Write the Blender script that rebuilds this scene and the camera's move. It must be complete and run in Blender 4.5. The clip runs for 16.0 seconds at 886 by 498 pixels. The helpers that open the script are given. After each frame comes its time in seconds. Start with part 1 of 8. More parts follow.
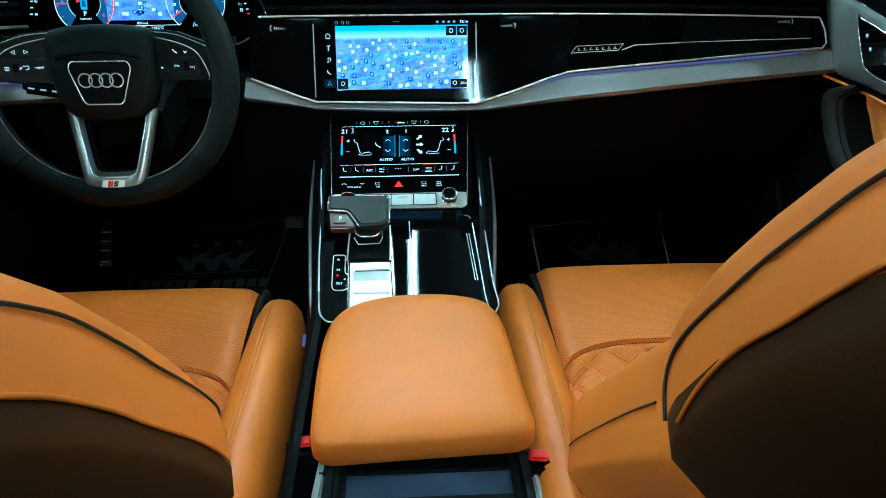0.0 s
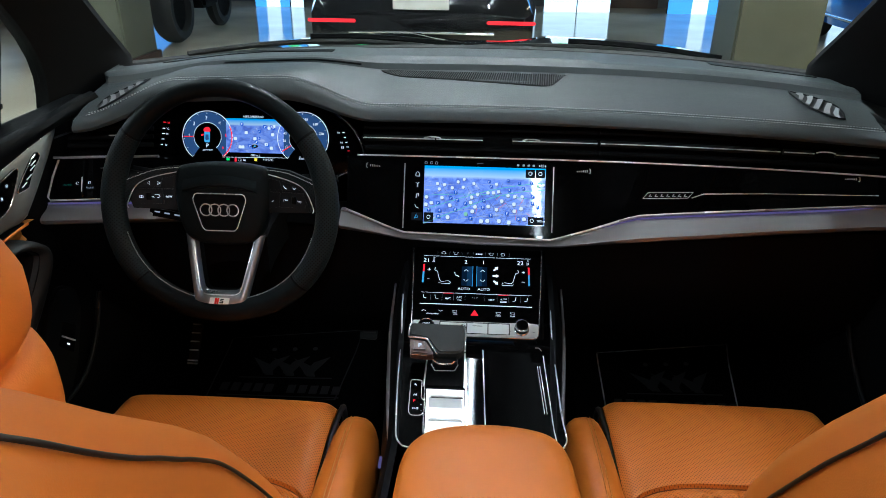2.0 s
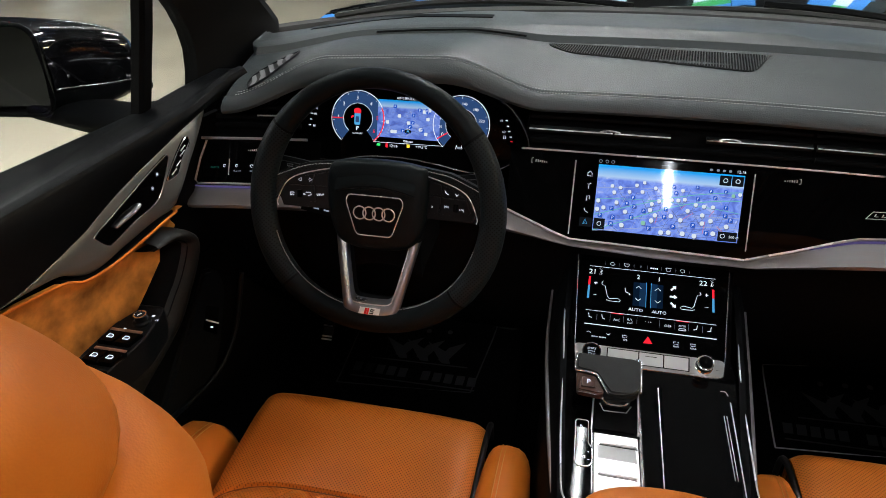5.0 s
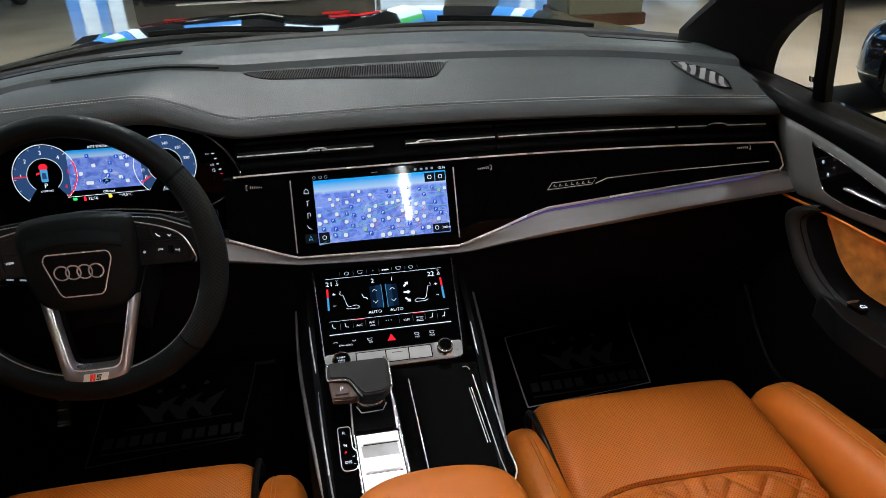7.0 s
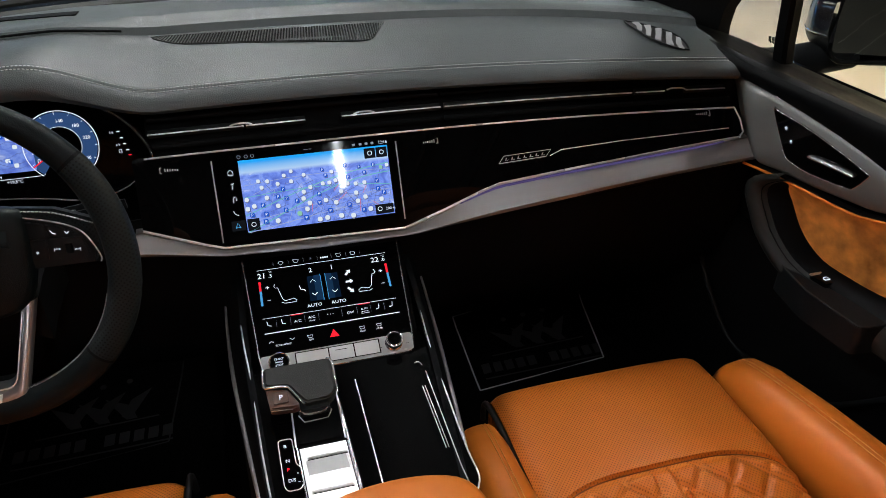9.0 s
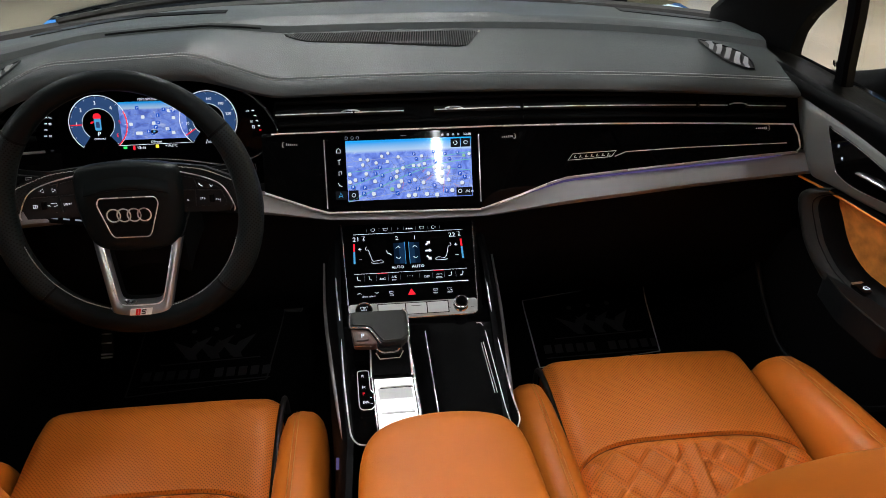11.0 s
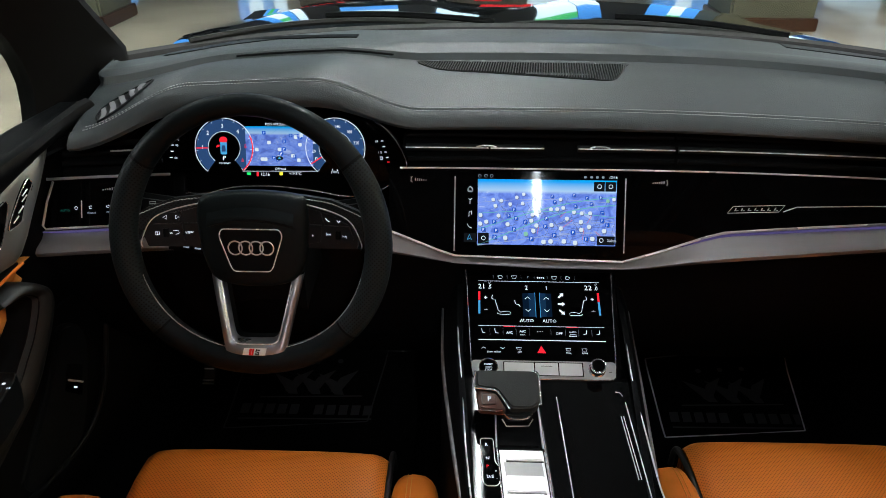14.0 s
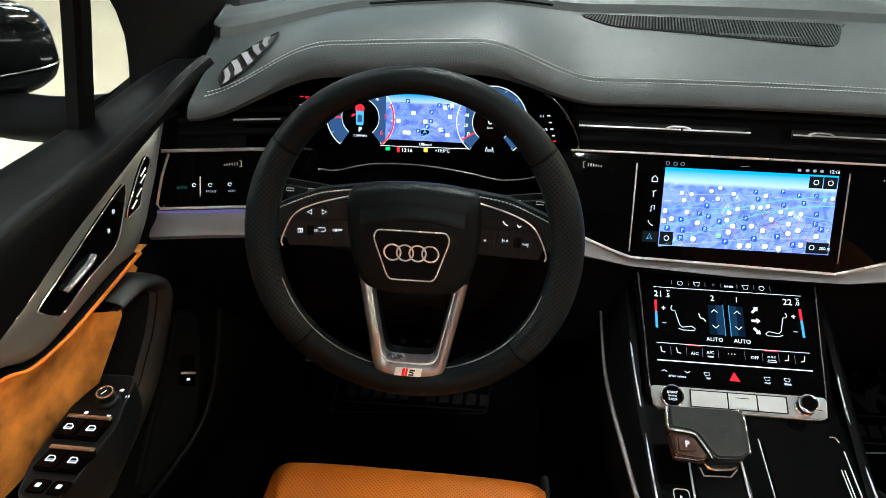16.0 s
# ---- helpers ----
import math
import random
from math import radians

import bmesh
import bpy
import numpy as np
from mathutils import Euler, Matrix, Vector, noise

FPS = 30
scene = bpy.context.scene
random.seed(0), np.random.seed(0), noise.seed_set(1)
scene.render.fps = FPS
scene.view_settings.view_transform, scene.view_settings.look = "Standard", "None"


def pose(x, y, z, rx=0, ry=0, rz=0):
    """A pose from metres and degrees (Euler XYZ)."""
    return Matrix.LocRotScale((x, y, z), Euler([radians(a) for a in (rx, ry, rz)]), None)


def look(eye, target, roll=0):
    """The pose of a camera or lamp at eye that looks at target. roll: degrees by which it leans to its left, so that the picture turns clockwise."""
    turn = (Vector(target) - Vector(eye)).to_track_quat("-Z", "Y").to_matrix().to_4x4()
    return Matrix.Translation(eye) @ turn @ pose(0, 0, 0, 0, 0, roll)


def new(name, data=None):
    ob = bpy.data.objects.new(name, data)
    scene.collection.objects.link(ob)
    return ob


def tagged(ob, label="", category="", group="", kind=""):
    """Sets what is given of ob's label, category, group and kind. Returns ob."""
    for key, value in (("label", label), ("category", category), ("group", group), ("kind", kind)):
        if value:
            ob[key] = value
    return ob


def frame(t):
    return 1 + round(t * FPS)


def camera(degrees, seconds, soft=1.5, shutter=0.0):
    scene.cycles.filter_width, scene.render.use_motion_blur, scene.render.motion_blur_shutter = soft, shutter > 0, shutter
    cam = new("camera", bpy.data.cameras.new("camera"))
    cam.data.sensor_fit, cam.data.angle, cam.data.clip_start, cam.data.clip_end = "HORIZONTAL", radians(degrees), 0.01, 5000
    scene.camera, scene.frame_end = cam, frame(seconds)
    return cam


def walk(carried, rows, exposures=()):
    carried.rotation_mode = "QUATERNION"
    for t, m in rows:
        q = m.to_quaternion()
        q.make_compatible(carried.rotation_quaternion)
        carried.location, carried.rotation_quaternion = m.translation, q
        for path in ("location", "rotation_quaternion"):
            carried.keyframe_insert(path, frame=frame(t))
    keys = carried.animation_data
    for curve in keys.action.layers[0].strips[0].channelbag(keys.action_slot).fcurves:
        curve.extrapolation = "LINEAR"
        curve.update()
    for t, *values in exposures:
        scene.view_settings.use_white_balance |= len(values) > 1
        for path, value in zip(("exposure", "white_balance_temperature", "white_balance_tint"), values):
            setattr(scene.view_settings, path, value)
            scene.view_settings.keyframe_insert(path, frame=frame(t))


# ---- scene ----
cam = camera(65.0, 16.0, 0.55)
PATH = [
    (0, (0.021, -0.871, 1.324), (0.101, 0.802, 0.23), 0.1),
    (0.5, (0.011, -0.895, 1.402), (0.092, 0.832, 0.396), 0.2),
    (1, (0.005, -0.925, 1.419), (0.063, 0.847, 0.494), 0.3),
    (1.5, (0.004, -0.93, 1.412), (0.007, 0.87, 0.54), 0.5),
    (2, (-0.003, -0.904, 1.396), (-0.095, 0.904, 0.546), 0.7),
    (2.5, (-0.048, -0.833, 1.383), (-0.278, 0.956, 0.519), 0.6),
    (3, (-0.09, -0.737, 1.377), (-0.429, 1.014, 0.471), 0.7),
    (3.2, (-0.109, -0.709, 1.38), (-0.479, 1.024, 0.453), 0.7),
    (5.3, (-0.099, -0.781, 1.45), (-0.482, 0.892, 0.423), -0.6),
    (5.5, (-0.092, -0.796, 1.453), (-0.433, 0.892, 0.436), -0.7),
    (6, (-0.06, -0.807, 1.442), (-0.221, 0.927, 0.458), -1.0),
    (6.5, (-0.04, -0.791, 1.436), (0.057, 0.959, 0.472), -1.1),
    (7, (-0.059, -0.783, 1.433), (0.231, 0.949, 0.475), -1.2),
    (7.2, (-0.083, -0.771, 1.424), (0.302, 0.95, 0.482), -0.8),
    (7.5, (-0.063, -0.747, 1.429), (0.359, 0.953, 0.463), -1.0),
    (8, (-0.062, -0.7, 1.409), (0.419, 0.978, 0.434), -0.9),
    (8.2, (-0.059, -0.678, 1.404), (0.428, 0.988, 0.409), -0.8),
    (10.3, (-0.05, -0.759, 1.439), (0.255, 0.9, 0.364), 0.6),
    (10.5, (-0.046, -0.778, 1.442), (0.224, 0.889, 0.371), 0.4),
    (11, (-0.054, -0.838, 1.459), (0.144, 0.855, 0.412), 0.4),
    (11.5, (-0.049, -0.863, 1.464), (0.067, 0.858, 0.453), 0.4),
    (12, (-0.038, -0.859, 1.449), (0.009, 0.884, 0.47), 0.3),
    (12.5, (-0.013, -0.859, 1.443), (-0.016, 0.892, 0.476), 0.1),
    (13, (0.005, -0.851, 1.428), (-0.023, 0.902, 0.465), -0.0),
    (13.5, (-0.022, -0.822, 1.429), (-0.054, 0.93, 0.465), -0.1),
    (14, (-0.116, -0.734, 1.435), (-0.159, 1.008, 0.453), 0.2),
    (14.5, (-0.223, -0.632, 1.435), (-0.283, 1.089, 0.418), 0.5),
    (15, (-0.269, -0.578, 1.412), (-0.377, 1.103, 0.334), 0.6),
    (15.5, (-0.275, -0.556, 1.419), (-0.417, 1.087, 0.287), 0.6),
    (16, (-0.277, -0.571, 1.43), (-0.438, 1.053, 0.275), 0.3),
]
walk(cam, [(t, look(eye, target, roll)) for t, eye, target, roll in PATH], [(0, 0.80, 4450, -36), (0.6, 0.60, 4700, -22), (1.2, 0.42, 5200, -11), (2.0, 0.26, 5600, 0), (3.2, 0.20, 5550, 2), (5.3, 0.15, 6350, 9), (8.0, 0.16, 6250, 8), (10.3, 0.20, 6450, 10), (12.5, 0.10, 6200, 4), (14.0, 0.18, 6150, 4), (15.0, 0.60, 6250, 2), (16, 0.93, 6250, -1)])

# ---- world and large lights ----
world = bpy.data.worlds.new("showroom_air")
world.use_nodes = True
world.node_tree.nodes["Background"].inputs[0].default_value = (0.75, 0.85, 1.0, 1)
world.node_tree.nodes["Background"].inputs[1].default_value = 0.05
scene.world = world


# ---- materials ----
def material(name, color, rough=0.5, metal=0.0, coat=0.0, grain=0.0, grain_scale=400.0, vary=0.15, vary_scale=6.0, emit=None, power=0.0, spec=0.5, stretch=(1, 1, 1), rough_vary=0.12):
    """A surface with colour variation at a large scale and relief at a fine one."""
    m = bpy.data.materials.new(name)
    m.use_nodes = True
    nodes, links = m.node_tree.nodes, m.node_tree.links
    bsdf = nodes["Principled BSDF"]
    bsdf.inputs["Metallic"].default_value = metal
    bsdf.inputs["Coat Weight"].default_value = coat
    bsdf.inputs["Coat Roughness"].default_value = 0.03
    bsdf.inputs["Specular IOR Level"].default_value = spec
    if emit:
        bsdf.inputs["Emission Color"].default_value = (*emit, 1)
        bsdf.inputs["Emission Strength"].default_value = power
    coord = nodes.new("ShaderNodeTexCoord")
    mapping = nodes.new("ShaderNodeMapping")
    mapping.inputs["Scale"].default_value = stretch
    links.new(coord.outputs["Object"], mapping.inputs["Vector"])
    wide = nodes.new("ShaderNodeTexNoise")
    wide.inputs["Scale"].default_value = vary_scale
    wide.inputs["Detail"].default_value = 6
    links.new(mapping.outputs["Vector"], wide.inputs["Vector"])
    ramp = nodes.new("ShaderNodeMapRange")
    ramp.inputs["From Min"].default_value, ramp.inputs["From Max"].default_value = 0.3, 0.7
    ramp.inputs["To Min"].default_value, ramp.inputs["To Max"].default_value = 1 - vary, 1 + vary
    links.new(wide.outputs["Fac"], ramp.inputs["Value"])
    tint = nodes.new("ShaderNodeVectorMath")
    tint.operation = "SCALE"
    tint.inputs[0].default_value = color
    links.new(ramp.outputs["Result"], tint.inputs["Scale"])
    links.new(tint.outputs["Vector"], bsdf.inputs["Base Color"])
    gloss = nodes.new("ShaderNodeMapRange")
    gloss.inputs["From Min"].default_value, gloss.inputs["From Max"].default_value = 0.3, 0.7
    gloss.inputs["To Min"].default_value, gloss.inputs["To Max"].default_value = rough * (1 - rough_vary), rough * (1 + rough_vary)
    links.new(wide.outputs["Fac"], gloss.inputs["Value"])
    links.new(gloss.outputs["Result"], bsdf.inputs["Roughness"])
    if grain:
        fine = nodes.new("ShaderNodeTexVoronoi")
        fine.inputs["Scale"].default_value = grain_scale
        links.new(mapping.outputs["Vector"], fine.inputs["Vector"])
        bump = nodes.new("ShaderNodeBump")
        bump.inputs["Strength"].default_value = grain
        bump.inputs["Distance"].default_value = 0.0006
        links.new(fine.outputs["Distance"], bump.inputs["Height"])
        links.new(bump.outputs["Normal"], bsdf.inputs["Normal"])
    return m


def perforated(m, pitch=0.0034, hole=0.25, depth=0.42, lean=0.0):
    """Adds staggered rows of small punched holes to a leather."""
    nodes, links = m.node_tree.nodes, m.node_tree.links
    coord = nodes.new("ShaderNodeTexCoord")
    grid = nodes.new("ShaderNodeVectorMath")
    grid.operation = "SCALE"
    grid.inputs["Scale"].default_value = 1 / pitch
    tip = nodes.new("ShaderNodeVectorRotate")
    tip.rotation_type = "X_AXIS"
    tip.inputs["Angle"].default_value = radians(lean)
    links.new(coord.outputs["Object"], tip.inputs["Vector"])
    links.new(tip.outputs["Vector"], grid.inputs[0])
    turn = nodes.new("ShaderNodeVectorRotate")
    turn.inputs["Angle"].default_value = radians(45)
    turn.rotation_type = "Z_AXIS"
    links.new(grid.outputs["Vector"], turn.inputs["Vector"])
    part_of = nodes.new("ShaderNodeVectorMath")
    part_of.operation = "FRACTION"
    links.new(turn.outputs["Vector"], part_of.inputs[0])
    middle = nodes.new("ShaderNodeVectorMath")
    middle.operation = "SUBTRACT"
    middle.inputs[1].default_value = (0.5, 0.5, 0)
    links.new(part_of.outputs["Vector"], middle.inputs[0])
    flat = nodes.new("ShaderNodeVectorMath")
    flat.operation = "MULTIPLY"
    flat.inputs[1].default_value = (1, 1, 0)
    links.new(middle.outputs["Vector"], flat.inputs[0])
    away = nodes.new("ShaderNodeVectorMath")
    away.operation = "LENGTH"
    links.new(flat.outputs["Vector"], away.inputs[0])
    mask = nodes.new("ShaderNodeMapRange")
    mask.inputs["From Min"].default_value, mask.inputs["From Max"].default_value = hole * 0.75, hole * 1.15
    mask.inputs["To Min"].default_value = depth
    links.new(away.outputs["Value"], mask.inputs["Value"])
    bsdf = nodes["Principled BSDF"]
    old = bsdf.inputs["Base Color"].links[0].from_socket
    dark = nodes.new("ShaderNodeVectorMath")
    dark.operation = "SCALE"
    links.new(old, dark.inputs[0])
    links.new(mask.outputs["Result"], dark.inputs["Scale"])
    links.new(dark.outputs["Vector"], bsdf.inputs["Base Color"])
    return m


def glow(name, color, power):
    m = bpy.data.materials.new(name)
    m.use_nodes = True
    nodes, links = m.node_tree.nodes, m.node_tree.links
    nodes.remove(nodes["Principled BSDF"])
    e = nodes.new("ShaderNodeEmission")
    e.inputs[0].default_value, e.inputs[1].default_value = (*color, 1), power
    links.new(e.outputs[0], nodes["Material Output"].inputs[0])
    return m


def pane_glass(name, tint, shine=0.03):
    """Thin clear glass: what is behind shows through, with a gloss that grows towards grazing."""
    m = bpy.data.materials.new(name)
    m.use_nodes = True
    nodes, links = m.node_tree.nodes, m.node_tree.links
    nodes.remove(nodes["Principled BSDF"])
    clear, gloss, mix = nodes.new("ShaderNodeBsdfTransparent"), nodes.new("ShaderNodeBsdfGlossy"), nodes.new("ShaderNodeMixShader")
    clear.inputs[0].default_value = (*tint, 1)
    gloss.inputs["Roughness"].default_value = 0.02
    face, steep, amount = nodes.new("ShaderNodeLayerWeight"), nodes.new("ShaderNodeMath"), nodes.new("ShaderNodeMath")
    steep.operation, amount.operation = "POWER", "MULTIPLY_ADD"
    steep.inputs[1].default_value, amount.inputs[1].default_value, amount.inputs[2].default_value = 4, 0.5, shine
    links.new(face.outputs["Facing"], steep.inputs[0])
    links.new(steep.outputs[0], amount.inputs[0])
    links.new(amount.outputs[0], mix.inputs[0])
    links.new(clear.outputs[0], mix.inputs[1])
    links.new(gloss.outputs[0], mix.inputs[2])
    links.new(mix.outputs[0], nodes["Material Output"].inputs[0])
    return m


def map_picture(name, power):
    """The glowing street map: pale blue land, darker hills, a light band of sky at the top."""
    m = bpy.data.materials.new(name)
    m.use_nodes = True
    nodes, links = m.node_tree.nodes, m.node_tree.links
    nodes.remove(nodes["Principled BSDF"])
    coord = nodes.new("ShaderNodeTexCoord")
    land = nodes.new("ShaderNodeTexNoise")
    land.inputs["Scale"].default_value, land.inputs["Detail"].default_value, land.inputs["Distortion"].default_value = 60, 9, 1.2
    links.new(coord.outputs["Object"], land.inputs["Vector"])
    ramp = nodes.new("ShaderNodeValToRGB")
    stops = ramp.color_ramp.elements
    stops[0].position, stops[0].color = 0.34, (0.095, 0.15, 0.56, 1)
    stops[1].position, stops[1].color = 0.70, (0.46, 0.54, 0.86, 1)
    for at_, shade in ((0.47, (0.15, 0.24, 0.74, 1)), (0.56, (0.22, 0.33, 0.82, 1)), (0.60, (0.17, 0.26, 0.72, 1))):
        stops.new(at_).color = shade
    links.new(land.outputs["Fac"], ramp.inputs["Fac"])
    split = nodes.new("ShaderNodeSeparateXYZ")
    links.new(coord.outputs["Generated"], split.inputs[0])
    sky = nodes.new("ShaderNodeValToRGB")
    sky.color_ramp.elements[0].position, sky.color_ramp.elements[0].color = 0.78, (0, 0, 0, 1)
    sky.color_ramp.elements[1].position, sky.color_ramp.elements[1].color = 0.83, (1, 1, 1, 1)
    links.new(split.outputs["Z"], sky.inputs["Fac"])
    air = nodes.new("ShaderNodeValToRGB")
    air.color_ramp.elements[0].position, air.color_ramp.elements[0].color = 0.82, (0.42, 0.58, 0.80, 1)
    air.color_ramp.elements[1].position, air.color_ramp.elements[1].color = 0.97, (0.02, 0.33, 0.80, 1)
    links.new(split.outputs["Z"], air.inputs["Fac"])
    mix = nodes.new("ShaderNodeMix")
    mix.data_type = "RGBA"
    links.new(sky.outputs["Color"], mix.inputs["Factor"])
    links.new(ramp.outputs["Color"], mix.inputs["A"])
    links.new(air.outputs["Color"], mix.inputs["B"])
    e = nodes.new("ShaderNodeEmission")
    e.inputs[1].default_value = power
    links.new(mix.outputs["Result"], e.inputs[0])
    gloss = nodes.new("ShaderNodeBsdfGlossy")
    gloss.inputs["Roughness"].default_value = 0.04
    fres = nodes.new("ShaderNodeFresnel")
    both = nodes.new("ShaderNodeMixShader")
    links.new(fres.outputs[0], both.inputs[0])
    links.new(e.outputs[0], both.inputs[1])
    links.new(gloss.outputs[0], both.inputs[2])
    links.new(both.outputs[0], nodes["Material Output"].inputs[0])
    return m


ORANGE = (0.61, 0.162, 0.014)
leather = material("cognac_leather", ORANGE, 0.45, grain=0.12, grain_scale=900, vary=0.07, vary_scale=9, spec=0.3)
leather_holes = perforated(material("perforated_cognac_leather", ORANGE, 0.48, grain=0.2, grain_scale=900, vary=0.07, vary_scale=9, spec=0.3))
crease_brown = material("brown_crease_line", (0.16, 0.045, 0.008), 0.8)
thread = material("cognac_thread", (0.66, 0.28, 0.07), 0.7)
piping_black = material("black_piping", (0.012, 0.011, 0.011), 0.5)
alcantara = material("cognac_suede", (0.54, 0.22, 0.045), 0.95, grain=0.6, grain_scale=1500, vary=0.55, vary_scale=26, spec=0.12)
pad_black = material("dash_leather", (0.040, 0.049, 0.051), 0.46, grain=0.45, grain_scale=650, vary=0.12, vary_scale=7)
soft_black = material("soft_black_plastic", (0.0056, 0.0068, 0.0078), 0.46, grain=0.3, grain_scale=1200, spec=0.16)
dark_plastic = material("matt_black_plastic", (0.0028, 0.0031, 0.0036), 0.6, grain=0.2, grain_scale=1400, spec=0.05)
gloss_black = material("piano_black", (0.0016, 0.0016, 0.0018), 0.025, vary=0.3, vary_scale=30, rough_vary=0.5, spec=0.09)
wheel_leather = material("black_nappa_leather", (0.0036, 0.0060, 0.0068), 0.40, grain=0.3, grain_scale=1000, spec=0.11)
wheel_holes = perforated(material("perforated_black_leather", (0.0090, 0.0135, 0.0150), 0.46, grain=0.2, grain_scale=1000, spec=0.12), 0.0036, 0.27, 0.15, -74.5)
chrome = material("chrome", (0.86, 0.87, 0.89), 0.13, metal=0.85, vary=0.04)
bright_trim = material("bright_trim", (0.93, 0.95, 0.98), 0.28, metal=0.6, vary=0.04)
aluminium = material("brushed_aluminium", (0.34, 0.325, 0.33), 0.38, metal=0.7, grain=0.1, grain_scale=300, stretch=(0.05, 1, 1), vary=0.06, vary_scale=40)
silver_paint = material("satin_silver", (0.62, 0.63, 0.645), 0.36, metal=0.7, vary=0.05)
bar_silver = material("light_satin_metal", (0.84, 0.86, 0.88), 0.33, metal=0.45, vary=0.06, vary_scale=30, stretch=(0.3, 1, 1))
wood_brown = material("dark_walnut_lacquer", (0.050, 0.017, 0.008), 0.35, vary=0.4, vary_scale=80, stretch=(1, 6, 1))
carpet = material("black_carpet", (0.0030, 0.0030, 0.0033), 0.95, grain=0.8, grain_scale=900, spec=0.03)
mat_print = material("faded_grey_print", (0.022, 0.022, 0.024), 0.85)
lit_hem = material("brightened_hem", (0.62, 0.62, 0.66), 0.85)
white_thread = material("pale_grey_thread", (0.60, 0.61, 0.62), 0.7)
belt_red = material("red_buckle_button", (0.75, 0.01, 0.012), 0.35)
silver_print = material("silver_print", (0.80, 0.81, 0.82), 0.4)
lining = material("dark_headliner", (0.0055, 0.006, 0.0065), 0.9, grain=0.4, grain_scale=900, spec=0.15)
bin_blue = material("slate_plastic", (0.035, 0.05, 0.09), 0.35, vary=0.3, vary_scale=25)
ui_white = glow("ui_white", (0.85, 0.90, 1.0), 1.0)
ui_dim = glow("ui_grey", (0.40, 0.45, 0.55), 0.5)
ui_blue = glow("ui_blue", (0.012, 0.085, 0.55), 0.9)
ui_cyan = glow("ui_cyan", (0.10, 0.45, 0.85), 0.7)
ui_band = glow("ui_dial_band", (0.040, 0.095, 0.25), 0.62)
ui_steel = glow("ui_steel", (0.014, 0.05, 0.12), 0.5)
ui_deep = glow("ui_deep", (0.006, 0.02, 0.05), 0.4)
ui_red = glow("ui_red", (0.95, 0.02, 0.04), 0.9)
ui_green = glow("ui_green", (0.05, 0.8, 0.15), 0.9)
ui_teal = glow("ui_teal", (0.015, 0.10, 0.075), 0.6)
ui_yellow = glow("ui_yellow", (0.95, 0.75, 0.05), 0.9)
ui_pin = glow("ui_pin", (0.72, 0.78, 0.84), 0.9)
ui_road = glow("ui_road", (0.20, 0.62, 0.60), 0.7)
ui_street = glow("ui_street", (0.16, 0.20, 0.50), 0.6)
ui_pale = glow("ui_pale_street", (0.45, 0.52, 0.80), 0.7)
ui_leaf = glow("ui_leaf", (0.30, 0.62, 0.45), 0.8)
ui_jam = glow("ui_jam", (0.85, 0.22, 0.35), 0.7)
ui_black = glow("ui_black", (0.012, 0.014, 0.018), 0.5)
map_wide = map_picture("street_map", 1.0)
map_small = map_picture("cluster_map", 0.8)
ambient_violet = glow("ambient_violet", (0.12, 0.095, 0.25), 0.55)
slat_grey = material("grey_slat_plastic", (0.25, 0.25, 0.255), 0.5)
screen_glass = material("screen_glass", (0.0012, 0.0012, 0.0014), 0.05, spec=0.05)
windscreen_glass = pane_glass("windscreen_glass", (0.93, 0.97, 0.96))
side_glass = pane_glass("side_glass", (0.90, 0.93, 0.92))
roof_glass = pane_glass("roof_glass", (0.85, 0.88, 0.90))


# ---- building helpers ----
def thing(name, label, category, at=(0, 0, 0), group="", kind=""):
    ob = new(name)
    ob.empty_display_size = 0.05
    ob.location = at
    ob["spot"] = tuple(at)
    return tagged(ob, label, category, group, kind)


def hung(ob, parent):
    """Makes ob, whose mesh is in world places, a part of parent."""
    if parent is not None:
        ob.parent = parent
        if parent.type == "EMPTY":
            ob.matrix_parent_inverse = Matrix.Translation([-c for c in parent["spot"]])
    return ob


def part(name, bm, mat, parent=None, label="", angle=38):
    """Links a bmesh as one mesh object under a thing or a part."""
    bmesh.ops.recalc_face_normals(bm, faces=bm.faces)
    me = bpy.data.meshes.new(name)
    bm.to_mesh(me)
    bm.free()
    me.materials.append(mat)
    me.polygons.foreach_set("use_smooth", [True] * len(me.polygons))
    me.set_sharp_from_angle(angle=radians(angle))
    ob = hung(new(name, me), parent)
    if label:
        ob["label"] = label
    return ob


def shell(name, rows, mat, parent=None, back=None, label="", closed=False, angle=38):
    """A loft through rows of points. back: a vector by which the sheet is thickened. closed: each row is a ring."""
    bm = bmesh.new()
    n = len(rows[0])
    top = [[bm.verts.new(p) for p in r] for r in rows]
    span = n if closed else n - 1
    for a, b in zip(top, top[1:]):
        for i in range(span):
            j = (i + 1) % n
            bm.faces.new((a[i], a[j], b[j], b[i]))
    if closed:
        bm.faces.new(top[0])
        bm.faces.new(top[-1])
    elif back is not None:
        off = Vector(back)
        low = [[bm.verts.new(Vector(p) + off) for p in r] for r in rows]
        for a, b in zip(low, low[1:]):
            for i in range(span):
                bm.faces.new((a[i], b[i], b[i + 1], a[i + 1]))
        for i in range(span):
            bm.faces.new((top[0][i], low[0][i], low[0][i + 1], top[0][i + 1]))
            bm.faces.new((top[-1][i + 1], low[-1][i + 1], low[-1][i], top[-1][i]))
        for k in range(len(rows) - 1):
            bm.faces.new((top[k][0], top[k + 1][0], low[k + 1][0], low[k][0]))
            bm.faces.new((top[k + 1][-1], top[k][-1], low[k][-1], low[k + 1][-1]))
    return part(name, bm, mat, parent, label, angle)


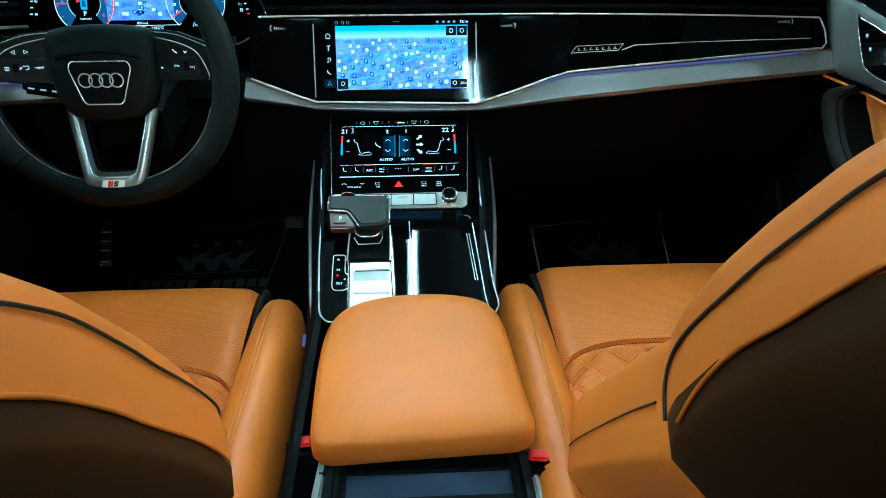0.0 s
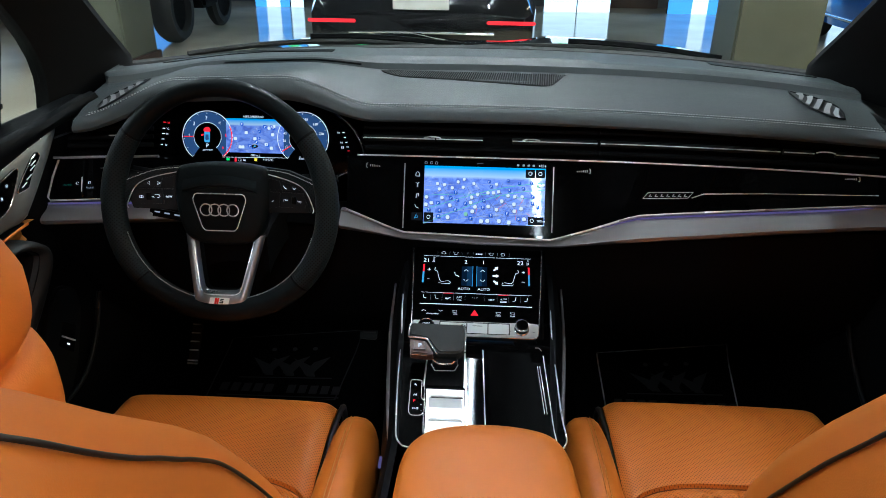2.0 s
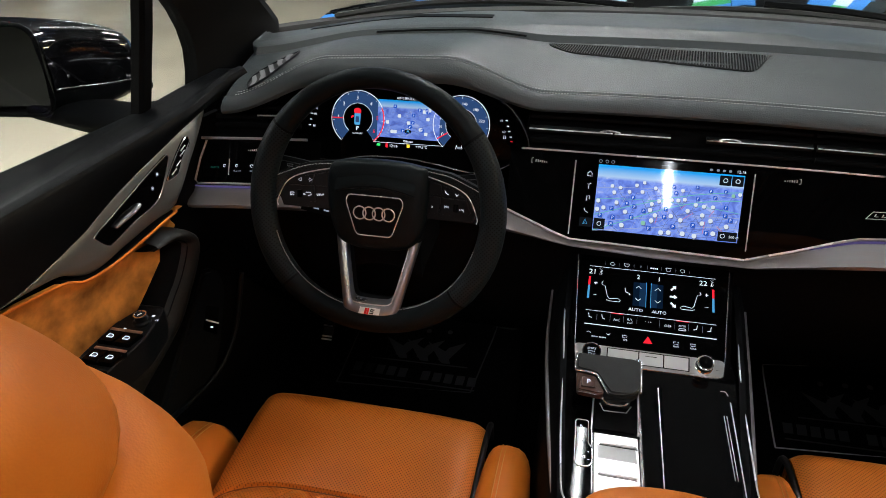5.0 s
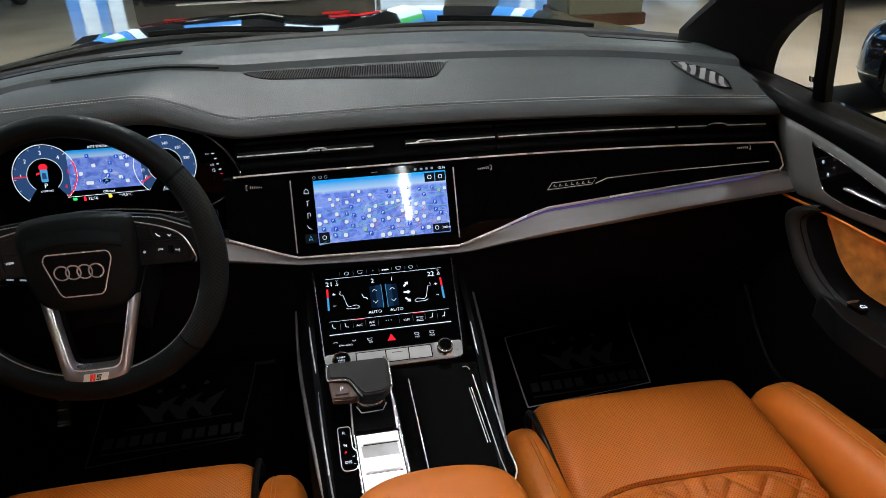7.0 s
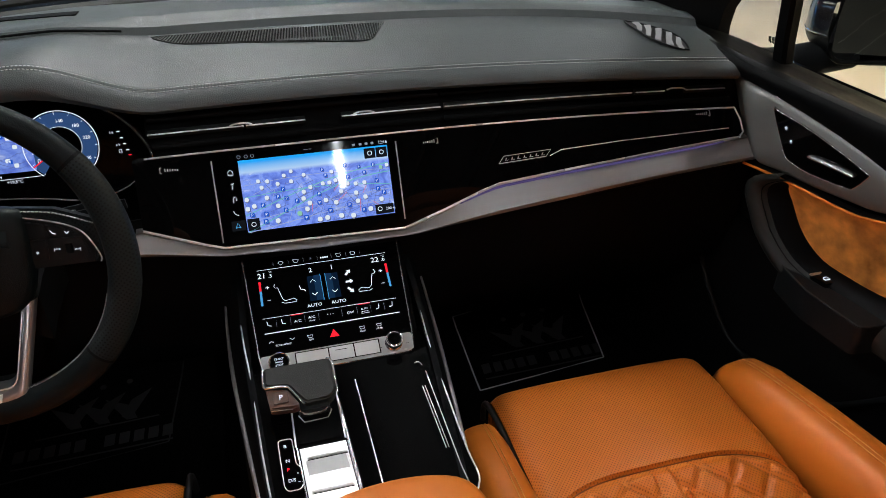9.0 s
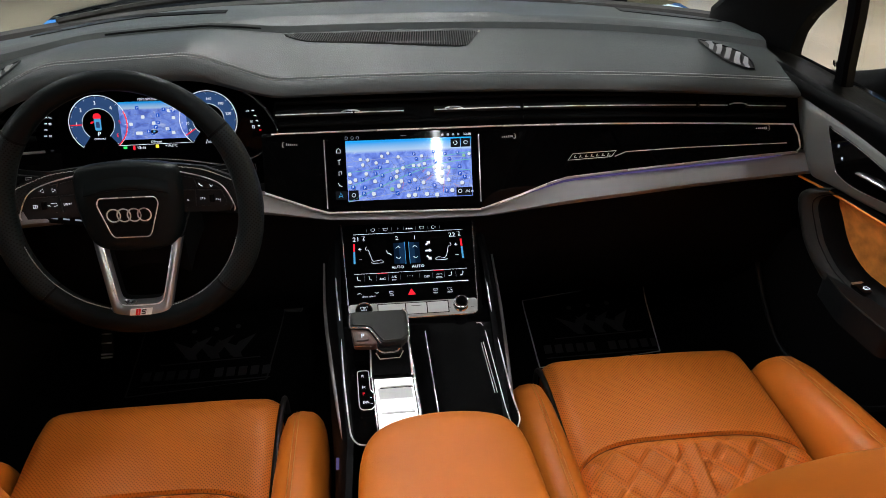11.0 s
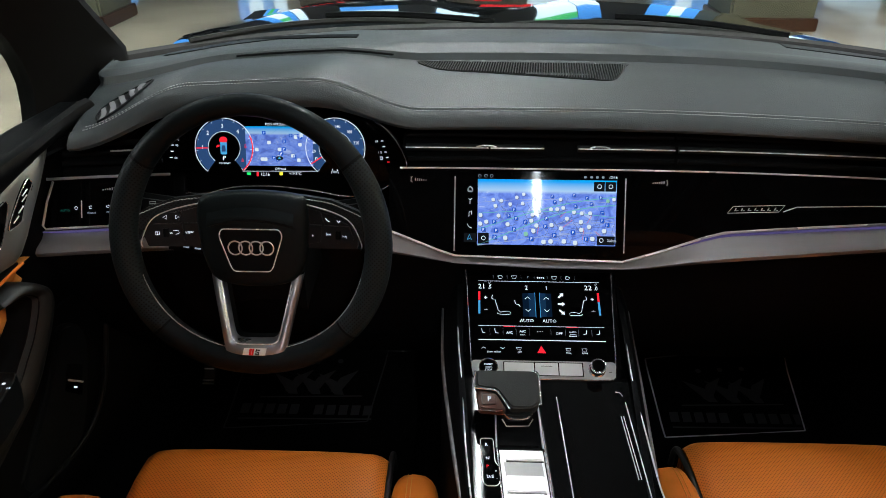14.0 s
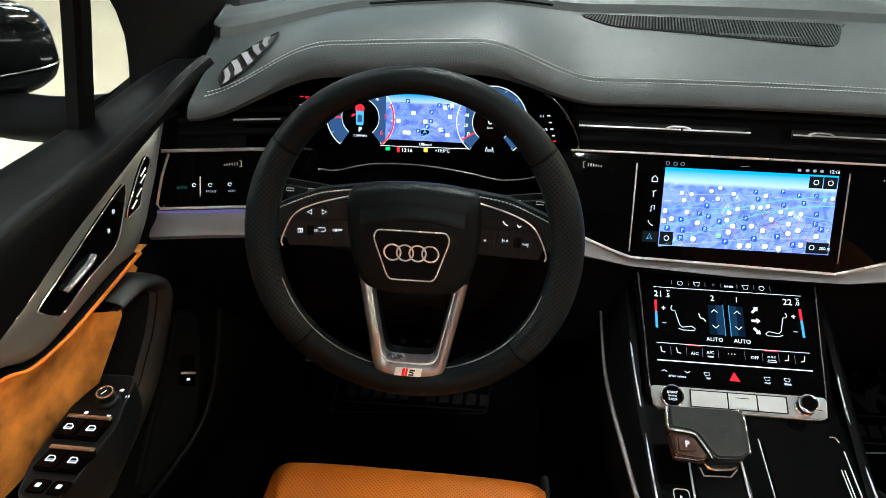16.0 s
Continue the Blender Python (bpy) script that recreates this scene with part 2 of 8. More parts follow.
def prism(name, outline, place, d0, d1, mat, parent=None, bevel=0.0, label="", seg=2):
    """An outline of (a, b), laid by place(a, b, d) from depth d0 to d1, with its edges rounded."""
    bm = bmesh.new()
    lo = [bm.verts.new(place(a, b, d0)) for a, b in outline]
    hi = [bm.verts.new(place(a, b, d1)) for a, b in outline]
    bm.faces.new(lo)
    top = bm.faces.new(hi)
    n = len(outline)
    for i in range(n):
        j = (i + 1) % n
        bm.faces.new((lo[i], lo[j], hi[j], hi[i]))
    bmesh.ops.recalc_face_normals(bm, faces=bm.faces)
    if bevel:
        bmesh.ops.bevel(bm, geom=list(top.edges), offset=bevel, segments=seg, affect="EDGES", clamp_overlap=True)
    return part(name, bm, mat, parent, label)


def rounded(outline, r, n=4):
    """The outline with each corner replaced by an arc of about radius r."""
    out = []
    m = len(outline)
    for i in range(m):
        p0, p, p2 = (Vector(outline[(i + k) % m]) for k in (-1, 0, 1))
        a, b = p0 - p, p2 - p
        k = min(r, a.length * 0.48, b.length * 0.48)
        s, e = p + a.normalized() * k, p + b.normalized() * k
        for q in range(n + 1):
            t = q / n
            out.append(tuple(s * (1 - t) ** 2 + p * 2 * t * (1 - t) + e * t ** 2))
    return out


def smooth_line(pts, n=6, closed=False):
    """A Catmull-Rom line through the points."""
    pts = [Vector(p) for p in pts]
    m = len(pts)
    out = []
    for i in range(m if closed else m - 1):
        if closed:
            a, b, c, d = (pts[(i + k) % m] for k in (-1, 0, 1, 2))
        else:
            a, b, c, d = pts[max(i - 1, 0)], pts[i], pts[i + 1], pts[min(i + 2, m - 1)]
        for q in range(n):
            t = q / n
            out.append(0.5 * (2 * b + (c - a) * t + (2 * a - 5 * b + 4 * c - d) * t * t + (3 * b - a - 3 * c + d) * t ** 3))
    if not closed:
        out.append(pts[-1])
    return out


def sweep(name, pts, r, mat, parent=None, closed=False, n=8, label="", flat=1.0, up=(0, 0, 1), ends=True):
    """A bar of round or flattened section along the points; r may be a list."""
    bm = bmesh.new()
    pts = [Vector(p) for p in pts]
    m = len(pts)
    rs = r if isinstance(r, (list, tuple)) else [r] * m
    rings = []
    for i, p in enumerate(pts):
        a = pts[(i - 1) % m] if closed or i > 0 else p
        b = pts[(i + 1) % m] if closed or i < m - 1 else p
        t = (b - a).normalized()
        s = t.cross(Vector(up))
        s = s.normalized() if s.length > 1e-4 else t.cross(Vector((1, 0.01, 0))).normalized()
        u = s.cross(t)
        rings.append([bm.verts.new(p + rs[i] * (math.cos(k) * s + math.sin(k) * flat * u)) for k in (2 * math.pi * q / n for q in range(n))])
    pairs = list(zip(rings, rings[1:] + rings[:1])) if closed else list(zip(rings, rings[1:]))
    for a, b in pairs:
        for q in range(n):
            w = (q + 1) % n
            bm.faces.new((a[q], a[w], b[w], b[q]))
    if not closed and ends:
        bm.faces.new(rings[0])
        bm.faces.new(rings[-1])
    return part(name, bm, mat, parent, label, 50)


def block(name, size, m, mat, parent=None, r=0.003, label="", seg=2, taper=1.0):
    """A box of that size with rounded edges, at the pose m. taper: the width of its top to that of its base."""
    bm = bmesh.new()
    bmesh.ops.create_cube(bm, size=1)
    for v in bm.verts:
        k = taper if v.co.z > 0 else 1
        v.co = Vector((v.co.x * size[0] * k, v.co.y * size[1] * k, v.co.z * size[2]))
    if r:
        bmesh.ops.bevel(bm, geom=list(bm.edges), offset=min(r, min(size) * 0.45), segments=seg, affect="EDGES", clamp_overlap=True)
    bmesh.ops.transform(bm, matrix=m, verts=bm.verts)
    return part(name, bm, mat, parent, label)


def turned(name, profile, m, mat, parent=None, n=32, label=""):
    """A body turned round its local z, from a profile of (radius, height)."""
    bm = bmesh.new()
    rings = [[bm.verts.new(m @ Vector((r * math.cos(k), r * math.sin(k), h))) for k in (2 * math.pi * q / n for q in range(n))] for r, h in profile]
    for a, b in zip(rings, rings[1:]):
        for q in range(n):
            w = (q + 1) % n
            bm.faces.new((a[q], a[w], b[w], b[q]))
    bm.faces.new(rings[0])
    bm.faces.new(rings[-1])
    return part(name, bm, mat, parent, label)


def facing(o, across, up):
    """A pose at o whose x runs across, y up the face and z out of it."""
    x = Vector(across).normalized()
    y = Vector(up).normalized()
    z = x.cross(y).normalized()
    m = Matrix((x, y, z)).transposed().to_4x4()
    m.translation = o
    return m


def laid(m):
    return lambda a, b, d: m @ Vector((a, b, d))


def stroke(name, m, pts, w, mat, parent, d=0.0006, closed=False, label=""):
    """A thin raised line of width w over a face."""
    return sweep(name, [m @ Vector((a, b, d)) for a, b in pts], w / 2, mat, parent, closed, 4, label, 1.0, m.to_3x3() @ Vector((0, 0, 1)))


def slab(name, m, x0, y0, x1, y1, mat, parent, d=0.0008, r=0.0, lift=0.0, label=""):
    """A thin plate on a face, from corner to corner."""
    outline = [(x0, y0), (x1, y0), (x1, y1), (x0, y1)]
    return prism(name, rounded(outline, r, 3) if r else outline, laid(m), lift, lift + d, mat, parent, 0, label)


LETTERS = []


def words(body, m, x, y, size, mat, parent, name="lettering", align="LEFT", lift=0.0008, label=""):
    """Flat writing on a face, its base line starting at x, y."""
    curve = bpy.data.curves.new(name, "FONT")
    curve.body, curve.size, curve.align_x, curve.resolution_u = body, size, align, 2
    ob = new(name, curve)
    ob.matrix_world = m @ Matrix.Translation((x, y, lift))
    LETTERS.append((ob, mat, parent, label))


def set_letters():
    """Turns all writing into meshes."""
    graph = bpy.context.evaluated_depsgraph_get()
    for ob, mat, parent, label in LETTERS:
        me = bpy.data.meshes.new_from_object(ob.evaluated_get(graph))
        me.transform(ob.matrix_world)
        me.materials.clear()
        me.materials.append(mat)
        name = ob.name.split(".")[0]
        bpy.data.objects.remove(ob)
        made = hung(new(name, me), parent)
        if label:
            made["label"] = label


def mixed(a, b, t):
    return a + (b - a) * t


def ease(t):
    t = min(max(t, 0), 1)
    return t * t * (3 - 2 * t)


def spread(a, b, n):
    return [a + (b - a) * i / (n - 1) for i in range(n)]


# ---- showroom ----
concrete = material("polished_concrete", (0.70, 0.63, 0.485), 0.09, grain=0.1, grain_scale=30, vary=0.22, vary_scale=0.9)
olive_paint = material("olive_pillar_paint", (0.10, 0.105, 0.075), 0.45, vary=0.15, vary_scale=2)
wall_paint = material("warm_grey_wall", (0.14, 0.14, 0.14), 0.8, vary=0.12, vary_scale=1.2)
ceiling_paint = material("dark_ceiling_paint", (0.05, 0.05, 0.052), 0.85, vary=0.1)
tube_light = glow("tube_light", (1.0, 0.98, 0.95), 34.0)
fill_soft = glow("added_soft_light", (1.0, 0.99, 0.97), 28.0)
fill_side = glow("added_side_light", (1.0, 0.97, 0.92), 56.0)
fill_warm = glow("added_warm_light", (1.0, 0.76, 0.46), 80.0)
fill_over = glow("added_overhead_light", (1.0, 0.99, 0.98), 16.5)
tube_rear = glow("rear_tube_light", (1.0, 0.99, 0.97), 310.0)
tube_strong = glow("strong_tube_light", (1.0, 0.98, 0.95), 440.0)
blue_screen = glow("blue_light_wall", (0.10, 0.36, 0.95), 1.3)
green_screen = glow("green_light_wall", (0.12, 0.75, 0.22), 1.0)
white_screen = glow("white_light_wall", (0.70, 0.85, 1.0), 1.7)

block("floor", (60, 60, 0.2), pose(0, 6, -0.1), concrete, None, 0, "")
tagged(bpy.data.objects["floor"], "polished beige concrete showroom floor", "floor", "", "structure")
for nm, size, at in (("wall_north", (40, 0.3, 4.4), (0, 13, 2.1)), ("wall_south", (40, 0.3, 4.4), (0, -12, 2.1)), ("wall_west", (0.3, 25, 4.4), (-13, 0.5, 2.1)), ("wall_east", (0.3, 25, 4.4), (13, 0.5, 2.1))):
    tagged(block(nm, size, pose(*at), wall_paint, None, 0.01), "warm grey painted showroom wall", "wall", "", "structure")
tagged(block("ceiling", (30, 26, 0.2), pose(0, 0.5, 3.75), ceiling_paint, None, 0.01), "dark painted showroom ceiling", "ceiling", "", "structure")


def ceiling_tube(x, y0, y1, w=0.10, bulb=tube_light, turn=0.0, z=3.1):
    lamp = thing("tube_light", "long tube light placed out of view under the ceiling", "lamp", (x, (y0 + y1) / 2, z), "ceiling tubes")
    block("casing", (w + 0.04, y1 - y0, 0.04), pose(x, (y0 + y1) / 2, z + 0.05, 0, 0, turn), silver_paint, lamp, 0.006)
    block("tube", (w, y1 - y0 - 0.04, 0.05), pose(x, (y0 + y1) / 2, z, 0, 0, turn), bulb, lamp, 0.008, "glowing white diffuser")
    for y in (y0 + 0.3, y1 - 0.3):
        sweep("hanger", [(x, y, z + 0.06), (x, y, 3.66)], 0.004, silver_paint, lamp, n=6)


# Only the rear and strong tubes leave reflections; the rest are added fill lights.
for row in ((0.470, -4.20, -2.98, 0.032, tube_rear, 6.5), (0.01, 0.9, 3.4, 0.011, tube_strong), (-2.0, -0.5, 1.7, 0.09, tube_light), (2.0, -0.5, 1.7, 0.09, tube_light), (-5.6, -2.5, 3.5, 0.12, fill_side), (5.6, -2.5, 3.5, 0.12, fill_warm), (-0.55, -2.5, -0.6, 0.10, fill_over), (0.55, -2.5, -0.6, 0.10, fill_over), (-3.6, 4, 8, 0.08, fill_soft), (3.8, 4, 8, 0.08, fill_soft)):
    ceiling_tube(*row)


def pillar(x, y, w, d, label):
    p = thing("pillar", label, "pillar", (x, y, 0), "showroom pillars")
    p["kind"] = "structure"
    block("shaft", (w, d, 3.6), pose(x, y, 1.85), olive_paint, p, 0.02)
    block("plinth", (w + 0.06, d + 0.06, 0.12), pose(x, y, 0.06), wood_brown, p, 0.01, "brown base board")


PANELS = ((-6.1, -5.55, ((0, 3.4, blue_screen),)), (-4.06, -3.87, ((0, 3.4, blue_screen),)), (-3.86, -3.62, ((0, 2.0, white_screen), (2.0, 2.8, green_screen), (2.8, 3.4, white_screen))), (-3.61, -3.45, ((0, 3.4, blue_screen),)), (-3.42, -3.20, ((0, 3.4, white_screen),)),
          (-2.4, -1.3, ((1.6, 2.3, blue_screen), (2.3, 2.8, white_screen), (2.8, 3.4, green_screen))), (-0.3, 0.3, ((1.7, 2.4, white_screen), (2.4, 3.4, blue_screen))), (1.06, 1.62, ((0, 2.2, white_screen), (2.2, 2.9, green_screen), (2.9, 3.4, blue_screen))), (1.64, 2.2, ((0, 1.6, white_screen), (1.6, 3.4, blue_screen))),
          (3.2, 3.6, ((0, 3.4, blue_screen),)), (3.61, 3.87, ((0, 2.4, white_screen), (2.4, 3.4, green_screen))), (3.88, 4.32, ((0, 3.4, blue_screen),)), (6.0, 7.1, ((0, 3.4, white_screen),)))

pillar(2.82, 6.5, 0.80, 0.7, "wide olive painted concrete pillar with a brown base board")
pillar(-3.96, 6.3, 0.91, 0.7, "wide olive painted concrete pillar beside the motorcycle")
for x0, x1, bands in PANELS:
    x, w = (x0 + x1) / 2, x1 - x0
    screen = thing("light_panel", "tall glowing advertising panel standing before the wall", "light panel", (x, 12.0, 0), "light panels")
    for z0, z1, m in bands:
        block("panel", (w, 0.04, z1 - z0), pose(x, 12.0, (z0 + z1) / 2), m, screen, 0.004)
    block("edge", (w + 0.02, 0.03, 3.42), pose(x, 12.04, 1.71), dark_plastic, screen, 0.004)
for x0, x1 in ((-3.1, -2.5), (2.2, 3.2), (4.4, 5.9)):
    tagged(block("baseboard", (x1 - x0, 0.06, 0.22), pose((x0 + x1) / 2, 12.8, 0.11), wood_brown, None, 0.01), "brown base board along the wall", "baseboard", "", "structure")

# ---- cabin shell ----
paint_black = material("black_car_paint", (0.004, 0.004, 0.005), 0.08, coat=1.0, vary=0.1)
rubber = material("black_rubber", (0.012, 0.012, 0.012), 0.7, grain=0.3, grain_scale=500)

body = thing("car_body", "black painted body of the car round the cabin", "car", (0, 0, 0.3), "", "structure")
hood_rows = []
for y, z, w in ((0.74, 1.085, 0.74), (0.9, 1.090, 0.80), (1.2, 1.072, 0.84), (1.5, 1.035, 0.86), (1.75, 0.98, 0.84), (1.86, 0.92, 0.80), (1.9, 0.80, 0.78)):
    hood_rows.append([(w * u, y - 0.10 * u * u * (y > 1), z + 0.006 - 0.05 * abs(u) ** 3 + 0.022 * (ease((abs(u) - 0.12) / 0.12) - ease((abs(u) - 0.62) / 0.25)) * ease((y - 0.74) / 0.3)) for u in spread(-1, 1, 25)])
shell("hood", hood_rows, paint_black, body, (0, 0, -0.015), "glossy black bonnet")
for s in (-1, 1):
    rows = []
    for y in spread(1.8, -2.0, 12):
        rows.append([(s * x, y, z) for x, z in ((0.770, 1.088 - 0.12 * ease((y - 0.45) / 0.4)), (0.845, 1.030 - 0.07 * ease((y - 0.45) / 0.4)), (0.92, 0.90), (0.95, 0.75), (0.93, 0.5), (0.88, 0.38))])
    shell("side_panel", rows, paint_black, body, (-s * 0.02, 0, 0), "black door and wing skin")
    block("sill", (0.10, 3.2, 0.16), pose(s * 0.84, -0.3, 0.40), paint_black, body, 0.02)
# unseen roof added to keep light out, with the open glass panel
for nm, x0, x1, y0, y1 in (("roof_front", -0.56, 0.56, -0.42, -0.22), ("roof_rear", -0.56, 0.56, -2.0, -1.65), ("roof_rail", -0.58, -0.42, -1.65, -0.42), ("roof_rail", 0.42, 0.58, -1.65, -0.42)):
    block(nm, (x1 - x0, y1 - y0, 0.05), pose((x0 + x1) / 2, (y0 + y1) / 2, 1.665), lining, body, 0.015, "unseen dark headliner round the glass roof panel")
pane = block("roof_pane", (0.84, 1.23, 0.006), pose(0, -1.035, 1.68), roof_glass, body, 0, "tinted glass roof panel")
pane.visible_shadow = False
block("tailgate", (1.5, 0.06, 0.9), pose(0, -2.05, 0.75), lining, body, 0.02, "unseen dark tailgate closing the rear")
block("cabin_floor", (1.60, 2.9, 0.06), pose(0, -0.75, 0.44), carpet, body, 0.01, "black carpet")
shell("toe_board", [[(x, y, z) for x in (-0.78, 0.0, 0.78)] for y, z in ((0.10, 0.475), (0.34, 0.485), (0.46, 0.53), (0.64, 0.68), (0.70, 0.92))], carpet, body, (0, 0.02, -0.02), "black carpet on the bulkhead")


def windscreen_y(x):
    return 0.64 - 0.30 * x * x - 0.55 * x ** 4


ws = []
for t in spread(0, 1, 10):
    ws.append([(u * mixed(0.70, 0.53, t), mixed(windscreen_y(u * 0.66) + 0.05, -0.22 - 0.06 * u * u, t), mixed(1.13, 1.66, t) + 0.03 * math.sin(math.pi * t)) for u in spread(-1, 1, 21)])
pane = shell("windscreen", ws, windscreen_glass, body, None, "clear laminated windscreen")
pane.visible_shadow = False
# black cowl under the glass, with the wiper arms
cowl = [[(u * 0.72, windscreen_y(u * 0.66) + dy, z - 0.012 * u * u) for u in spread(-1, 1, 25)] for dy, z in ((-0.012, 1.140), (0.0, 1.152), (0.025, 1.154), (0.06, 1.125), (0.14, 1.085))]
shell("cowl", cowl, rubber, body, (0, 0, -0.01), "matt black cowl at the foot of the windscreen")


def wiper(x0, x1, lift):
    w = thing("wiper", "black wiper arm resting along the windscreen base", "wiper", (x0, 0.7, 1.12), "wipers")
    pts = smooth_line([(mixed(x0, x1, t), windscreen_y(mixed(x0, x1, t)) + 0.075 - 0.02 * t, 1.135 + lift * math.sin(math.pi * t * 0.8)) for t in spread(0, 1, 6)], 3)
    sweep("blade", pts, 0.006, rubber, w, n=6)
    sweep("arm", [p + Vector((0, 0.012, 0.008)) for p in pts[: len(pts) * 2 // 3]], 0.008, dark_plastic, w, n=6)


wiper(-0.05, -0.60, 0.022)
wiper(0.50, -0.02, 0.016)


EDGE_Z = [1.06, 1.10, 1.14, 1.172, 1.205, 1.225, 1.262, 1.55, 1.67]
SIDES = {-1: (0.727, [0.217, 0.216, 0.211, 0.199, 0.176, 0.158, 0.119, -0.240, -0.39], [0.055, 0.060], 0.672, 0.430, 0.0),
         1: (0.690, [0.306, 0.302, 0.292, 0.270, 0.233, 0.206, 0.130, -0.255, -0.40], [0.140, 0.110], 0.612, 0.478, 0.07)}
for s, (gx0, edge, bar_y, fx0, fy0, dy) in SIDES.items():
    glass_x = lambda z: gx0 - 0.25 * (z - 1.12)
    edge_y = lambda z: float(np.interp(z, EDGE_Z, edge))
    rows = []
    for z in spread(1.09, 1.67, 18):
        t = max(0.0, (z - 1.165) / 0.505)
        yf, xf = mixed(fy0, -0.28, t ** 0.92) + (0.02 if z < 1.12 else 0.0), mixed(fx0 + 0.004, 0.53, t)
        gx, ys = glass_x(z), edge_y(z)
        ring = [(xf + 0.05, yf + 0.02), (xf, yf), (xf - 0.010, yf - 0.03), (mixed(xf, gx, 0.35) - 0.014, mixed(yf, ys, 0.5)), (gx - 0.018, ys + 0.03), (gx - 0.006, ys), (gx + 0.02, ys + 0.006), (gx + 0.035, mixed(yf, ys, 0.4))]
        rows.append([(s * p, q, z) for p, q in ring])
    shell("a_pillar", rows, lining, body, None, "black trim of the windscreen pillar", True)
    sweep("pillar_mark", [(s * (fx0 + 0.006), fy0 - 0.11, 1.205), (s * (fx0 + 0.002), fy0 - 0.122, 1.225), (s * (fx0 - 0.002), fy0 - 0.15, 1.235)], 0.0012, silver_print, body, n=6)
    # door glass, divider bar and window frame
    rows = [[(s * glass_x(z), mixed(float(np.interp(z, [1.1, 1.26], bar_y)), edge_y(z) + 0.01, k), z) for k in (0, 0.5, 1)] for z in spread(1.08, 1.30, 8)]
    pane = shell("quarter_pane", rows, side_glass, body, None, "clear side window glass")
    pane.visible_shadow = False
    rows = [[(s * glass_x(z), y, z) for y in (-0.85, float(np.interp(z, [1.1, 1.26], bar_y)))] for z in spread(1.08, 1.60, 5)]
    pane = shell("door_pane", rows, side_glass, body, None, "clear side window glass")
    pane.visible_shadow = False
    for i in range(4):
        y = float(np.interp(1.12, [1.1, 1.26], bar_y)) + 0.030 + 0.0035 * i
        block("glass_mark", (0.0008, 0.0016, 0.010 - 0.002 * (i % 2)), pose(s * (glass_x(1.135) - 0.002), y, 1.138, 0, -s * 14, 0), dark_plastic, body, 0)
    rows = []
    for z in spread(1.07, 1.60, 8):
        yb = float(np.interp(z, [1.1, 1.26, 1.6], bar_y + [bar_y[1] - 0.02]))
        rows.append([(s * (glass_x(z) + p), yb + q, z) for p, q in ((-0.016, -0.004), (-0.016, 0.014), (-0.010, 0.018), (0.006, 0.018), (0.006, -0.002), (-0.010, -0.007))])
    shell("window_bar", rows, dark_plastic, body, None, "black bar dividing the side window", True)
    block("b_pillar", (0.08, 0.22, 0.62), pose(s * 0.66, -0.92, 1.36, 0, -s * 12, 0), lining, body, 0.02, "dark pillar trim")
    block("roof_edge", (0.09, 1.7, 0.07), pose(s * 0.585, -1.15, 1.64), lining, body, 0.02)

# ---- dashboard ----
dash = thing("dashboard", "black leather dashboard with piano black and aluminium trim", "dashboard", (0, 0.3, 0.9))


def face_y(x, z):
    """How far ahead the upright face of the dashboard stands."""
    return 0.17 + 0.49 * (z - 1.025) - 0.144 * max(0.0, abs(x) - 0.1) ** 2


FACE_OUT = Vector((0, -0.898, 0.44))


def on_face(x, z, d=0.0):
    return Vector((x, face_y(x, z), z)) + d * FACE_OUT


def hood_rise(x):
    """The swell of the leather over the instruments."""
    return ease((x + 0.63) / 0.15) * ease((-0.17 - x) / 0.15)


def seam_y(x):
    return 0.215 - 0.13 * x * x - 0.004 * hood_rise(x) - 0.024 * ease((-0.50 - x) / 0.12)


def ridge_y(x):
    x = max(x + 0.03, -0.63) if x < -0.3 else x
    return 0.402 - 0.10 * x * x - 0.64 * x ** 4


def pad_section(x):
    h, sy, ry, wy = hood_rise(x), seam_y(x), ridge_y(x), windscreen_y(x) - 0.012
    block_h = ease((0.235 - abs(x + 0.012)) / 0.03)
    side = -0.010 * (min(abs(x), 0.62) / 0.6) ** 2
    pts = [(wy + 0.03, 1.138, 0), (wy - 0.01, 1.152, 0), (mixed(wy, ry, 0.16), 1.158, 0.05), (mixed(wy, ry, 0.22), 1.160 - 0.004 * block_h, 0.1), (mixed(wy, ry, 0.68), 1.161 - 0.002 * block_h, 0.15), (ry + 0.052, 1.162 + 0.006 * block_h, 0.15), (ry + 0.036, 1.1635 + 0.004 * block_h, 0.15), (ry + 0.020, 1.1620, 0.2), (ry + 0.008, 1.1585, 0.25),
           (ry + 0.001, 1.1485, 0.3), (ry - 0.008, 1.1465, 0.35), (mixed(ry, sy, 0.35), 1.1440, 0.65), (mixed(ry, sy, 0.7), 1.1365, 0.9), (sy + 0.010, 1.1290, 1.0), (sy + 0.003, 1.1268, 1.0), (sy, 1.1240, 1.0), (sy - 0.003, 1.1252, 1.0),
           (sy - 0.012, 1.1215, 0.98), (sy - 0.020, 1.1140, 0.93), (sy - 0.0215, 1.1080, 0.86), (sy - 0.018, 1.1035, 0.8), (sy + 0.004, 1.1015, 0.78), (sy + 0.05, 1.1030, 0.75)]
    # behind the end of the driver's door the pad is cut short, to meet it at a joint
    cut = max(0.207, 0.225 - 7 * (0.650 + x)) if x < -0.636 else -1.0
    return [(x, max(y, cut), z + side + 0.047 * h * w) for y, z, w in pts]


pad = shell("pad", [pad_section(x) for x in spread(-0.672, 0.622, 103)], pad_black, dash, None, "grained dark grey leather top pad")


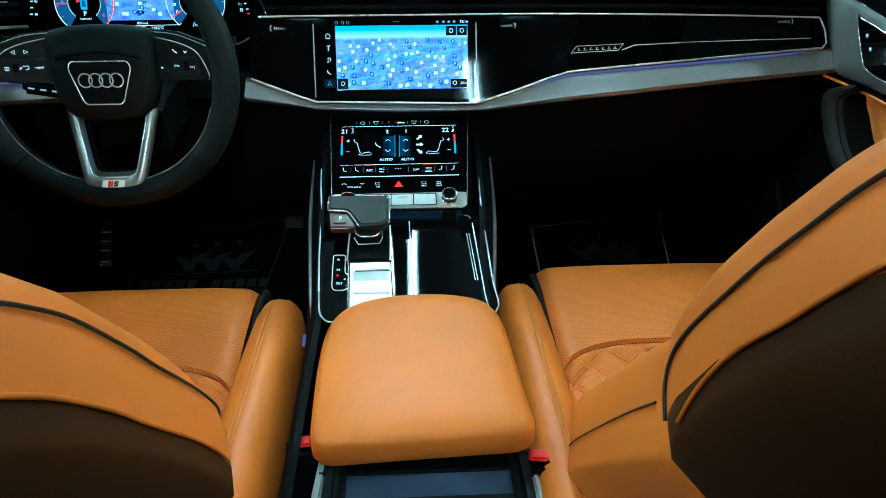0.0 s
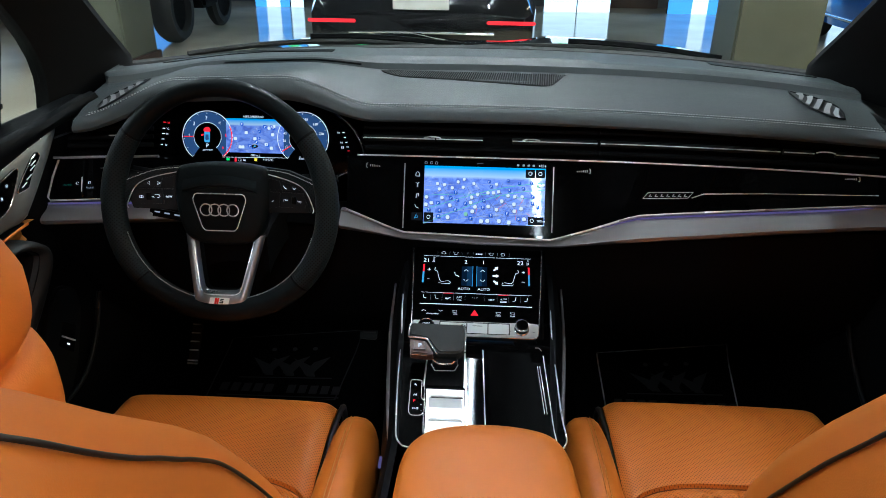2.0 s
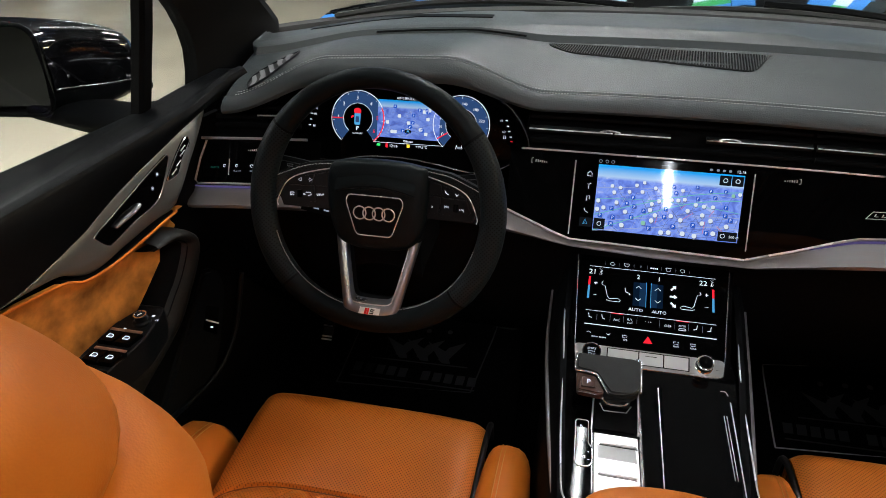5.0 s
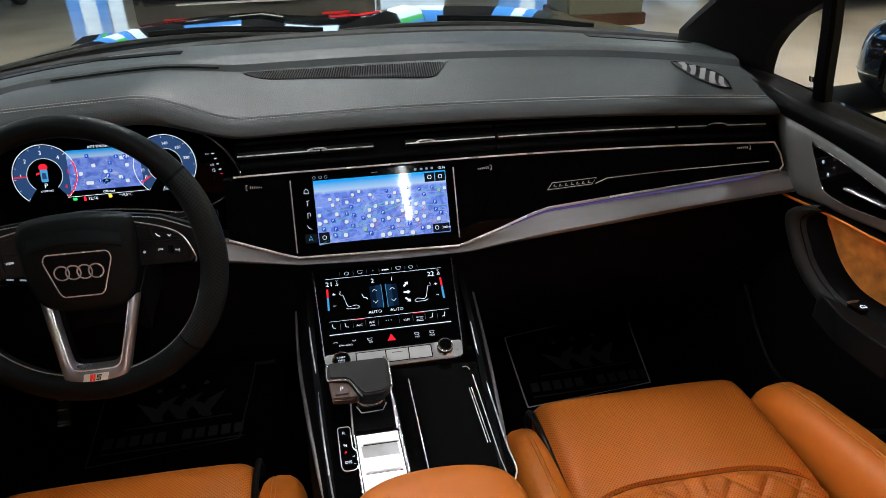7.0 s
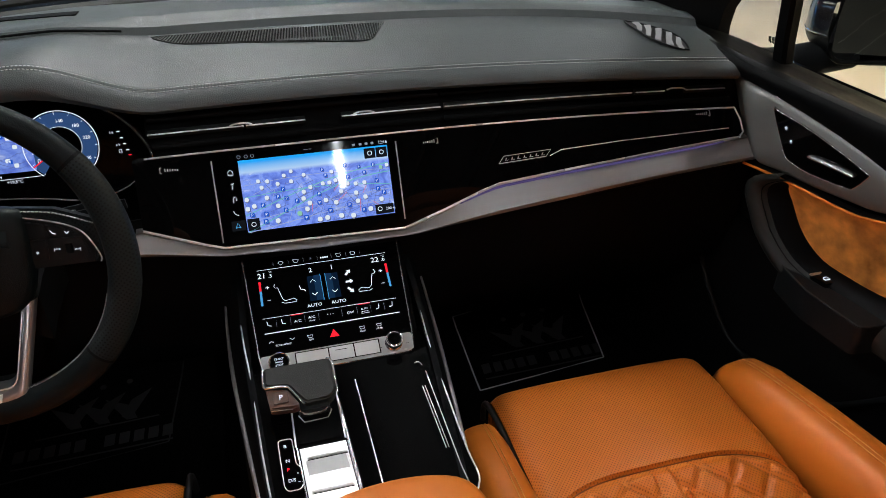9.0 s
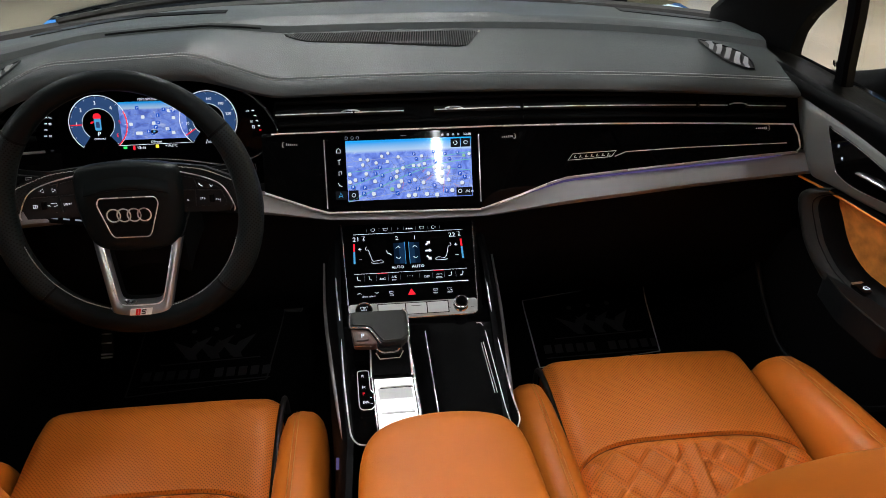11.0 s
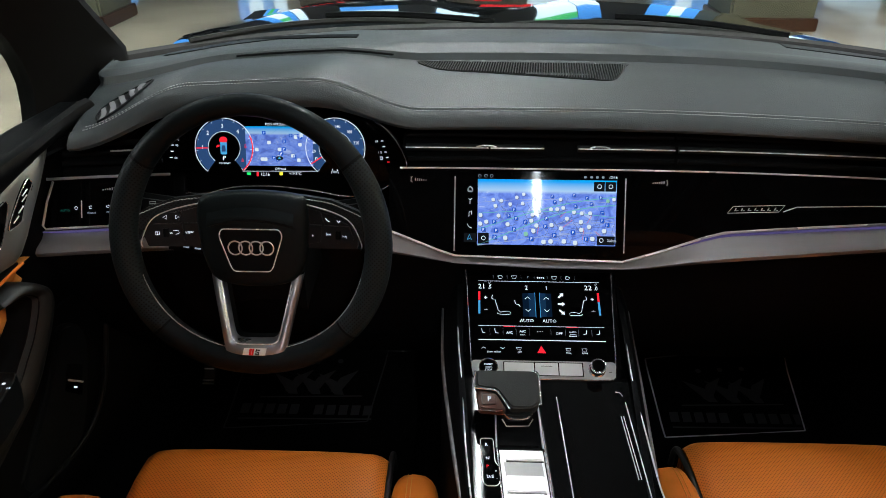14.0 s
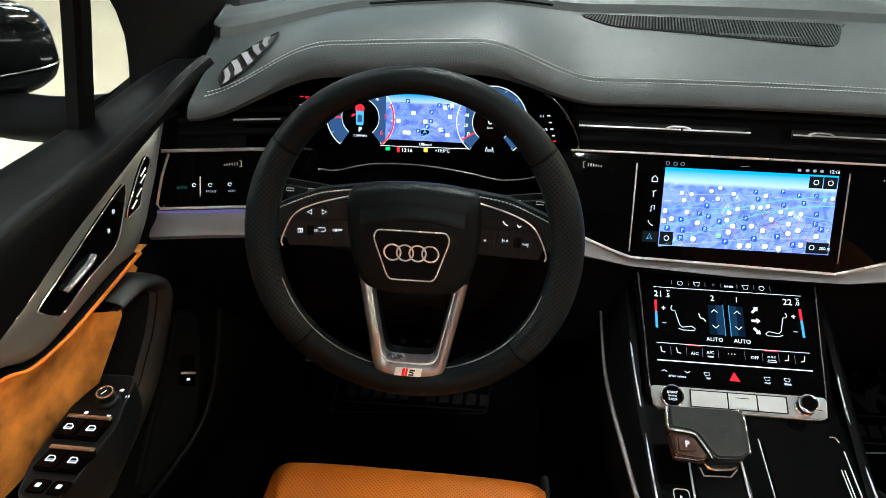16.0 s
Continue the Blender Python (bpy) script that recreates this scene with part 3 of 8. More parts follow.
def stitches(y_off, z_off, x0, x1, step, parent):
    """A seam of short threads along the pad."""
    bm = bmesh.new()
    x = x0
    while x < x1:
        a, b = x, x + step * 0.62
        pa, pb = (Vector((q, seam_y(q) + y_off, 1.1268 + z_off - 0.010 * (q / 0.6) ** 2 + 0.047 * hood_rise(q))) for q in (a, b))
        t = (pb - pa).normalized()
        s = t.cross(Vector((0, 0, 1))).normalized() * 0.00055
        u = Vector((0, 0, 0.0006))
        q = [bm.verts.new(p) for p in (pa - s, pa + s, pb + s, pb - s, pa - s + u, pa + s + u, pb + s + u, pb - s + u)]
        for f in ((4, 5, 6, 7), (0, 1, 5, 4), (2, 3, 7, 6), (1, 2, 6, 5), (3, 0, 4, 7)):
            bm.faces.new([q[k] for k in f])
        x += step
    ob = part("stitching", bm, white_thread, parent, "pale grey seam thread")
    ob["kind"] = "stuff"


stitches(0.0045, 0.0010, -0.618, 0.612, 0.0042, dash)
stitches(-0.0045, -0.0004, -0.618, 0.612, 0.0042, dash)

# lower body of the dashboard
FACE_X = [-0.70, -0.60, -0.215, -0.144, -0.12, 0.118, 0.179, 0.232, 0.259, 0.441, 0.640]
GLASS_LOW = [0.985, 0.985, 0.971, 0.946, 0.939, 0.934, 0.951, 0.968, 0.975, 0.992, 1.013]
TRIM_X = [-0.70, -0.30, -0.214, -0.12, 0.0, 0.135, 0.356, 0.645]
TRIM_LOW = [0.951, 0.951, 0.941, 0.929, 0.924, 0.924, 0.946, 0.980]


def glass_low(x):
    return float(np.interp(x, FACE_X, GLASS_LOW))


def trim_low(x):
    return float(np.interp(x, TRIM_X, TRIM_LOW))


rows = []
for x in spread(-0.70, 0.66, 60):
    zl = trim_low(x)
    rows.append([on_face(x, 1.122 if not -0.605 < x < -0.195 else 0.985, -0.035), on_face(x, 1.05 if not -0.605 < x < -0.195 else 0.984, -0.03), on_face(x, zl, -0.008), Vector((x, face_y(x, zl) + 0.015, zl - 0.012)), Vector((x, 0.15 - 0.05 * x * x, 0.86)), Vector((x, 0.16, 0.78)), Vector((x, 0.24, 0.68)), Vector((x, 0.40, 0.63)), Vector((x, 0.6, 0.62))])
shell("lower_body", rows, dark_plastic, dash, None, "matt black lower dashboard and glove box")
rows = []
for x in spread(-0.66, 0.62, 60):
    up = 0.047 * hood_rise(x)
    rows.append([Vector((x, seam_y(x) + 0.03, 1.104 + 0.76 * up)), Vector((x, seam_y(x) + 0.10, 1.095 + 0.7 * up)), Vector((x, seam_y(x) + 0.13, 1.03)), Vector((x, seam_y(x) + 0.12, 0.94))])
shell("inner_wall", rows, dark_plastic, dash, None, "black wall behind the outlets and instruments")
# air outlet strip: long slats behind a chrome line
for z, d, t in ((1.094, -0.012, 0.0035), (1.063, -0.008, 0.0035)):
    for x0, x1 in ((-0.192, 0.188), (0.194, 0.622)):
        sweep("vent_slat", [on_face(x, z, d) for x in spread(x0, x1, 24)], t, dark_plastic, dash, n=8, flat=0.45, up=FACE_OUT)
for x0, x1 in ((-0.192, -0.075), (-0.072, 0.004), (0.052, 0.188), (0.194, 0.470), (0.476, 0.520), (0.552, 0.612)):
    sweep("vent_line", [on_face(x, 1.0765, -0.001) for x in spread(x0, x1, 14)], 0.0010, bright_trim, dash, n=6, label="thin chrome line")
    sweep("vent_slat", [on_face(x, 1.0775, -0.006) for x in spread(x0, x1, 14)], 0.005, soft_black, dash, n=8, flat=0.4, up=FACE_OUT)
for x in (-0.078, 0.082, 0.536):
    sweep("vent_slider", [on_face(x + k * 0.014, 1.0775 + 0.0020 * (1 - abs(k) ** 3), 0.001) for k in spread(-1, 1, 7)], 0.0011, bright_trim, dash, n=6, label="small chrome slider")
sweep("upper_line", [on_face(x, 1.0505, 0.002) for x in spread(-0.200, 0.622, 40)], 0.0014, bright_trim, dash, n=8, label="bright chrome line")
# driver's outer vent
for z in (1.066, 1.078, 1.090):
    sweep("vent_slat", [on_face(x, z, -0.01) for x in spread(-0.668, -0.535, 8)], 0.004, dark_plastic, dash, n=8, flat=0.4, up=FACE_OUT)
sweep("vent_line", [on_face(x, 1.0785 + 0.003 * (x + 0.6), 0.0) for x in spread(-0.60, -0.545, 6)], 0.0012, bright_trim, dash, n=6, label="thin chrome line")
sweep("upper_line", [on_face(x, 1.047, 0.002) for x in spread(-0.682, -0.52, 12)], 0.0022, silver_paint, dash, n=8, label="satin silver line")

# piano black panel with its chrome border
rows = [[on_face(x, mixed(glass_low(x) + 0.001, 1.0475, t), 0.0) for t in spread(0, 1, 5)] for x in sorted(set(spread(-0.214, 0.628, 60) + FACE_X[2:-1]))]
shell("gloss_panel", rows, gloss_black, dash, (0, 0.012, 0), "mirror-glossy piano black panel")
rim = [(x, glass_low(x)) for x in sorted(set(spread(-0.214, 0.628, 40) + FACE_X[2:-1]))]
sweep("lower_line", [on_face(x, z, 0.002) for x, z in rim], 0.0016, bright_trim, dash, n=8, label="bright chrome line")
sweep("end_line", [on_face(x, z, 0.002) for x, z in ((0.628, 1.013), (0.633, 1.018), (0.630, 1.035), (0.622, 1.0505))], 0.0013, bright_trim, dash, n=8, label="bright chrome line")
for x in (-0.1215, 0.1195):
    sweep("panel_joint", [on_face(x, z, 0.001) for z in spread(0.945, 1.04, 6)], 0.0009, silver_paint, dash, n=6)
# maker's lettering as plain bars on a silver strip
strip = sweep("badge_strip", [on_face(x, z, 0.0008) for x, z in ((0.262, 0.9995), (0.270, 1.0085), (0.340, 1.0120), (0.332, 1.0035), (0.262, 0.9995))], 0.0005, silver_print, dash, n=5, label="thin silver outline")
sweep("badge_line", [on_face(x, z, 0.0008) for x, z in ((0.338, 1.0040), (0.356, 1.0105), (0.45, 1.0160), (0.612, 1.0240))], 0.0007, silver_print, dash, n=5, label="thin silver line")
for i in range(7):
    x, zz = 0.2715 + i * 0.0090, 1.0026 + 0.00042 * i
    prism("badge_bar", [(x, zz), (x + 0.0012, zz + 0.0001), (x + 0.0030, zz + 0.0036), (x + 0.0018, zz + 0.0035)], on_face, 0.0, 0.0008, silver_print, dash)
    prism("badge_bar", [(x + 0.0022, zz), (x + 0.0050, zz + 0.0002), (x + 0.0053, zz + 0.0009), (x + 0.0025, zz + 0.0007)], on_face, 0.0, 0.0008, silver_print, dash)


def vent_mark(x, z, flip):
    """A small silver thumb wheel with its row of ticks."""
    for i in range(6):
        a, h = x + flip * (0.0055 + 0.0030 * i), 0.0036 - 0.0004 * i
        prism("vent_wheel_tick", [(a, z), (a + 0.0011, z), (a + 0.0011, z + h), (a, z + h)], on_face, 0.0, 0.0008, silver_print, dash)
    sweep("vent_wheel", [on_face(x + flip * k, z + q, 0.0008) for k, q in ((0.0022, 0.0050), (0.0, 0.0046), (0.0, -0.0012), (0.0022, -0.0016))], 0.0006, silver_print, dash, n=5)


vent_mark(-0.184, 1.034, 1)
vent_mark(0.178, 1.034, -1)
vent_mark(0.585, 1.043, -1)
vent_mark(-0.590, 1.030, -1)

# driver's light switch panel
rows = [[on_face(x, z, 0.0) for z in spread(0.986, 1.044, 4)] for x in spread(-0.680, -0.50, 10)]
shell("gloss_panel", rows, gloss_black, dash, (0, 0.012, 0), "mirror-glossy piano black panel")
sweep("lower_line", [on_face(x, z, 0.002) for x, z in [(-0.674, 1.044), (-0.682, 1.02), (-0.688, 0.990), (-0.684, 0.9855)] + [(x, 0.9855) for x in spread(-0.66, -0.50, 8)]], 0.0016, bright_trim, dash, n=8, label="bright chrome line")
sw = facing(on_face(-0.643, 1.008, 0.001), (1, 0.155, 0), (0, 0.44, 0.9))
words("AUTO", sw, -0.023, -0.002, 0.0046, ui_teal, dash, "switch_mark")
words("FRONT", sw, 0.012, -0.007, 0.0038, ui_dim, dash, "switch_mark")
words("REAR", sw, 0.038, -0.007, 0.0038, ui_dim, dash, "switch_mark")
slab("switch_mark", sw, 0.0045, -0.012, 0.0058, 0.012, silver_print, dash)
for x in (-0.002, 0.017, 0.040):
    stroke("switch_mark", sw, [(x + 0.0020 * math.cos(k), 0.002 + 0.0020 * math.sin(k)) for k in spread(0, 5.4, 10)], 0.0006, ui_white, dash)

# aluminium strip with the violet light line in its hollow
for x0, x1 in ((-0.695, -0.46), (-0.225, 0.648)):
    rows = []
    for x in sorted(set(spread(x0, x1, 60) + [q for q in FACE_X + TRIM_X if x0 < q < x1])):
        top, low = glass_low(x) - 0.0025, trim_low(x)
        rows.append([on_face(x, mixed(top, low, t), d) for t, d in ((0, -0.002), (0.06, -0.004), (0.30, -0.002), (0.62, 0.006), (0.85, 0.008), (0.97, 0.004), (1.0, -0.006))])
    shell("metal_strip", rows, aluminium, dash, (0, 0.014, 0), "satin brushed aluminium strip")
for x0, x1 in ((-0.690, -0.48), (0.20, 0.605)):
    rows = [[on_face(x, glass_low(x) - 0.0032, -0.0006), on_face(x, glass_low(x) - 0.0060 + 0.0028 * abs(2 * k / 23 - 1) ** 6, 0.0004)] for k, x in enumerate(spread(x0, x1, 24))]
    shell("light_line", rows, ambient_violet, dash, (0, 0.003, 0), "violet glowing ambient light line")

# speaker grille in the pad
def pad_z(x, y):
    sec = pad_section(x)
    for (a, b) in zip(sec[:-6], sec[1:-6]):
        if min(a[1], b[1]) <= y <= max(a[1], b[1]) and abs(a[1] - b[1]) > 1e-6:
            return a[2] + (b[2] - a[2]) * (y - a[1]) / (b[1] - a[1])
    return sec[9][2]


def on_pad(x, y, d=0.0):
    return Vector((x, y, pad_z(x, y) + d))


grille_outline = rounded([(-0.193, 0.393), (0.150, 0.387), (0.118, 0.310), (-0.150, 0.352)], 0.02, 4)
speaker_grille = thing("speaker_grille", "fine ribbed black speaker grille set in the dashboard pad", "grille", (0, 0.35, 1.145))
bm = bmesh.new()
bm.faces.new([bm.verts.new(on_pad(a, b, 0.0012)) for a, b in grille_outline])
part("backing", bm, dark_plastic, speaker_grille)
sweep("rim", [on_pad(a, b, 0.0008) for a, b in grille_outline], 0.0011, soft_black, speaker_grille, True, 6, "thin black rim")
rib_bm = bmesh.new()
for i in range(84):
    x = -0.19 + i * 0.34 / 84
    far = mixed(0.3925, 0.3865, (x + 0.193) / 0.343) - 0.002
    near = max(float(np.interp(x, [-0.193, -0.15, 0.118, 0.150], [0.391, 0.352, 0.310, 0.385])) + 0.002, 0.311)
    if far - near < 0.003:
        continue
    a, b = on_pad(x, near, 0.0013), on_pad(x + 0.006, far, 0.0013)
    s, u = Vector((0.0009, 0, 0)), Vector((0, 0, 0.0013))
    q = [rib_bm.verts.new(p) for p in (a - s, a + s, b + s, b - s, a + u, b + u)]
    rib_bm.faces.new((q[0], q[4], q[5], q[3]))
    rib_bm.faces.new((q[4], q[1], q[2], q[5]))
ribs = part("rib", rib_bm, pad_black, speaker_grille)
ribs["kind"] = "stuff"


def defroster(s, tip, root, bulge):
    """A leaf-shaped outlet near the side window with wide grey slats across it, from its front tip to its blunt root."""
    tip, root = Vector(tip), Vector(root)
    axis = root - tip
    side = Vector((-axis.y, axis.x)).normalized()
    mid = (tip + root) / 2
    v = thing("defroster_vent", "leaf shaped side window vent with grey slats", "vent", (mid.x, mid.y, 1.13), "side window vents")
    half_w = lambda t: bulge * math.sin(math.pi * min(1, t * 0.5 / 0.62 if t < 0.62 else 0.5 + (t - 0.62) * 0.5 / 0.40)) ** 0.8
    leaf = lambda t, q: tuple(tip + axis * t + side * (q * half_w(t)))
    outline = [leaf(t, 1) for t in spread(0, 1, 14)] + [leaf(t, -1) for t in spread(1, 0, 14)[1:-1]]
    bm = bmesh.new()
    bm.faces.new([bm.verts.new(on_pad(a, b, 0.0022)) for a, b in outline])
    part("opening", bm, piping_black, v)
    sweep("rim", [on_pad(a, b, 0.0026) for a, b in outline], 0.0015, soft_black, v, True, 6, "thin black rim")
    for i in range(5):
        t = 0.20 + 0.155 * i
        cut = lambda u, q, d: on_pad(*leaf(min(max(u - 0.12 * q * s, 0.02), 0.98), q * 0.86), d)
        shell("slat", [[cut(t, q, 0.0030), cut(t + 0.085, q, 0.0052)] for q in (-1, 0, 1)], slat_grey, v, (0, 0, -0.001), "grey slat")


defroster(1, (0.523, 0.317), (0.563, 0.195), 0.021)
defroster(-1, (-0.567, 0.266), (-0.604, 0.150), 0.019)
shell("head_up_slot", [[on_pad(x, y + 0.02 * (x + 0.4), 0.0015) for x in spread(-0.50, -0.295, 12)] for y in (0.478, 0.490, 0.504)], dark_plastic, dash, (0, 0, -0.002), "long black slot in the pad")
sweep("pad_joint", [on_pad(x, ridge_y(x) + 0.004, 0.001) for x in spread(-0.47, -0.225, 16)], 0.0016, dark_plastic, dash, n=5)
for s in (-1, 1):
    rows = [[on_pad(s * mixed(0.435, 0.60, t), mixed(mixed(0.475, 0.395, t), windscreen_y(mixed(0.435, 0.60, t)) - 0.03, q), 0.0014) for t in spread(0, 1, 8)] for q in (0, 0.5, 1)]
    shell("corner_grille", rows, soft_black, dash, (0, 0, -0.002), "dark textured corner grille")

# ---- instrument cluster ----
cluster = thing("instrument_cluster", "digital instrument display glowing blue under a black hood", "instruments", (-0.385, 0.21, 1.0))
CL = facing((-0.385, 0.205 + 0.35 * (1.062 - 1.054), 1.062), (1, 0, 0), (0, 0.33, 0.944))
pod = [(-0.19, -0.025), (-0.215, -0.03), (-0.222, -0.008), (-0.19, 0.034), (-0.10, 0.072), (0, 0.082), (0.10, 0.072), (0.165, 0.034), (0.193, -0.008), (0.188, -0.026), (0.16, -0.048), (0.13, -0.058), (0.10, -0.060), (0.06, -0.053), (0, -0.047), (-0.06, -0.049), (-0.11, -0.060), (-0.15, -0.048)]
pod = [tuple(p)[:2] for p in smooth_line([(a, b, 0) for a, b in pod], 3, True)]
prism("display_glass", pod, laid(CL), -0.006, 0.0, screen_glass, cluster)
sweep("pod_rim", [CL @ Vector((a, b, 0.012)) for a, b in pod if b > -0.03], 0.003, gloss_black, cluster, n=6)
low = [(a, b) for a, b in pod[len(pod) // 2 - 2:] if b < -0.02]
sweep("lower_line", [CL @ Vector((a, b - 0.003, 0.004)) for a, b in sorted(low)], 0.0011, chrome, cluster, n=6, label="thin chrome line")
sweep("side_line", [CL @ Vector((a, b, 0.014)) for a, b in pod if b > -0.03 and (a > -0.05 or b > 0.05)], 0.0009, chrome, cluster, n=6, label="thin chrome line")
wall = [[CL @ Vector((a, b, d)) for a, b in pod] for d in (0.0, 0.03)]
bm = bmesh.new()
rings = [[bm.verts.new(p) for p in r] for r in wall]
for i in range(len(pod)):
    j = (i + 1) % len(pod)
    if pod[i][1] > -0.01:
        bm.faces.new((rings[0][i], rings[0][j], rings[1][j], rings[1][i]))
part("hood_lining", bm, dark_plastic, cluster)
column_rows = [[(-0.37 + a, y, z - 6 * a * a) for a in spread(-0.055, 0.055, 9)] for y, z in ((0.19, 0.990), (0.12, 0.995), (0.06, 0.992), (0.03, 0.985))]
shell("column_cover", column_rows, dark_plastic, cluster, (0, 0.0, -0.06), "matt black steering column cover")


def dial(cx, cy, r, start, end, marks, needle, red_from, side):
    ring = [(cx + r * math.cos(k), cy + r * math.sin(k)) for k in spread(start, end, 40)]
    stroke("dial_ring", CL, ring, 0.0009, ui_white, cluster)
    bm = bmesh.new()
    n = 36
    a = [bm.verts.new(CL @ Vector((cx + r * 0.96 * math.cos(k), cy + r * 0.96 * math.sin(k), 0.0003))) for k in spread(start, end, n)]
    b = [bm.verts.new(CL @ Vector((cx + r * 0.56 * math.cos(k), cy + r * 0.56 * math.sin(k), 0.0003))) for k in spread(start, end, n)]
    for i in range(n - 1):
        bm.faces.new((a[i], a[i + 1], b[i + 1], b[i]))
    part("dial_band", bm, ui_band, cluster)
    stroke("dial_inner_ring", CL, [(cx + r * 0.55 * math.cos(k), cy + r * 0.55 * math.sin(k)) for k in spread(start, end, 30)], 0.0006, ui_white, cluster)
    for txt, k in marks:
        words(txt, CL, cx + r * 0.74 * math.cos(k), cy + r * 0.74 * math.sin(k) - 0.0028, 0.0078 if len(txt) == 1 else 0.0058, ui_red if txt in ("5", "6") else ui_white, cluster, "dial_number", "CENTER")
    for k in spread(start, end, 13):
        stroke("dial_tick", CL, [(cx + r * 0.90 * math.cos(k), cy + r * 0.90 * math.sin(k)), (cx + r * 0.97 * math.cos(k), cy + r * 0.97 * math.sin(k))], 0.0005, ui_white, cluster)
    if red_from is not None:
        stroke("red_zone", CL, [(cx + r * 0.985 * math.cos(k), cy + r * 0.985 * math.sin(k)) for k in spread(red_from, end if side > 0 else start, 10)], 0.0022, ui_red, cluster)
    stroke("needle", CL, [(cx + r * 0.55 * math.cos(needle), cy + r * 0.55 * math.sin(needle)), (cx + r * 0.98 * math.cos(needle), cy + r * 0.98 * math.sin(needle))], 0.0016, ui_red, cluster, 0.0010)


dial(-0.0725, 0.0045, 0.0425, radians(233), radians(-50), [(str(n), radians(a)) for n, a in ((1, 178), (2, 137), (3, 93), (4, 49), (5, 5), (6, -33))], radians(181), radians(25), 1)
dial(0.0895, 0.0060, 0.0430, radians(233), radians(-50), [(n, radians(a)) for n, a in (("0", 209), ("20", 187), ("40", 165), ("60", 144), ("80", 120), ("140", 84), ("180", 50), ("220", 16), ("300", -31))], radians(213), None, 1)
slab("map_view", CL, -0.041, -0.0205, 0.057, 0.036, map_small, cluster, 0.0004, 0, 0.0001, "blue glowing map")
rng = random.Random(4)
for i in range(22):
    x, y = rng.uniform(-0.030, 0.045), rng.uniform(-0.016, 0.030)
    slab("map_pin", CL, x - 0.0026, y - 0.0024, x + 0.0026, y + 0.0026, ui_blue if i % 2 else ui_pin, cluster, 0.0003, 0.0007 if i % 2 else 0.0014, 0.0006)
    if i % 2:
        words("P", CL, x, y - 0.0017, 0.0044, ui_white, cluster, "pin_letter", "CENTER", 0.001)
for i in range(6):
    y = rng.uniform(-0.014, 0.03)
    stroke("map_street", CL, [(x, y + 0.004 * math.sin(x * 130 + i * 2)) for x in spread(-0.034, 0.05, 9)], 0.0004, ui_street, cluster, 0.0006)
words("P", CL, -0.0728, -0.0135, 0.0095, ui_white, cluster, "gear_letter", "CENTER")
words("COMFORT", CL, -0.0725, -0.0190, 0.0036, ui_white, cluster, "mode_word", "CENTER")
prism("car_symbol", rounded([(-0.0778, -0.0050), (-0.0688, -0.0050), (-0.0683, 0.0110), (-0.0688, 0.0140), (-0.0778, 0.0140), (-0.0783, 0.0110)], 0.002, 3), laid(CL), 0.0004, 0.0008, ui_cyan, cluster)
prism("car_roof", rounded([(-0.0763, -0.0010), (-0.0703, -0.0010), (-0.0708, 0.0080), (-0.0758, 0.0080)], 0.0015, 2), laid(CL), 0.0008, 0.0011, ui_band, cluster)
prism("car_symbol_nose", rounded([(-0.0793, 0.0125), (-0.0673, 0.0125), (-0.0678, 0.0180), (-0.0708, 0.0205), (-0.0758, 0.0205), (-0.0788, 0.0180)], 0.003, 3), laid(CL), 0.0006, 0.0011, ui_red, cluster)
prism("car_symbol_door", [(-0.0838, 0.0050), (-0.0788, 0.0065), (-0.0788, 0.0090), (-0.0828, 0.0085)], laid(CL), 0.0006, 0.0011, ui_red, cluster)
prism("heading_field", [(0.008 + 0.0055 * math.cos(k), -0.0095 + 0.0032 * math.sin(k)) for k in spread(0, 5.9, 16)], laid(CL), 0.0010, 0.0012, ui_black, cluster)
prism("heading_arrow", [(0.0055, -0.0110), (0.008, -0.0102), (0.0105, -0.0110), (0.008, -0.0065)], laid(CL), 0.0012, 0.0014, ui_cyan, cluster)
words("0", CL, 0.0875, 0.0035, 0.0125, ui_white, cluster, "speed_number", "CENTER")
words("km/h", CL, 0.0875, -0.0018, 0.0035, ui_white, cluster, "speed_unit", "CENTER")
words("Offroad", CL, 0.0088, -0.0263, 0.0050, ui_white, cluster, "mode_word", "CENTER")
words("12:16", CL, -0.0138, -0.0350, 0.0062, ui_white, cluster, "clock", "CENTER")
words("+19,5°C", CL, 0.0303, -0.0333, 0.0054, ui_white, cluster, "temperature", "CENTER")
stroke("status_line", CL, [(-0.047, -0.0288), (0.063, -0.0275)], 0.0006, ui_white, cluster)
slab("lamp_symbol", CL, -0.0405, -0.0342, -0.0350, -0.0304, ui_green, cluster, 0.0004, 0.001, 0.0003)
slab("belt_symbol", CL, -0.0263, -0.0360, -0.0230, -0.0295, ui_red, cluster, 0.0004, 0.001, 0.0003)
slab("fuel_symbol", CL, 0.0072, -0.0341, 0.0120, -0.0290, ui_yellow, cluster, 0.0004, 0.001, 0.0003)
words("105'S SPREERAD..", CL, -0.012, 0.0375, 0.0050, ui_white, cluster, "route_words")
stroke("lane_symbol", CL, [(0.0830, -0.0305), (0.0850, -0.0240)], 0.0007, ui_white, cluster)
stroke("lane_symbol", CL, [(0.0935, -0.0305), (0.0915, -0.0240)], 0.0007, ui_white, cluster)
slab("lane_symbol_car", CL, 0.0853, -0.0300, 0.0915, -0.0265, ui_dim, cluster, 0.0003, 0.001, 0.0003)
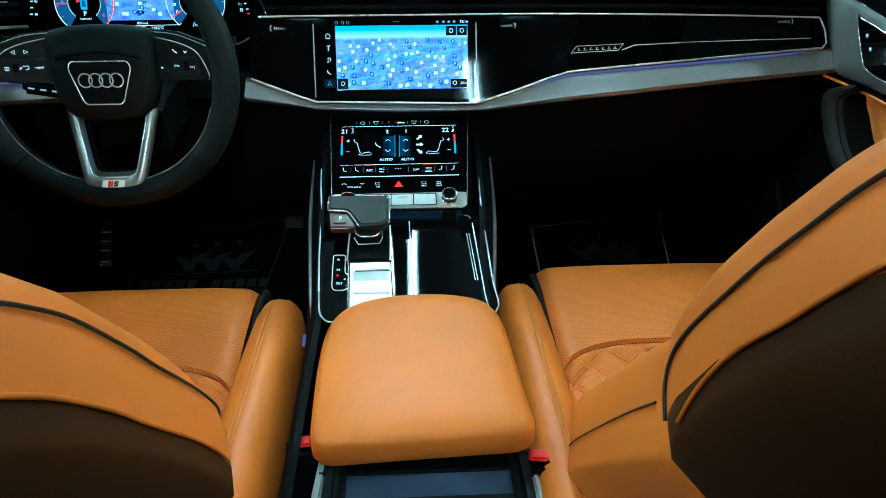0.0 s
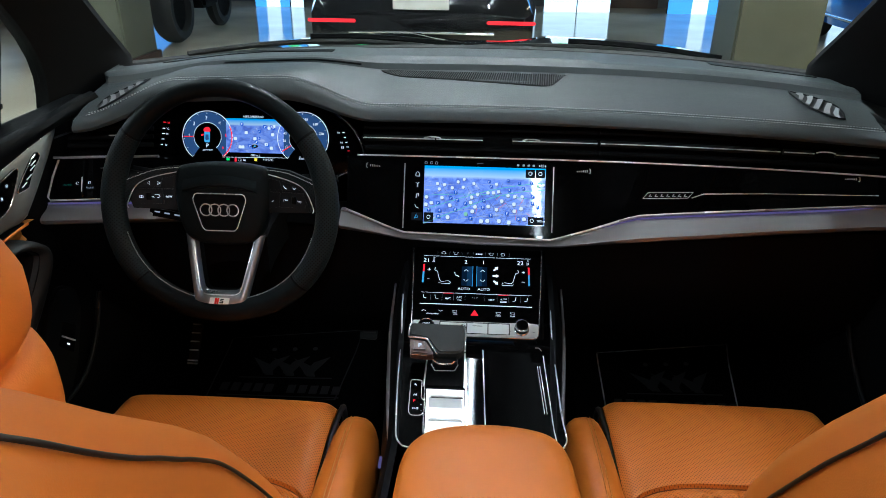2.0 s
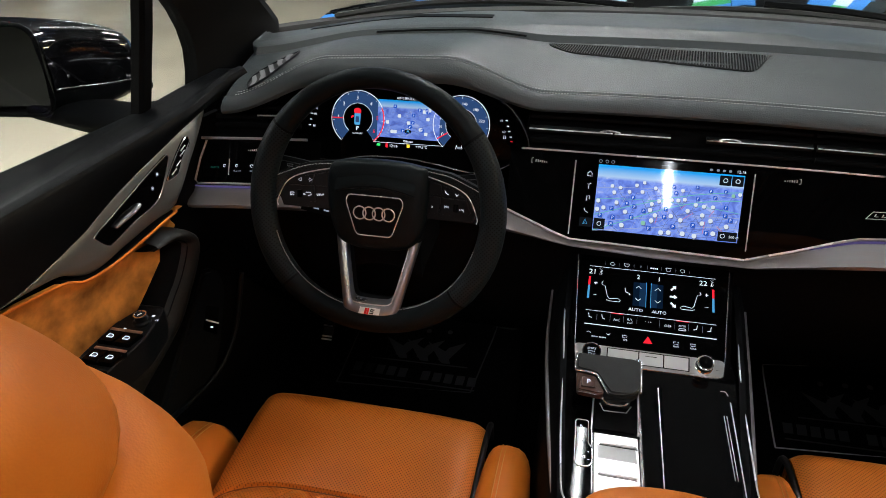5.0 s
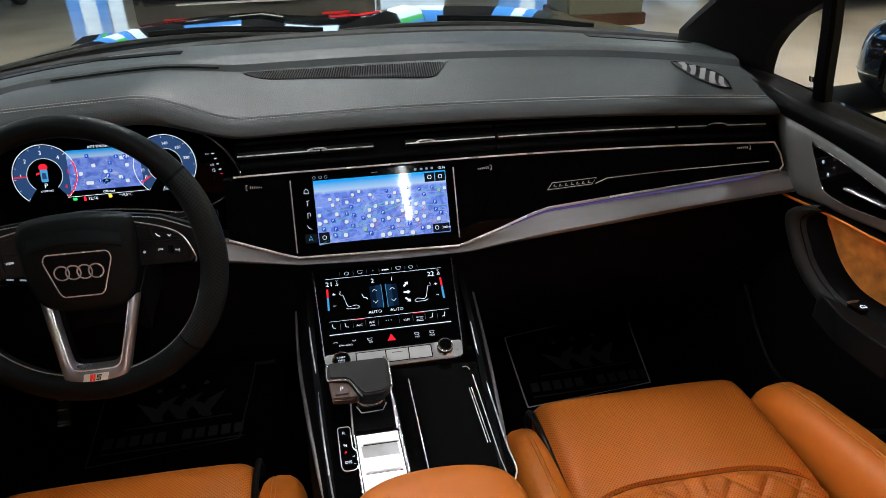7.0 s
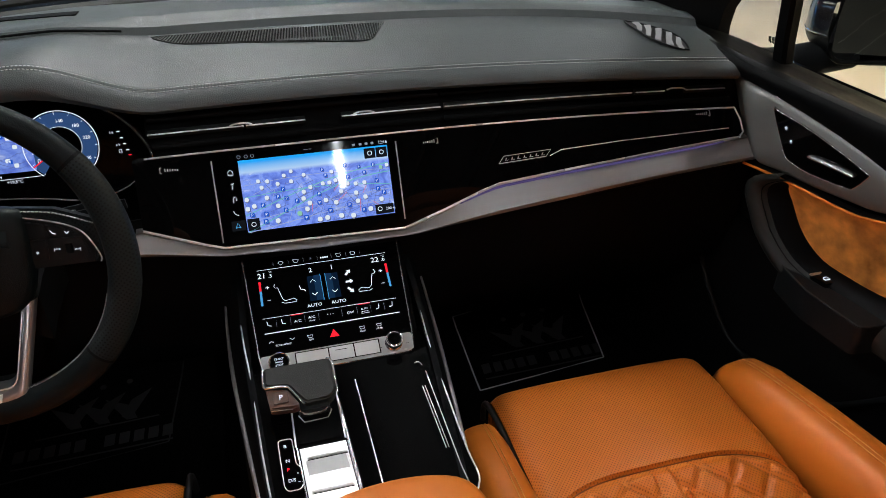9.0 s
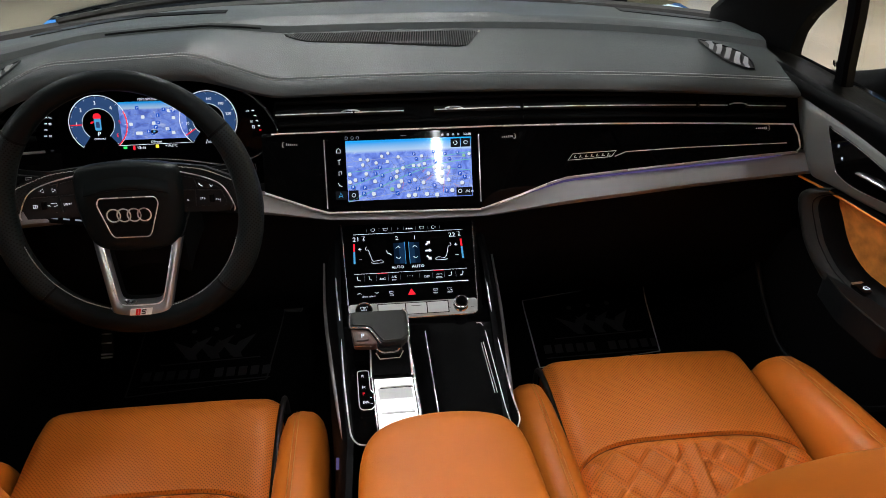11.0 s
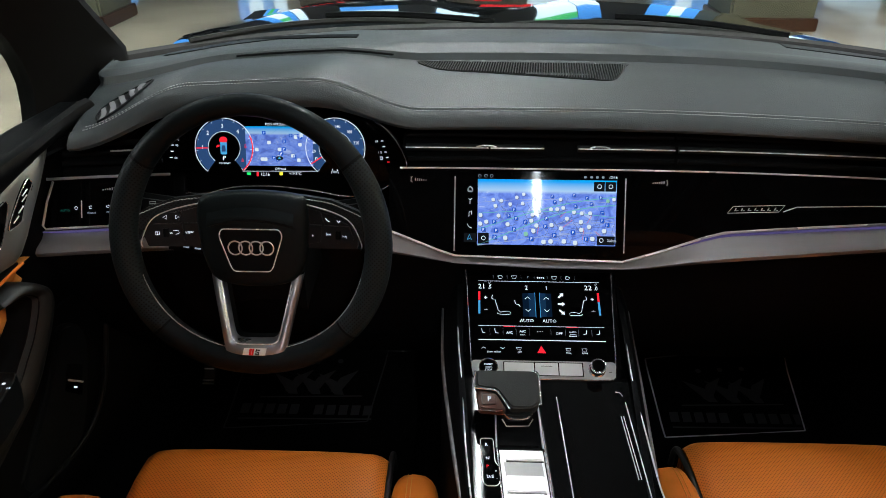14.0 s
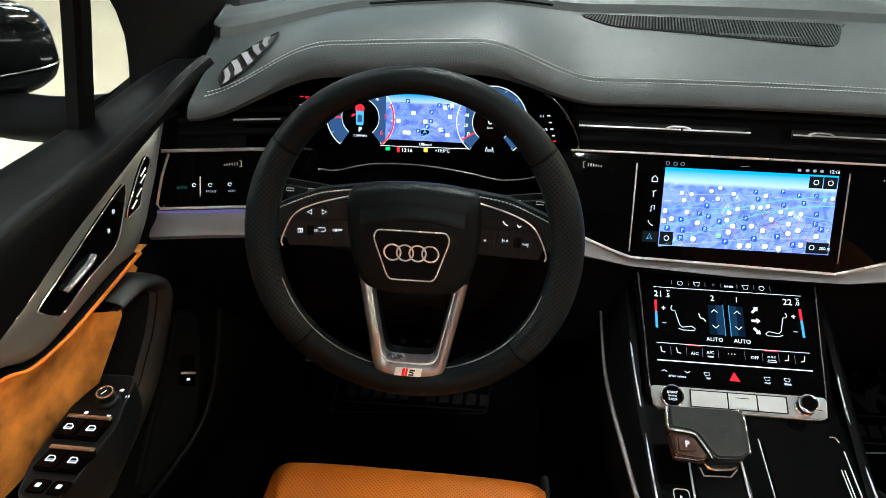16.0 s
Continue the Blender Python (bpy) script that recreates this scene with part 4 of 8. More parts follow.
for i, (x, y) in enumerate(((-0.148, 0.026), (-0.149, 0.016), (-0.150, 0.007), (-0.151, -0.002), (-0.153, -0.011))):
    slab("gauge_step", CL, x, y, x + 0.004, y + 0.0012, ui_red if i == 0 else ui_white, cluster, 0.0004, 0, 0.0003)
for i, (x, y) in enumerate(((0.1555, 0.0165), (0.158, 0.0085), (0.1605, 0.0008), (0.163, -0.0070), (0.1645, -0.0135))):
    slab("gauge_step", CL, x, y, x + 0.0035, y + 0.0012, ui_red if i == 4 else ui_white, cluster, 0.0004, 0, 0.0003)
words("120", CL, -0.1425, 0.0245, 0.0042, ui_red, cluster, "gauge_word")
words("°C", CL, -0.1430, 0.0145, 0.0046, ui_white, cluster, "gauge_word")
words("90", CL, -0.1440, 0.0055, 0.0045, ui_white, cluster, "gauge_word")
words("50", CL, -0.1460, -0.0125, 0.0045, ui_white, cluster, "gauge_word")
words("1/1", CL, 0.1465, 0.0150, 0.0042, ui_white, cluster, "gauge_word")
words("1/2", CL, 0.1515, -0.0008, 0.0042, ui_white, cluster, "gauge_word")
stroke("pump_symbol", CL, [(0.1545, -0.0095), (0.1545, -0.0055), (0.1575, -0.0055), (0.1575, -0.0095)], 0.0007, ui_white, cluster, 0.0006, True)

# ---- central touch screen ----
touch = thing("touch_screen", "central touch screen showing a blue street map with pins", "screen", (0, 0.15, 0.94))
UP = Vector((0, 0.44, 0.898))
TS = facing(on_face(0, 0.9935, 0.0), (1, 0, 0), UP)
slab("glass", TS, -0.1175, -0.0595, 0.1165, 0.0585, screen_glass, touch, 0.003, 0.002, 0, "black glass front")
TS = facing(on_face(0, 0.9935, 0.0031), (1, 0, 0), UP)
slab("map_view", TS, -0.0890, -0.0440, 0.1065, 0.0485, map_wide, touch, 0.0003, 0, 0, "glowing blue map")
rng = random.Random(11)
for y0, y1, bend, m, w in ((-0.02, 0.022, 0.008, ui_road, 0.0011), (-0.036, 0.004, 0.014, ui_road, 0.0012), (0.0, -0.004, 0.006, ui_road, 0.0008), (-0.030, -0.012, 0.004, ui_pale, 0.0007), (0.014, 0.018, 0.005, ui_pale, 0.0006), (-0.041, -0.030, 0.006, ui_pale, 0.0008)):
    stroke("map_road", TS, [(x, mixed(y0, y1, (x + 0.089) / 0.195) + bend * math.sin((x + 0.089) * 16 + 20 * y0)) for x in spread(-0.0885, 0.106, 26)], w, m, touch, 0.0004)
for i in range(70):
    x, y, a, l = rng.uniform(-0.08, 0.09), rng.uniform(-0.040, 0.012), rng.choice((0.3, 0.35, 1.2, -0.9, 2.1)), rng.uniform(0.010, 0.032)
    p = [(x, y), (min(max(x + l * math.cos(a), -0.088), 0.106), min(max(y + l * math.sin(a), -0.043), 0.026))]
    stroke("map_street", TS, p, 0.0005, ui_street if i % 3 else ui_pale, touch, 0.0004)
for x, y, x2, y2 in ((0.03, -0.02, 0.045, -0.008), (0.06, -0.036, 0.062, -0.018), (0.078, -0.024, 0.088, -0.032), (-0.004, -0.028, -0.002, -0.018), (0.028, -0.004, 0.036, 0.004), (0.066, -0.012, 0.072, -0.002)):
    stroke("map_jam", TS, [(x, y), (x2, y2)], 0.0007, ui_jam, touch, 0.0005)
for i in range(11):
    x = mixed(-0.012, 0.098, i / 10)
    stroke("map_street", TS, [(min(x * 1.04 + 0.004 * math.sin(i * 2.3), 0.1055), -0.043), (x * 0.9 + 0.012, -0.026 + 0.003 * math.sin(i * 1.7)), (x * 0.80 + 0.026, -0.010 + 0.004 * math.sin(i))], 0.00045, ui_street if i % 3 else ui_pale, touch, 0.0004)
for i in range(7):
    y = mixed(-0.041, -0.010, i / 6)
    stroke("map_street", TS, [(x, y + 0.10 * (x - 0.05) * (0.3 + i * 0.1) + 0.0012 * math.sin(x * 210 + i)) for x in spread(0.0 + 0.004 * i, 0.104, 10)], 0.00045, ui_pale if i % 2 else ui_street, touch, 0.0004)
spots = []
while len(spots) < 66:
    x, y = rng.uniform(-0.086, 0.103), rng.uniform(-0.041, 0.029)
    if all((x - p) ** 2 + (y - q) ** 2 > 0.0085 ** 2 for p, q in spots) and not (x > 0.076 and y < -0.026) and not (x < -0.070 and y < -0.024):
        spots.append((x, y))
for x, y in spots:
    k = 0.0023 + 0.0009 * (0.03 - y) / 0.07
    kind = rng.random()
    slab("map_pin", TS, x - k, y - k, x + k, y + k, ui_blue if kind < 0.34 else ui_leaf if kind > 0.93 else ui_pin, touch, 0.0003, k * (0.35 if kind < 0.34 else 0.9), 0.0005)
    slab("pin_shade", TS, x - k * 0.6, y - k * 1.35, x + k * 1.3, y + k * 0.5, ui_street, touch, 0.0002, k * 0.5, 0.0004)
    if kind < 0.34:
        words("P", TS, x, y - k * 0.7, k * 1.9, ui_white, touch, "pin_letter", "CENTER", 0.001)
    elif kind < 0.70:
        slab("pin_foot", TS, x - k * 0.3, y - k * 1.6, x + k * 0.3, y - k, ui_dim, touch, 0.0003, 0, 0.0005)
for i, (y, sym) in enumerate(((0.034, "home"), (0.017, "aerial"), (-0.001, "note"), (-0.018, "phone"), (-0.0345, "arrow"))):
    x = -0.100
    m = ui_cyan if sym == "arrow" else ui_white
    shapes = {"home": [(-0.003, -0.003), (-0.003, 0.001), (0, 0.004), (0.003, 0.001), (0.003, -0.003), (-0.003, -0.003)], "aerial": [(0, -0.004), (0, 0.002), (-0.003, 0.004), (0, 0.002), (0.003, 0.004)],
              "note": [(-0.002, -0.003), (-0.001, -0.003), (-0.001, 0.003), (0.0025, 0.004), (0.0025, -0.001)], "phone": [(-0.003, 0.003), (-0.002, 0.0), (0.0, -0.002), (0.003, -0.003)], "arrow": [(-0.003, -0.003), (0, 0.004), (0.003, -0.003), (0, -0.0015), (-0.003, -0.003)]}
    stroke("menu_symbol", TS, [(x + a, y + b) for a, b in shapes[sym]], 0.0008, m, touch, 0.0004)
slab("menu_highlight", TS, -0.108, -0.041, -0.0905, -0.028, ui_black, touch, 0.0002)
for x0, y0, x1, y1 in ((-0.0880, -0.043, -0.0725, -0.0275), (0.0805, -0.043, 0.1055, -0.030), (0.0745, 0.033, 0.0895, 0.0465), (0.0905, 0.033, 0.1055, 0.0465)):
    slab("map_button", TS, x0, y0, x1, y1, ui_black, touch, 0.0006, 0.0006, 0.0003)
words("200 m", TS, 0.0945, -0.0382, 0.0052, ui_white, touch, "scale_words", "LEFT", 0.0012)
for cx, cy in ((-0.0802, -0.035), (0.082, 0.0398), (0.098, 0.0398), (0.0865, -0.0360)):
    stroke("button_symbol", TS, [(cx + 0.0028 * math.cos(k), cy + 0.0028 * math.sin(k)) for k in spread(0, 6.283, 12)], 0.0007, ui_white, touch, 0.0013)
words("12:16", TS, 0.095, 0.0510, 0.0055, ui_white, touch, "clock", "LEFT")
for i, x in enumerate((0.060, 0.069, 0.077, 0.085)):
    slab("status_symbol", TS, x, 0.0512, x + 0.0038, 0.0545, ui_dim, touch, 0.0003, 0.0012, 0.0004)
for x in (-0.087, -0.078, -0.070):
    stroke("status_symbol", TS, [(x + 0.0022 * math.cos(k), 0.0530 + 0.0022 * math.sin(k)) for k in spread(0, 6.283, 8)], 0.0006, ui_dim, touch, 0.0005)
slab("pull_mark", TS, -0.004, 0.0535, 0.006, 0.0541, ui_dim, touch, 0.0003)

# ---- climate screen and button bar ----
climate = thing("climate_screen", "black climate touch screen with white symbols on the console", "screen", (0, 0.07, 0.86))
CM = facing((0.0, 0.0735, 0.8768), (1, 0, 0), (0, 0.894, 0.447))
plate = prism("surround", rounded([(-0.109, 0.078), (0.113, 0.078), (0.104, -0.098), (-0.100, -0.098)], 0.006, 3), laid(CM), -0.03, -0.0015, gloss_black, climate, 0.001, "piano black surround")
prism("glass", rounded([(-0.103, 0.072), (0.106, 0.072), (0.0975, -0.0715), (-0.0955, -0.0715)], 0.004, 3), laid(CM), -0.002, 0.0, screen_glass, climate, 0, "black glass front")
stroke("chrome_edge", CM, [(-0.104, 0.075), (-0.0965, -0.066), (-0.0935, -0.094), (-0.088, -0.0975), (0.088, -0.0975), (0.0955, -0.094), (0.0985, -0.066), (0.107, 0.075)], 0.0016, chrome, climate, 0.0004, False, "thin chrome border")
bar = prism("button_bar", rounded([(-0.0955, -0.0715), (0.0970, -0.0715), (0.0945, -0.0965), (-0.0930, -0.0965)], 0.005, 3), laid(CM), -0.004, 0.0025, silver_paint, climate, 0.0012, "satin aluminium button bar")
for x0, x1 in ((-0.052, -0.012), (-0.011, 0.020), (0.021, 0.052)):
    slab("key", CM, x0, -0.093, x1, -0.0755, bar_silver, bar, 0.0012, 0.002, 0.0025, "satin silver key")
for x in (-0.0525, -0.0115, 0.0205, 0.0525):
    slab("key_gap", CM, x - 0.0007, -0.0940, x + 0.0007, -0.0745, dark_plastic, bar, 0.0003, 0, 0.0036)
for y in (-0.0937, -0.0748):
    slab("key_gap", CM, -0.0525, y - 0.0005, 0.0525, y + 0.0005, dark_plastic, bar, 0.0003, 0, 0.0036)
slab("key_mark", CM, -0.003, -0.0805, 0.012, -0.0798, dark_plastic, bar, 0.0002, 0, 0.0038)
start = turned("start_button", [(0.0, 0.0), (0.0125, 0.0), (0.0125, 0.004), (0.0115, 0.005), (0.0105, 0.0042), (0.0, 0.0046)], CM @ Matrix.Translation((-0.073, -0.084, 0.002)), gloss_black, bar, 28, "round black start button")
sweep("start_ring", [CM @ Vector((-0.073 + 0.0122 * math.cos(k), -0.084 + 0.0122 * math.sin(k), 0.0065)) for k in spread(0, 2 * math.pi * 35 / 36, 36)], 0.0009, chrome, bar, True, 6, "chrome ring")
for txt, y in (("START", -0.0815), ("ENGINE", -0.0850), ("STOP", -0.0895)):
    words(txt, CM, -0.073, y, 0.0040 if txt != "ENGINE" else 0.0026, ui_white, bar, "start_word", "CENTER", 0.0070)
turned("volume_knob", [(0.0, 0.0), (0.0112, 0.0), (0.0112, 0.0030), (0.0096, 0.0045), (0.0092, 0.0100), (0.0104, 0.0120), (0.0104, 0.0146), (0.0090, 0.0152), (0.0, 0.0152)], CM @ Matrix.Translation((0.071, -0.084, 0.002)), chrome, bar, 32, "chrome rotary volume knob")
turned("knob_groove", [(0.0090, 0.0048), (0.0099, 0.0050), (0.0099, 0.0098), (0.0090, 0.0100)], CM @ Matrix.Translation((0.071, -0.084, 0.002)), dark_plastic, bar, 32, "black grooved side")
for q in (-1, 1):
    stroke("volume_mark", CM, [(0.071 + q * 0.0155, -0.0868), (0.071 + q * 0.0195, -0.0868)], 0.0006, dark_plastic, bar, 0.0027)
turned("knob_cap", [(0.0, 0.0), (0.0086, 0.0), (0.0082, 0.0010), (0.0, 0.0012)], CM @ Matrix.Translation((0.071, -0.084, 0.0171)), gloss_black, bar, 28, "black knob cap")
# symbols
rule = lambda y, w=0.0006: stroke("rule", CM, [(-0.0860, y), (0.0880, y)], w, ui_white, climate, 0.0004)
rule(0.0535), rule(-0.0190), rule(-0.0405, 0.0012)
words("21", CM, -0.0865, 0.0405, 0.0112, ui_white, climate, "temperature")
words(".5", CM, -0.0725, 0.0405, 0.0075, ui_white, climate, "temperature")
words("°C", CM, -0.0720, 0.0470, 0.0045, ui_white, climate, "temperature")
words("22", CM, 0.0655, 0.0405, 0.0112, ui_white, climate, "temperature")
words(".0", CM, 0.0795, 0.0405, 0.0075, ui_white, climate, "temperature")
words("°C", CM, 0.0800, 0.0470, 0.0045, ui_white, climate, "temperature")
words("2", CM, -0.017, 0.0395, 0.0102, ui_white, climate, "fan_number", "CENTER")
words("1", CM, 0.0115, 0.0395, 0.0102, ui_white, climate, "fan_number", "CENTER")
words("AUTO", CM, -0.0185, -0.0128, 0.0070, ui_white, climate, "auto_word", "CENTER")
words("AUTO", CM, 0.0130, -0.0128, 0.0070, ui_white, climate, "auto_word", "CENTER")
words("A/C", CM, -0.043, -0.0315, 0.0056, ui_white, climate, "key_word", "CENTER")
words("A/C", CM, -0.025, -0.0290, 0.0054, ui_white, climate, "key_word", "CENTER")
words("MAX", CM, -0.025, -0.0335, 0.0034, ui_white, climate, "key_word", "CENTER")
words("OFF", CM, 0.025, -0.0315, 0.0054, ui_white, climate, "key_word", "CENTER")
words("AUTO", CM, 0.044, -0.0285, 0.0036, ui_white, climate, "key_word", "CENTER")
words("drive select", CM, -0.065, -0.0600, 0.0042, ui_white, climate, "key_word", "CENTER")
words("OFF", CM, -0.030, -0.0600, 0.0034, ui_white, climate, "key_word", "CENTER")
words("MAX", CM, 0.036, -0.0600, 0.0034, ui_white, climate, "key_word", "CENTER")
words("REAR", CM, 0.058, -0.0600, 0.0034, ui_white, climate, "key_word", "CENTER")
words("• • •", CM, -0.001, -0.0290, 0.0055, ui_white, climate, "key_word", "CENTER")
for x in (-0.043, 0.044):
    slab("active_mark", CM, x - 0.008, -0.0205, x + 0.008, -0.0195, ui_red, climate, 0.0003, 0, 0.0006)
for x in (-0.0845, 0.0845):
    slab("warm_bar", CM, x - 0.0014, 0.022, x + 0.0014, 0.036, ui_red, climate, 0.0004)
    slab("cool_bar", CM, x - 0.0014, 0.000, x + 0.0014, 0.0215, ui_cyan, climate, 0.0004)
    q = x - 0.009 * math.copysign(1, x)
    words("+", CM, q, 0.022, 0.0105, ui_white, climate, "step_sign", "CENTER")
    words("–", CM, q, 0.004, 0.0095, ui_white, climate, "step_sign", "CENTER")
for x, e in ((-0.0160, -0.0055), (0.0105, 0.0012)):
    for y, v in ((0.026, 1), (0.006, -1)):
        stroke("fan_arrow", CM, [(x - 0.0036, y - 0.0018 * v), (x, y + 0.0018 * v), (x + 0.0036, y - 0.0018 * v)], 0.0009, ui_white, climate, 0.0008)
    for k in range(6):
        f = mixed(x - 0.0075, e, 0.02 + 0.16 * k) if e > x else mixed(x + 0.0075, e, 0.02 + 0.16 * k)
        slab("fan_field", CM, min(f, e), -0.004, max(f, e), 0.034, (ui_deep, ui_deep, ui_deep, ui_steel, ui_steel, ui_steel)[k], climate, 0.00012, 0, 0.0001 + 0.00013 * k)
    stroke("fan_line", CM, [(e, -0.005), (e, 0.035)], 0.0010, ui_cyan, climate, 0.0006)
SEAT = [(0.0, 0.030), (-0.0016, 0.026), (0.0, 0.0235), (0.003, 0.0235), (0.0045, 0.018), (0.0075, 0.006), (0.0105, 0.0025), (0.0215, 0.0045), (0.0255, 0.0015), (0.024, -0.001), (0.010, -0.001), (0.006, 0.001)]
stroke("seat_symbol", CM, [(-0.0655 + a, b) for a, b in SEAT], 0.0007, ui_white, climate, 0.0005)
stroke("seat_symbol", CM, [(0.0665 - a, b) for a, b in SEAT], 0.0007, ui_white, climate, 0.0005)
stroke("child_symbol", CM, [(-0.0345, 0.022), (-0.033, 0.016), (-0.029, 0.015), (-0.027, 0.012)], 0.0010, ui_white, climate, 0.0005)
for y, a in ((0.031, 0.8), (0.017, 0.0), (0.004, -0.8)):
    c, s = math.cos(a), math.sin(a)
    pts = [(-0.005, 0.0013), (0.001, 0.0013), (0.001, 0.0033), (0.0052, 0), (0.001, -0.0033), (0.001, -0.0013), (-0.005, -0.0013)]
    prism("air_arrow", [(0.0315 + p * c - q * s, y + p * s + q * c) for p, q in pts], laid(CM), 0.0002, 0.0007, ui_white, climate)
prism("hazard_triangle", [(-0.0065, -0.0595), (0.0055, -0.0595), (-0.0005, -0.0490)], laid(CM), 0.0002, 0.0008, ui_red, climate, 0, "red hazard triangle")
for x in (-0.079, -0.061, 0.061, 0.079):
    s = math.copysign(1, x)
    stroke("seat_heat_symbol", CM, [(x + s * 0.0025, -0.0235), (x + s * 0.0015, -0.0295), (x - s * 0.0025, -0.0305)], 0.0009, ui_white, climate, 0.0005)
stroke("car_air_symbol", CM, [(0.039, -0.0335), (0.040, -0.0310), (0.048, -0.0310), (0.049, -0.0335), (0.039, -0.0335)], 0.0007, ui_white, climate, 0.0005)
for x, sym in ((-0.054, 0), (-0.034, 1), (-0.014, 2), (0.004, 3), (0.024, 4), (0.043, 5)):
    if sym in (0, 5):
        stroke("menu_symbol", CM, [(x + 0.0032 * math.cos(k), 0.0605 + 0.0028 * math.sin(k)) for k in spread(0, 6.283, 12)], 0.0005, ui_white, climate, 0.0005)
    elif sym == 3:
        for k in range(4):
            slab("menu_symbol", CM, x - 0.005 + k * 0.0028, 0.0590, x - 0.0032 + k * 0.0028, 0.0612, ui_white, climate, 0.0003, 0, 0.0003)
    elif sym == 2:
        words("P", CM, x, 0.0590, 0.005, ui_dim, climate, "menu_symbol", "CENTER")
    else:
        stroke("menu_symbol", CM, [(x - 0.004, 0.0630), (x + 0.004, 0.0630), (x + 0.002, 0.0580), (x - 0.002, 0.0580), (x - 0.004, 0.0630)], 0.0005, ui_white, climate, 0.0005)
for x in (-0.070, -0.052, -0.034, -0.016, 0.014, 0.034, 0.052, 0.070):
    stroke("key_divider", CM, [(x, -0.0225), (x, -0.0330)], 0.0003, ui_dim, climate, 0.0004)
for x in (-0.064, -0.044, -0.024, -0.005, 0.014, 0.034, 0.053):
    stroke("key_divider", CM, [(x, 0.0575), (x, 0.0640)], 0.0003, ui_dim, climate, 0.0004)
for x in (-0.031, 0.036, 0.058):
    stroke("key_symbol", CM, [(x - 0.0035, -0.0520), (x + 0.0035, -0.0520), (x + 0.0022, -0.0555), (x - 0.0022, -0.0555), (x - 0.0035, -0.0520)], 0.0005, ui_white, climate, 0.0005)
for x, v in ((-0.079, 1), (-0.053, -1)):
    stroke("key_symbol", CM, [(x - 0.003, -0.0530 - v * 0.001), (x, -0.0530 + v * 0.001), (x + 0.003, -0.0530 - v * 0.001)], 0.0007, ui_white, climate, 0.0005)

# ---- centre console ----
gate_metal = material("satin_gate_metal", (0.40, 0.41, 0.42), 0.5, metal=0.3, vary=0.08, vary_scale=30)
grip_leather = material("grip_leather", (0.014, 0.015, 0.0145), 0.5, grain=0.3, grain_scale=1000, spec=0.25)
console = thing("centre_console", "piano black centre console with chrome rails and cognac armrest", "console", (0, -0.1, 0.5))


def deck(y):
    return 0.836 + 0.14 * min(y, 0.0)


def on_deck(x, y, d=0.0):
    return Vector((x, y, deck(y) + d))


deck_outline = [(-0.114, 0.03), (-0.108, -0.03), (-0.103, -0.117), (-0.0975, -0.189), (-0.0945, -0.213), (-0.089, -0.224), (-0.080, -0.229), (0.108, -0.224), (0.117, -0.216), (0.1205, -0.204), (0.117, -0.10), (0.116, 0.03)]
prism("deck", deck_outline, on_deck, -0.03, 0.0, gloss_black, console, 0.002, "mirror-glossy piano black deck")
for pts in ([(-0.116, 0.200, 0.040), (-0.1155, 0.12, 0.036), (-0.1135, 0.04, 0.020), (-0.1085, -0.02, 0.004), (-0.1035, -0.117, 0.002), (-0.0975, -0.189, 0.002), (-0.0945, -0.213, 0.002), (-0.089, -0.224, 0.002), (-0.080, -0.2295, 0.002), (-0.05, -0.230, 0.002)], [(0.128, 0.200, 0.040), (0.122, 0.12, 0.036), (0.117, 0.04, 0.018), (0.1155, -0.03, 0.003), (0.1165, -0.10, 0.002), (0.1175, -0.17, 0.002), (0.1205, -0.203, 0.002), (0.117, -0.2165, 0.002), (0.107, -0.2245, 0.002), (0.06, -0.227, 0.002)]):
    sweep("chrome_rail", smooth_line([on_deck(*p) for p in pts], 4), 0.0011, bright_trim, console, n=8, label="thin chrome rail")
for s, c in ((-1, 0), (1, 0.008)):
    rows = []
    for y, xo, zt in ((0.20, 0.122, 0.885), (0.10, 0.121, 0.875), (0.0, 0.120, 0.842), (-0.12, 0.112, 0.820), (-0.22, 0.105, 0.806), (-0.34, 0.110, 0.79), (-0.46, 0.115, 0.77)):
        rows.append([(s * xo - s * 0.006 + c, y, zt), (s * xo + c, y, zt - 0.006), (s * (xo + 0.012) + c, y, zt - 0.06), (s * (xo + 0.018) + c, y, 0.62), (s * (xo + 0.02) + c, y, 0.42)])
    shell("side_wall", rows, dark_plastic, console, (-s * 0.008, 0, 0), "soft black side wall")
    # Silver line stands for the side wall's edge catching the light.
    sweep("side_line", smooth_line([(s * 0.138 + c, 0.17, 0.835), (s * 0.1355 + c, 0.06, 0.802), (s * 0.1235 + c, -0.06, 0.799), (s * 0.1105 + c, -0.17, 0.801), (s * 0.1015 + c, -0.228, 0.797)], 5), [0.0014 + 0.0016 * math.sin(math.pi * k) for k in spread(0, 1, 21)], aluminium, console, n=8, label="silver line painted for the lit wall edge")
sweep("foot_light", [(-0.112, -0.232, 0.790), (-0.1125, -0.244, 0.783)], 0.002, ambient_violet, console, n=6, label="violet glowing light line")
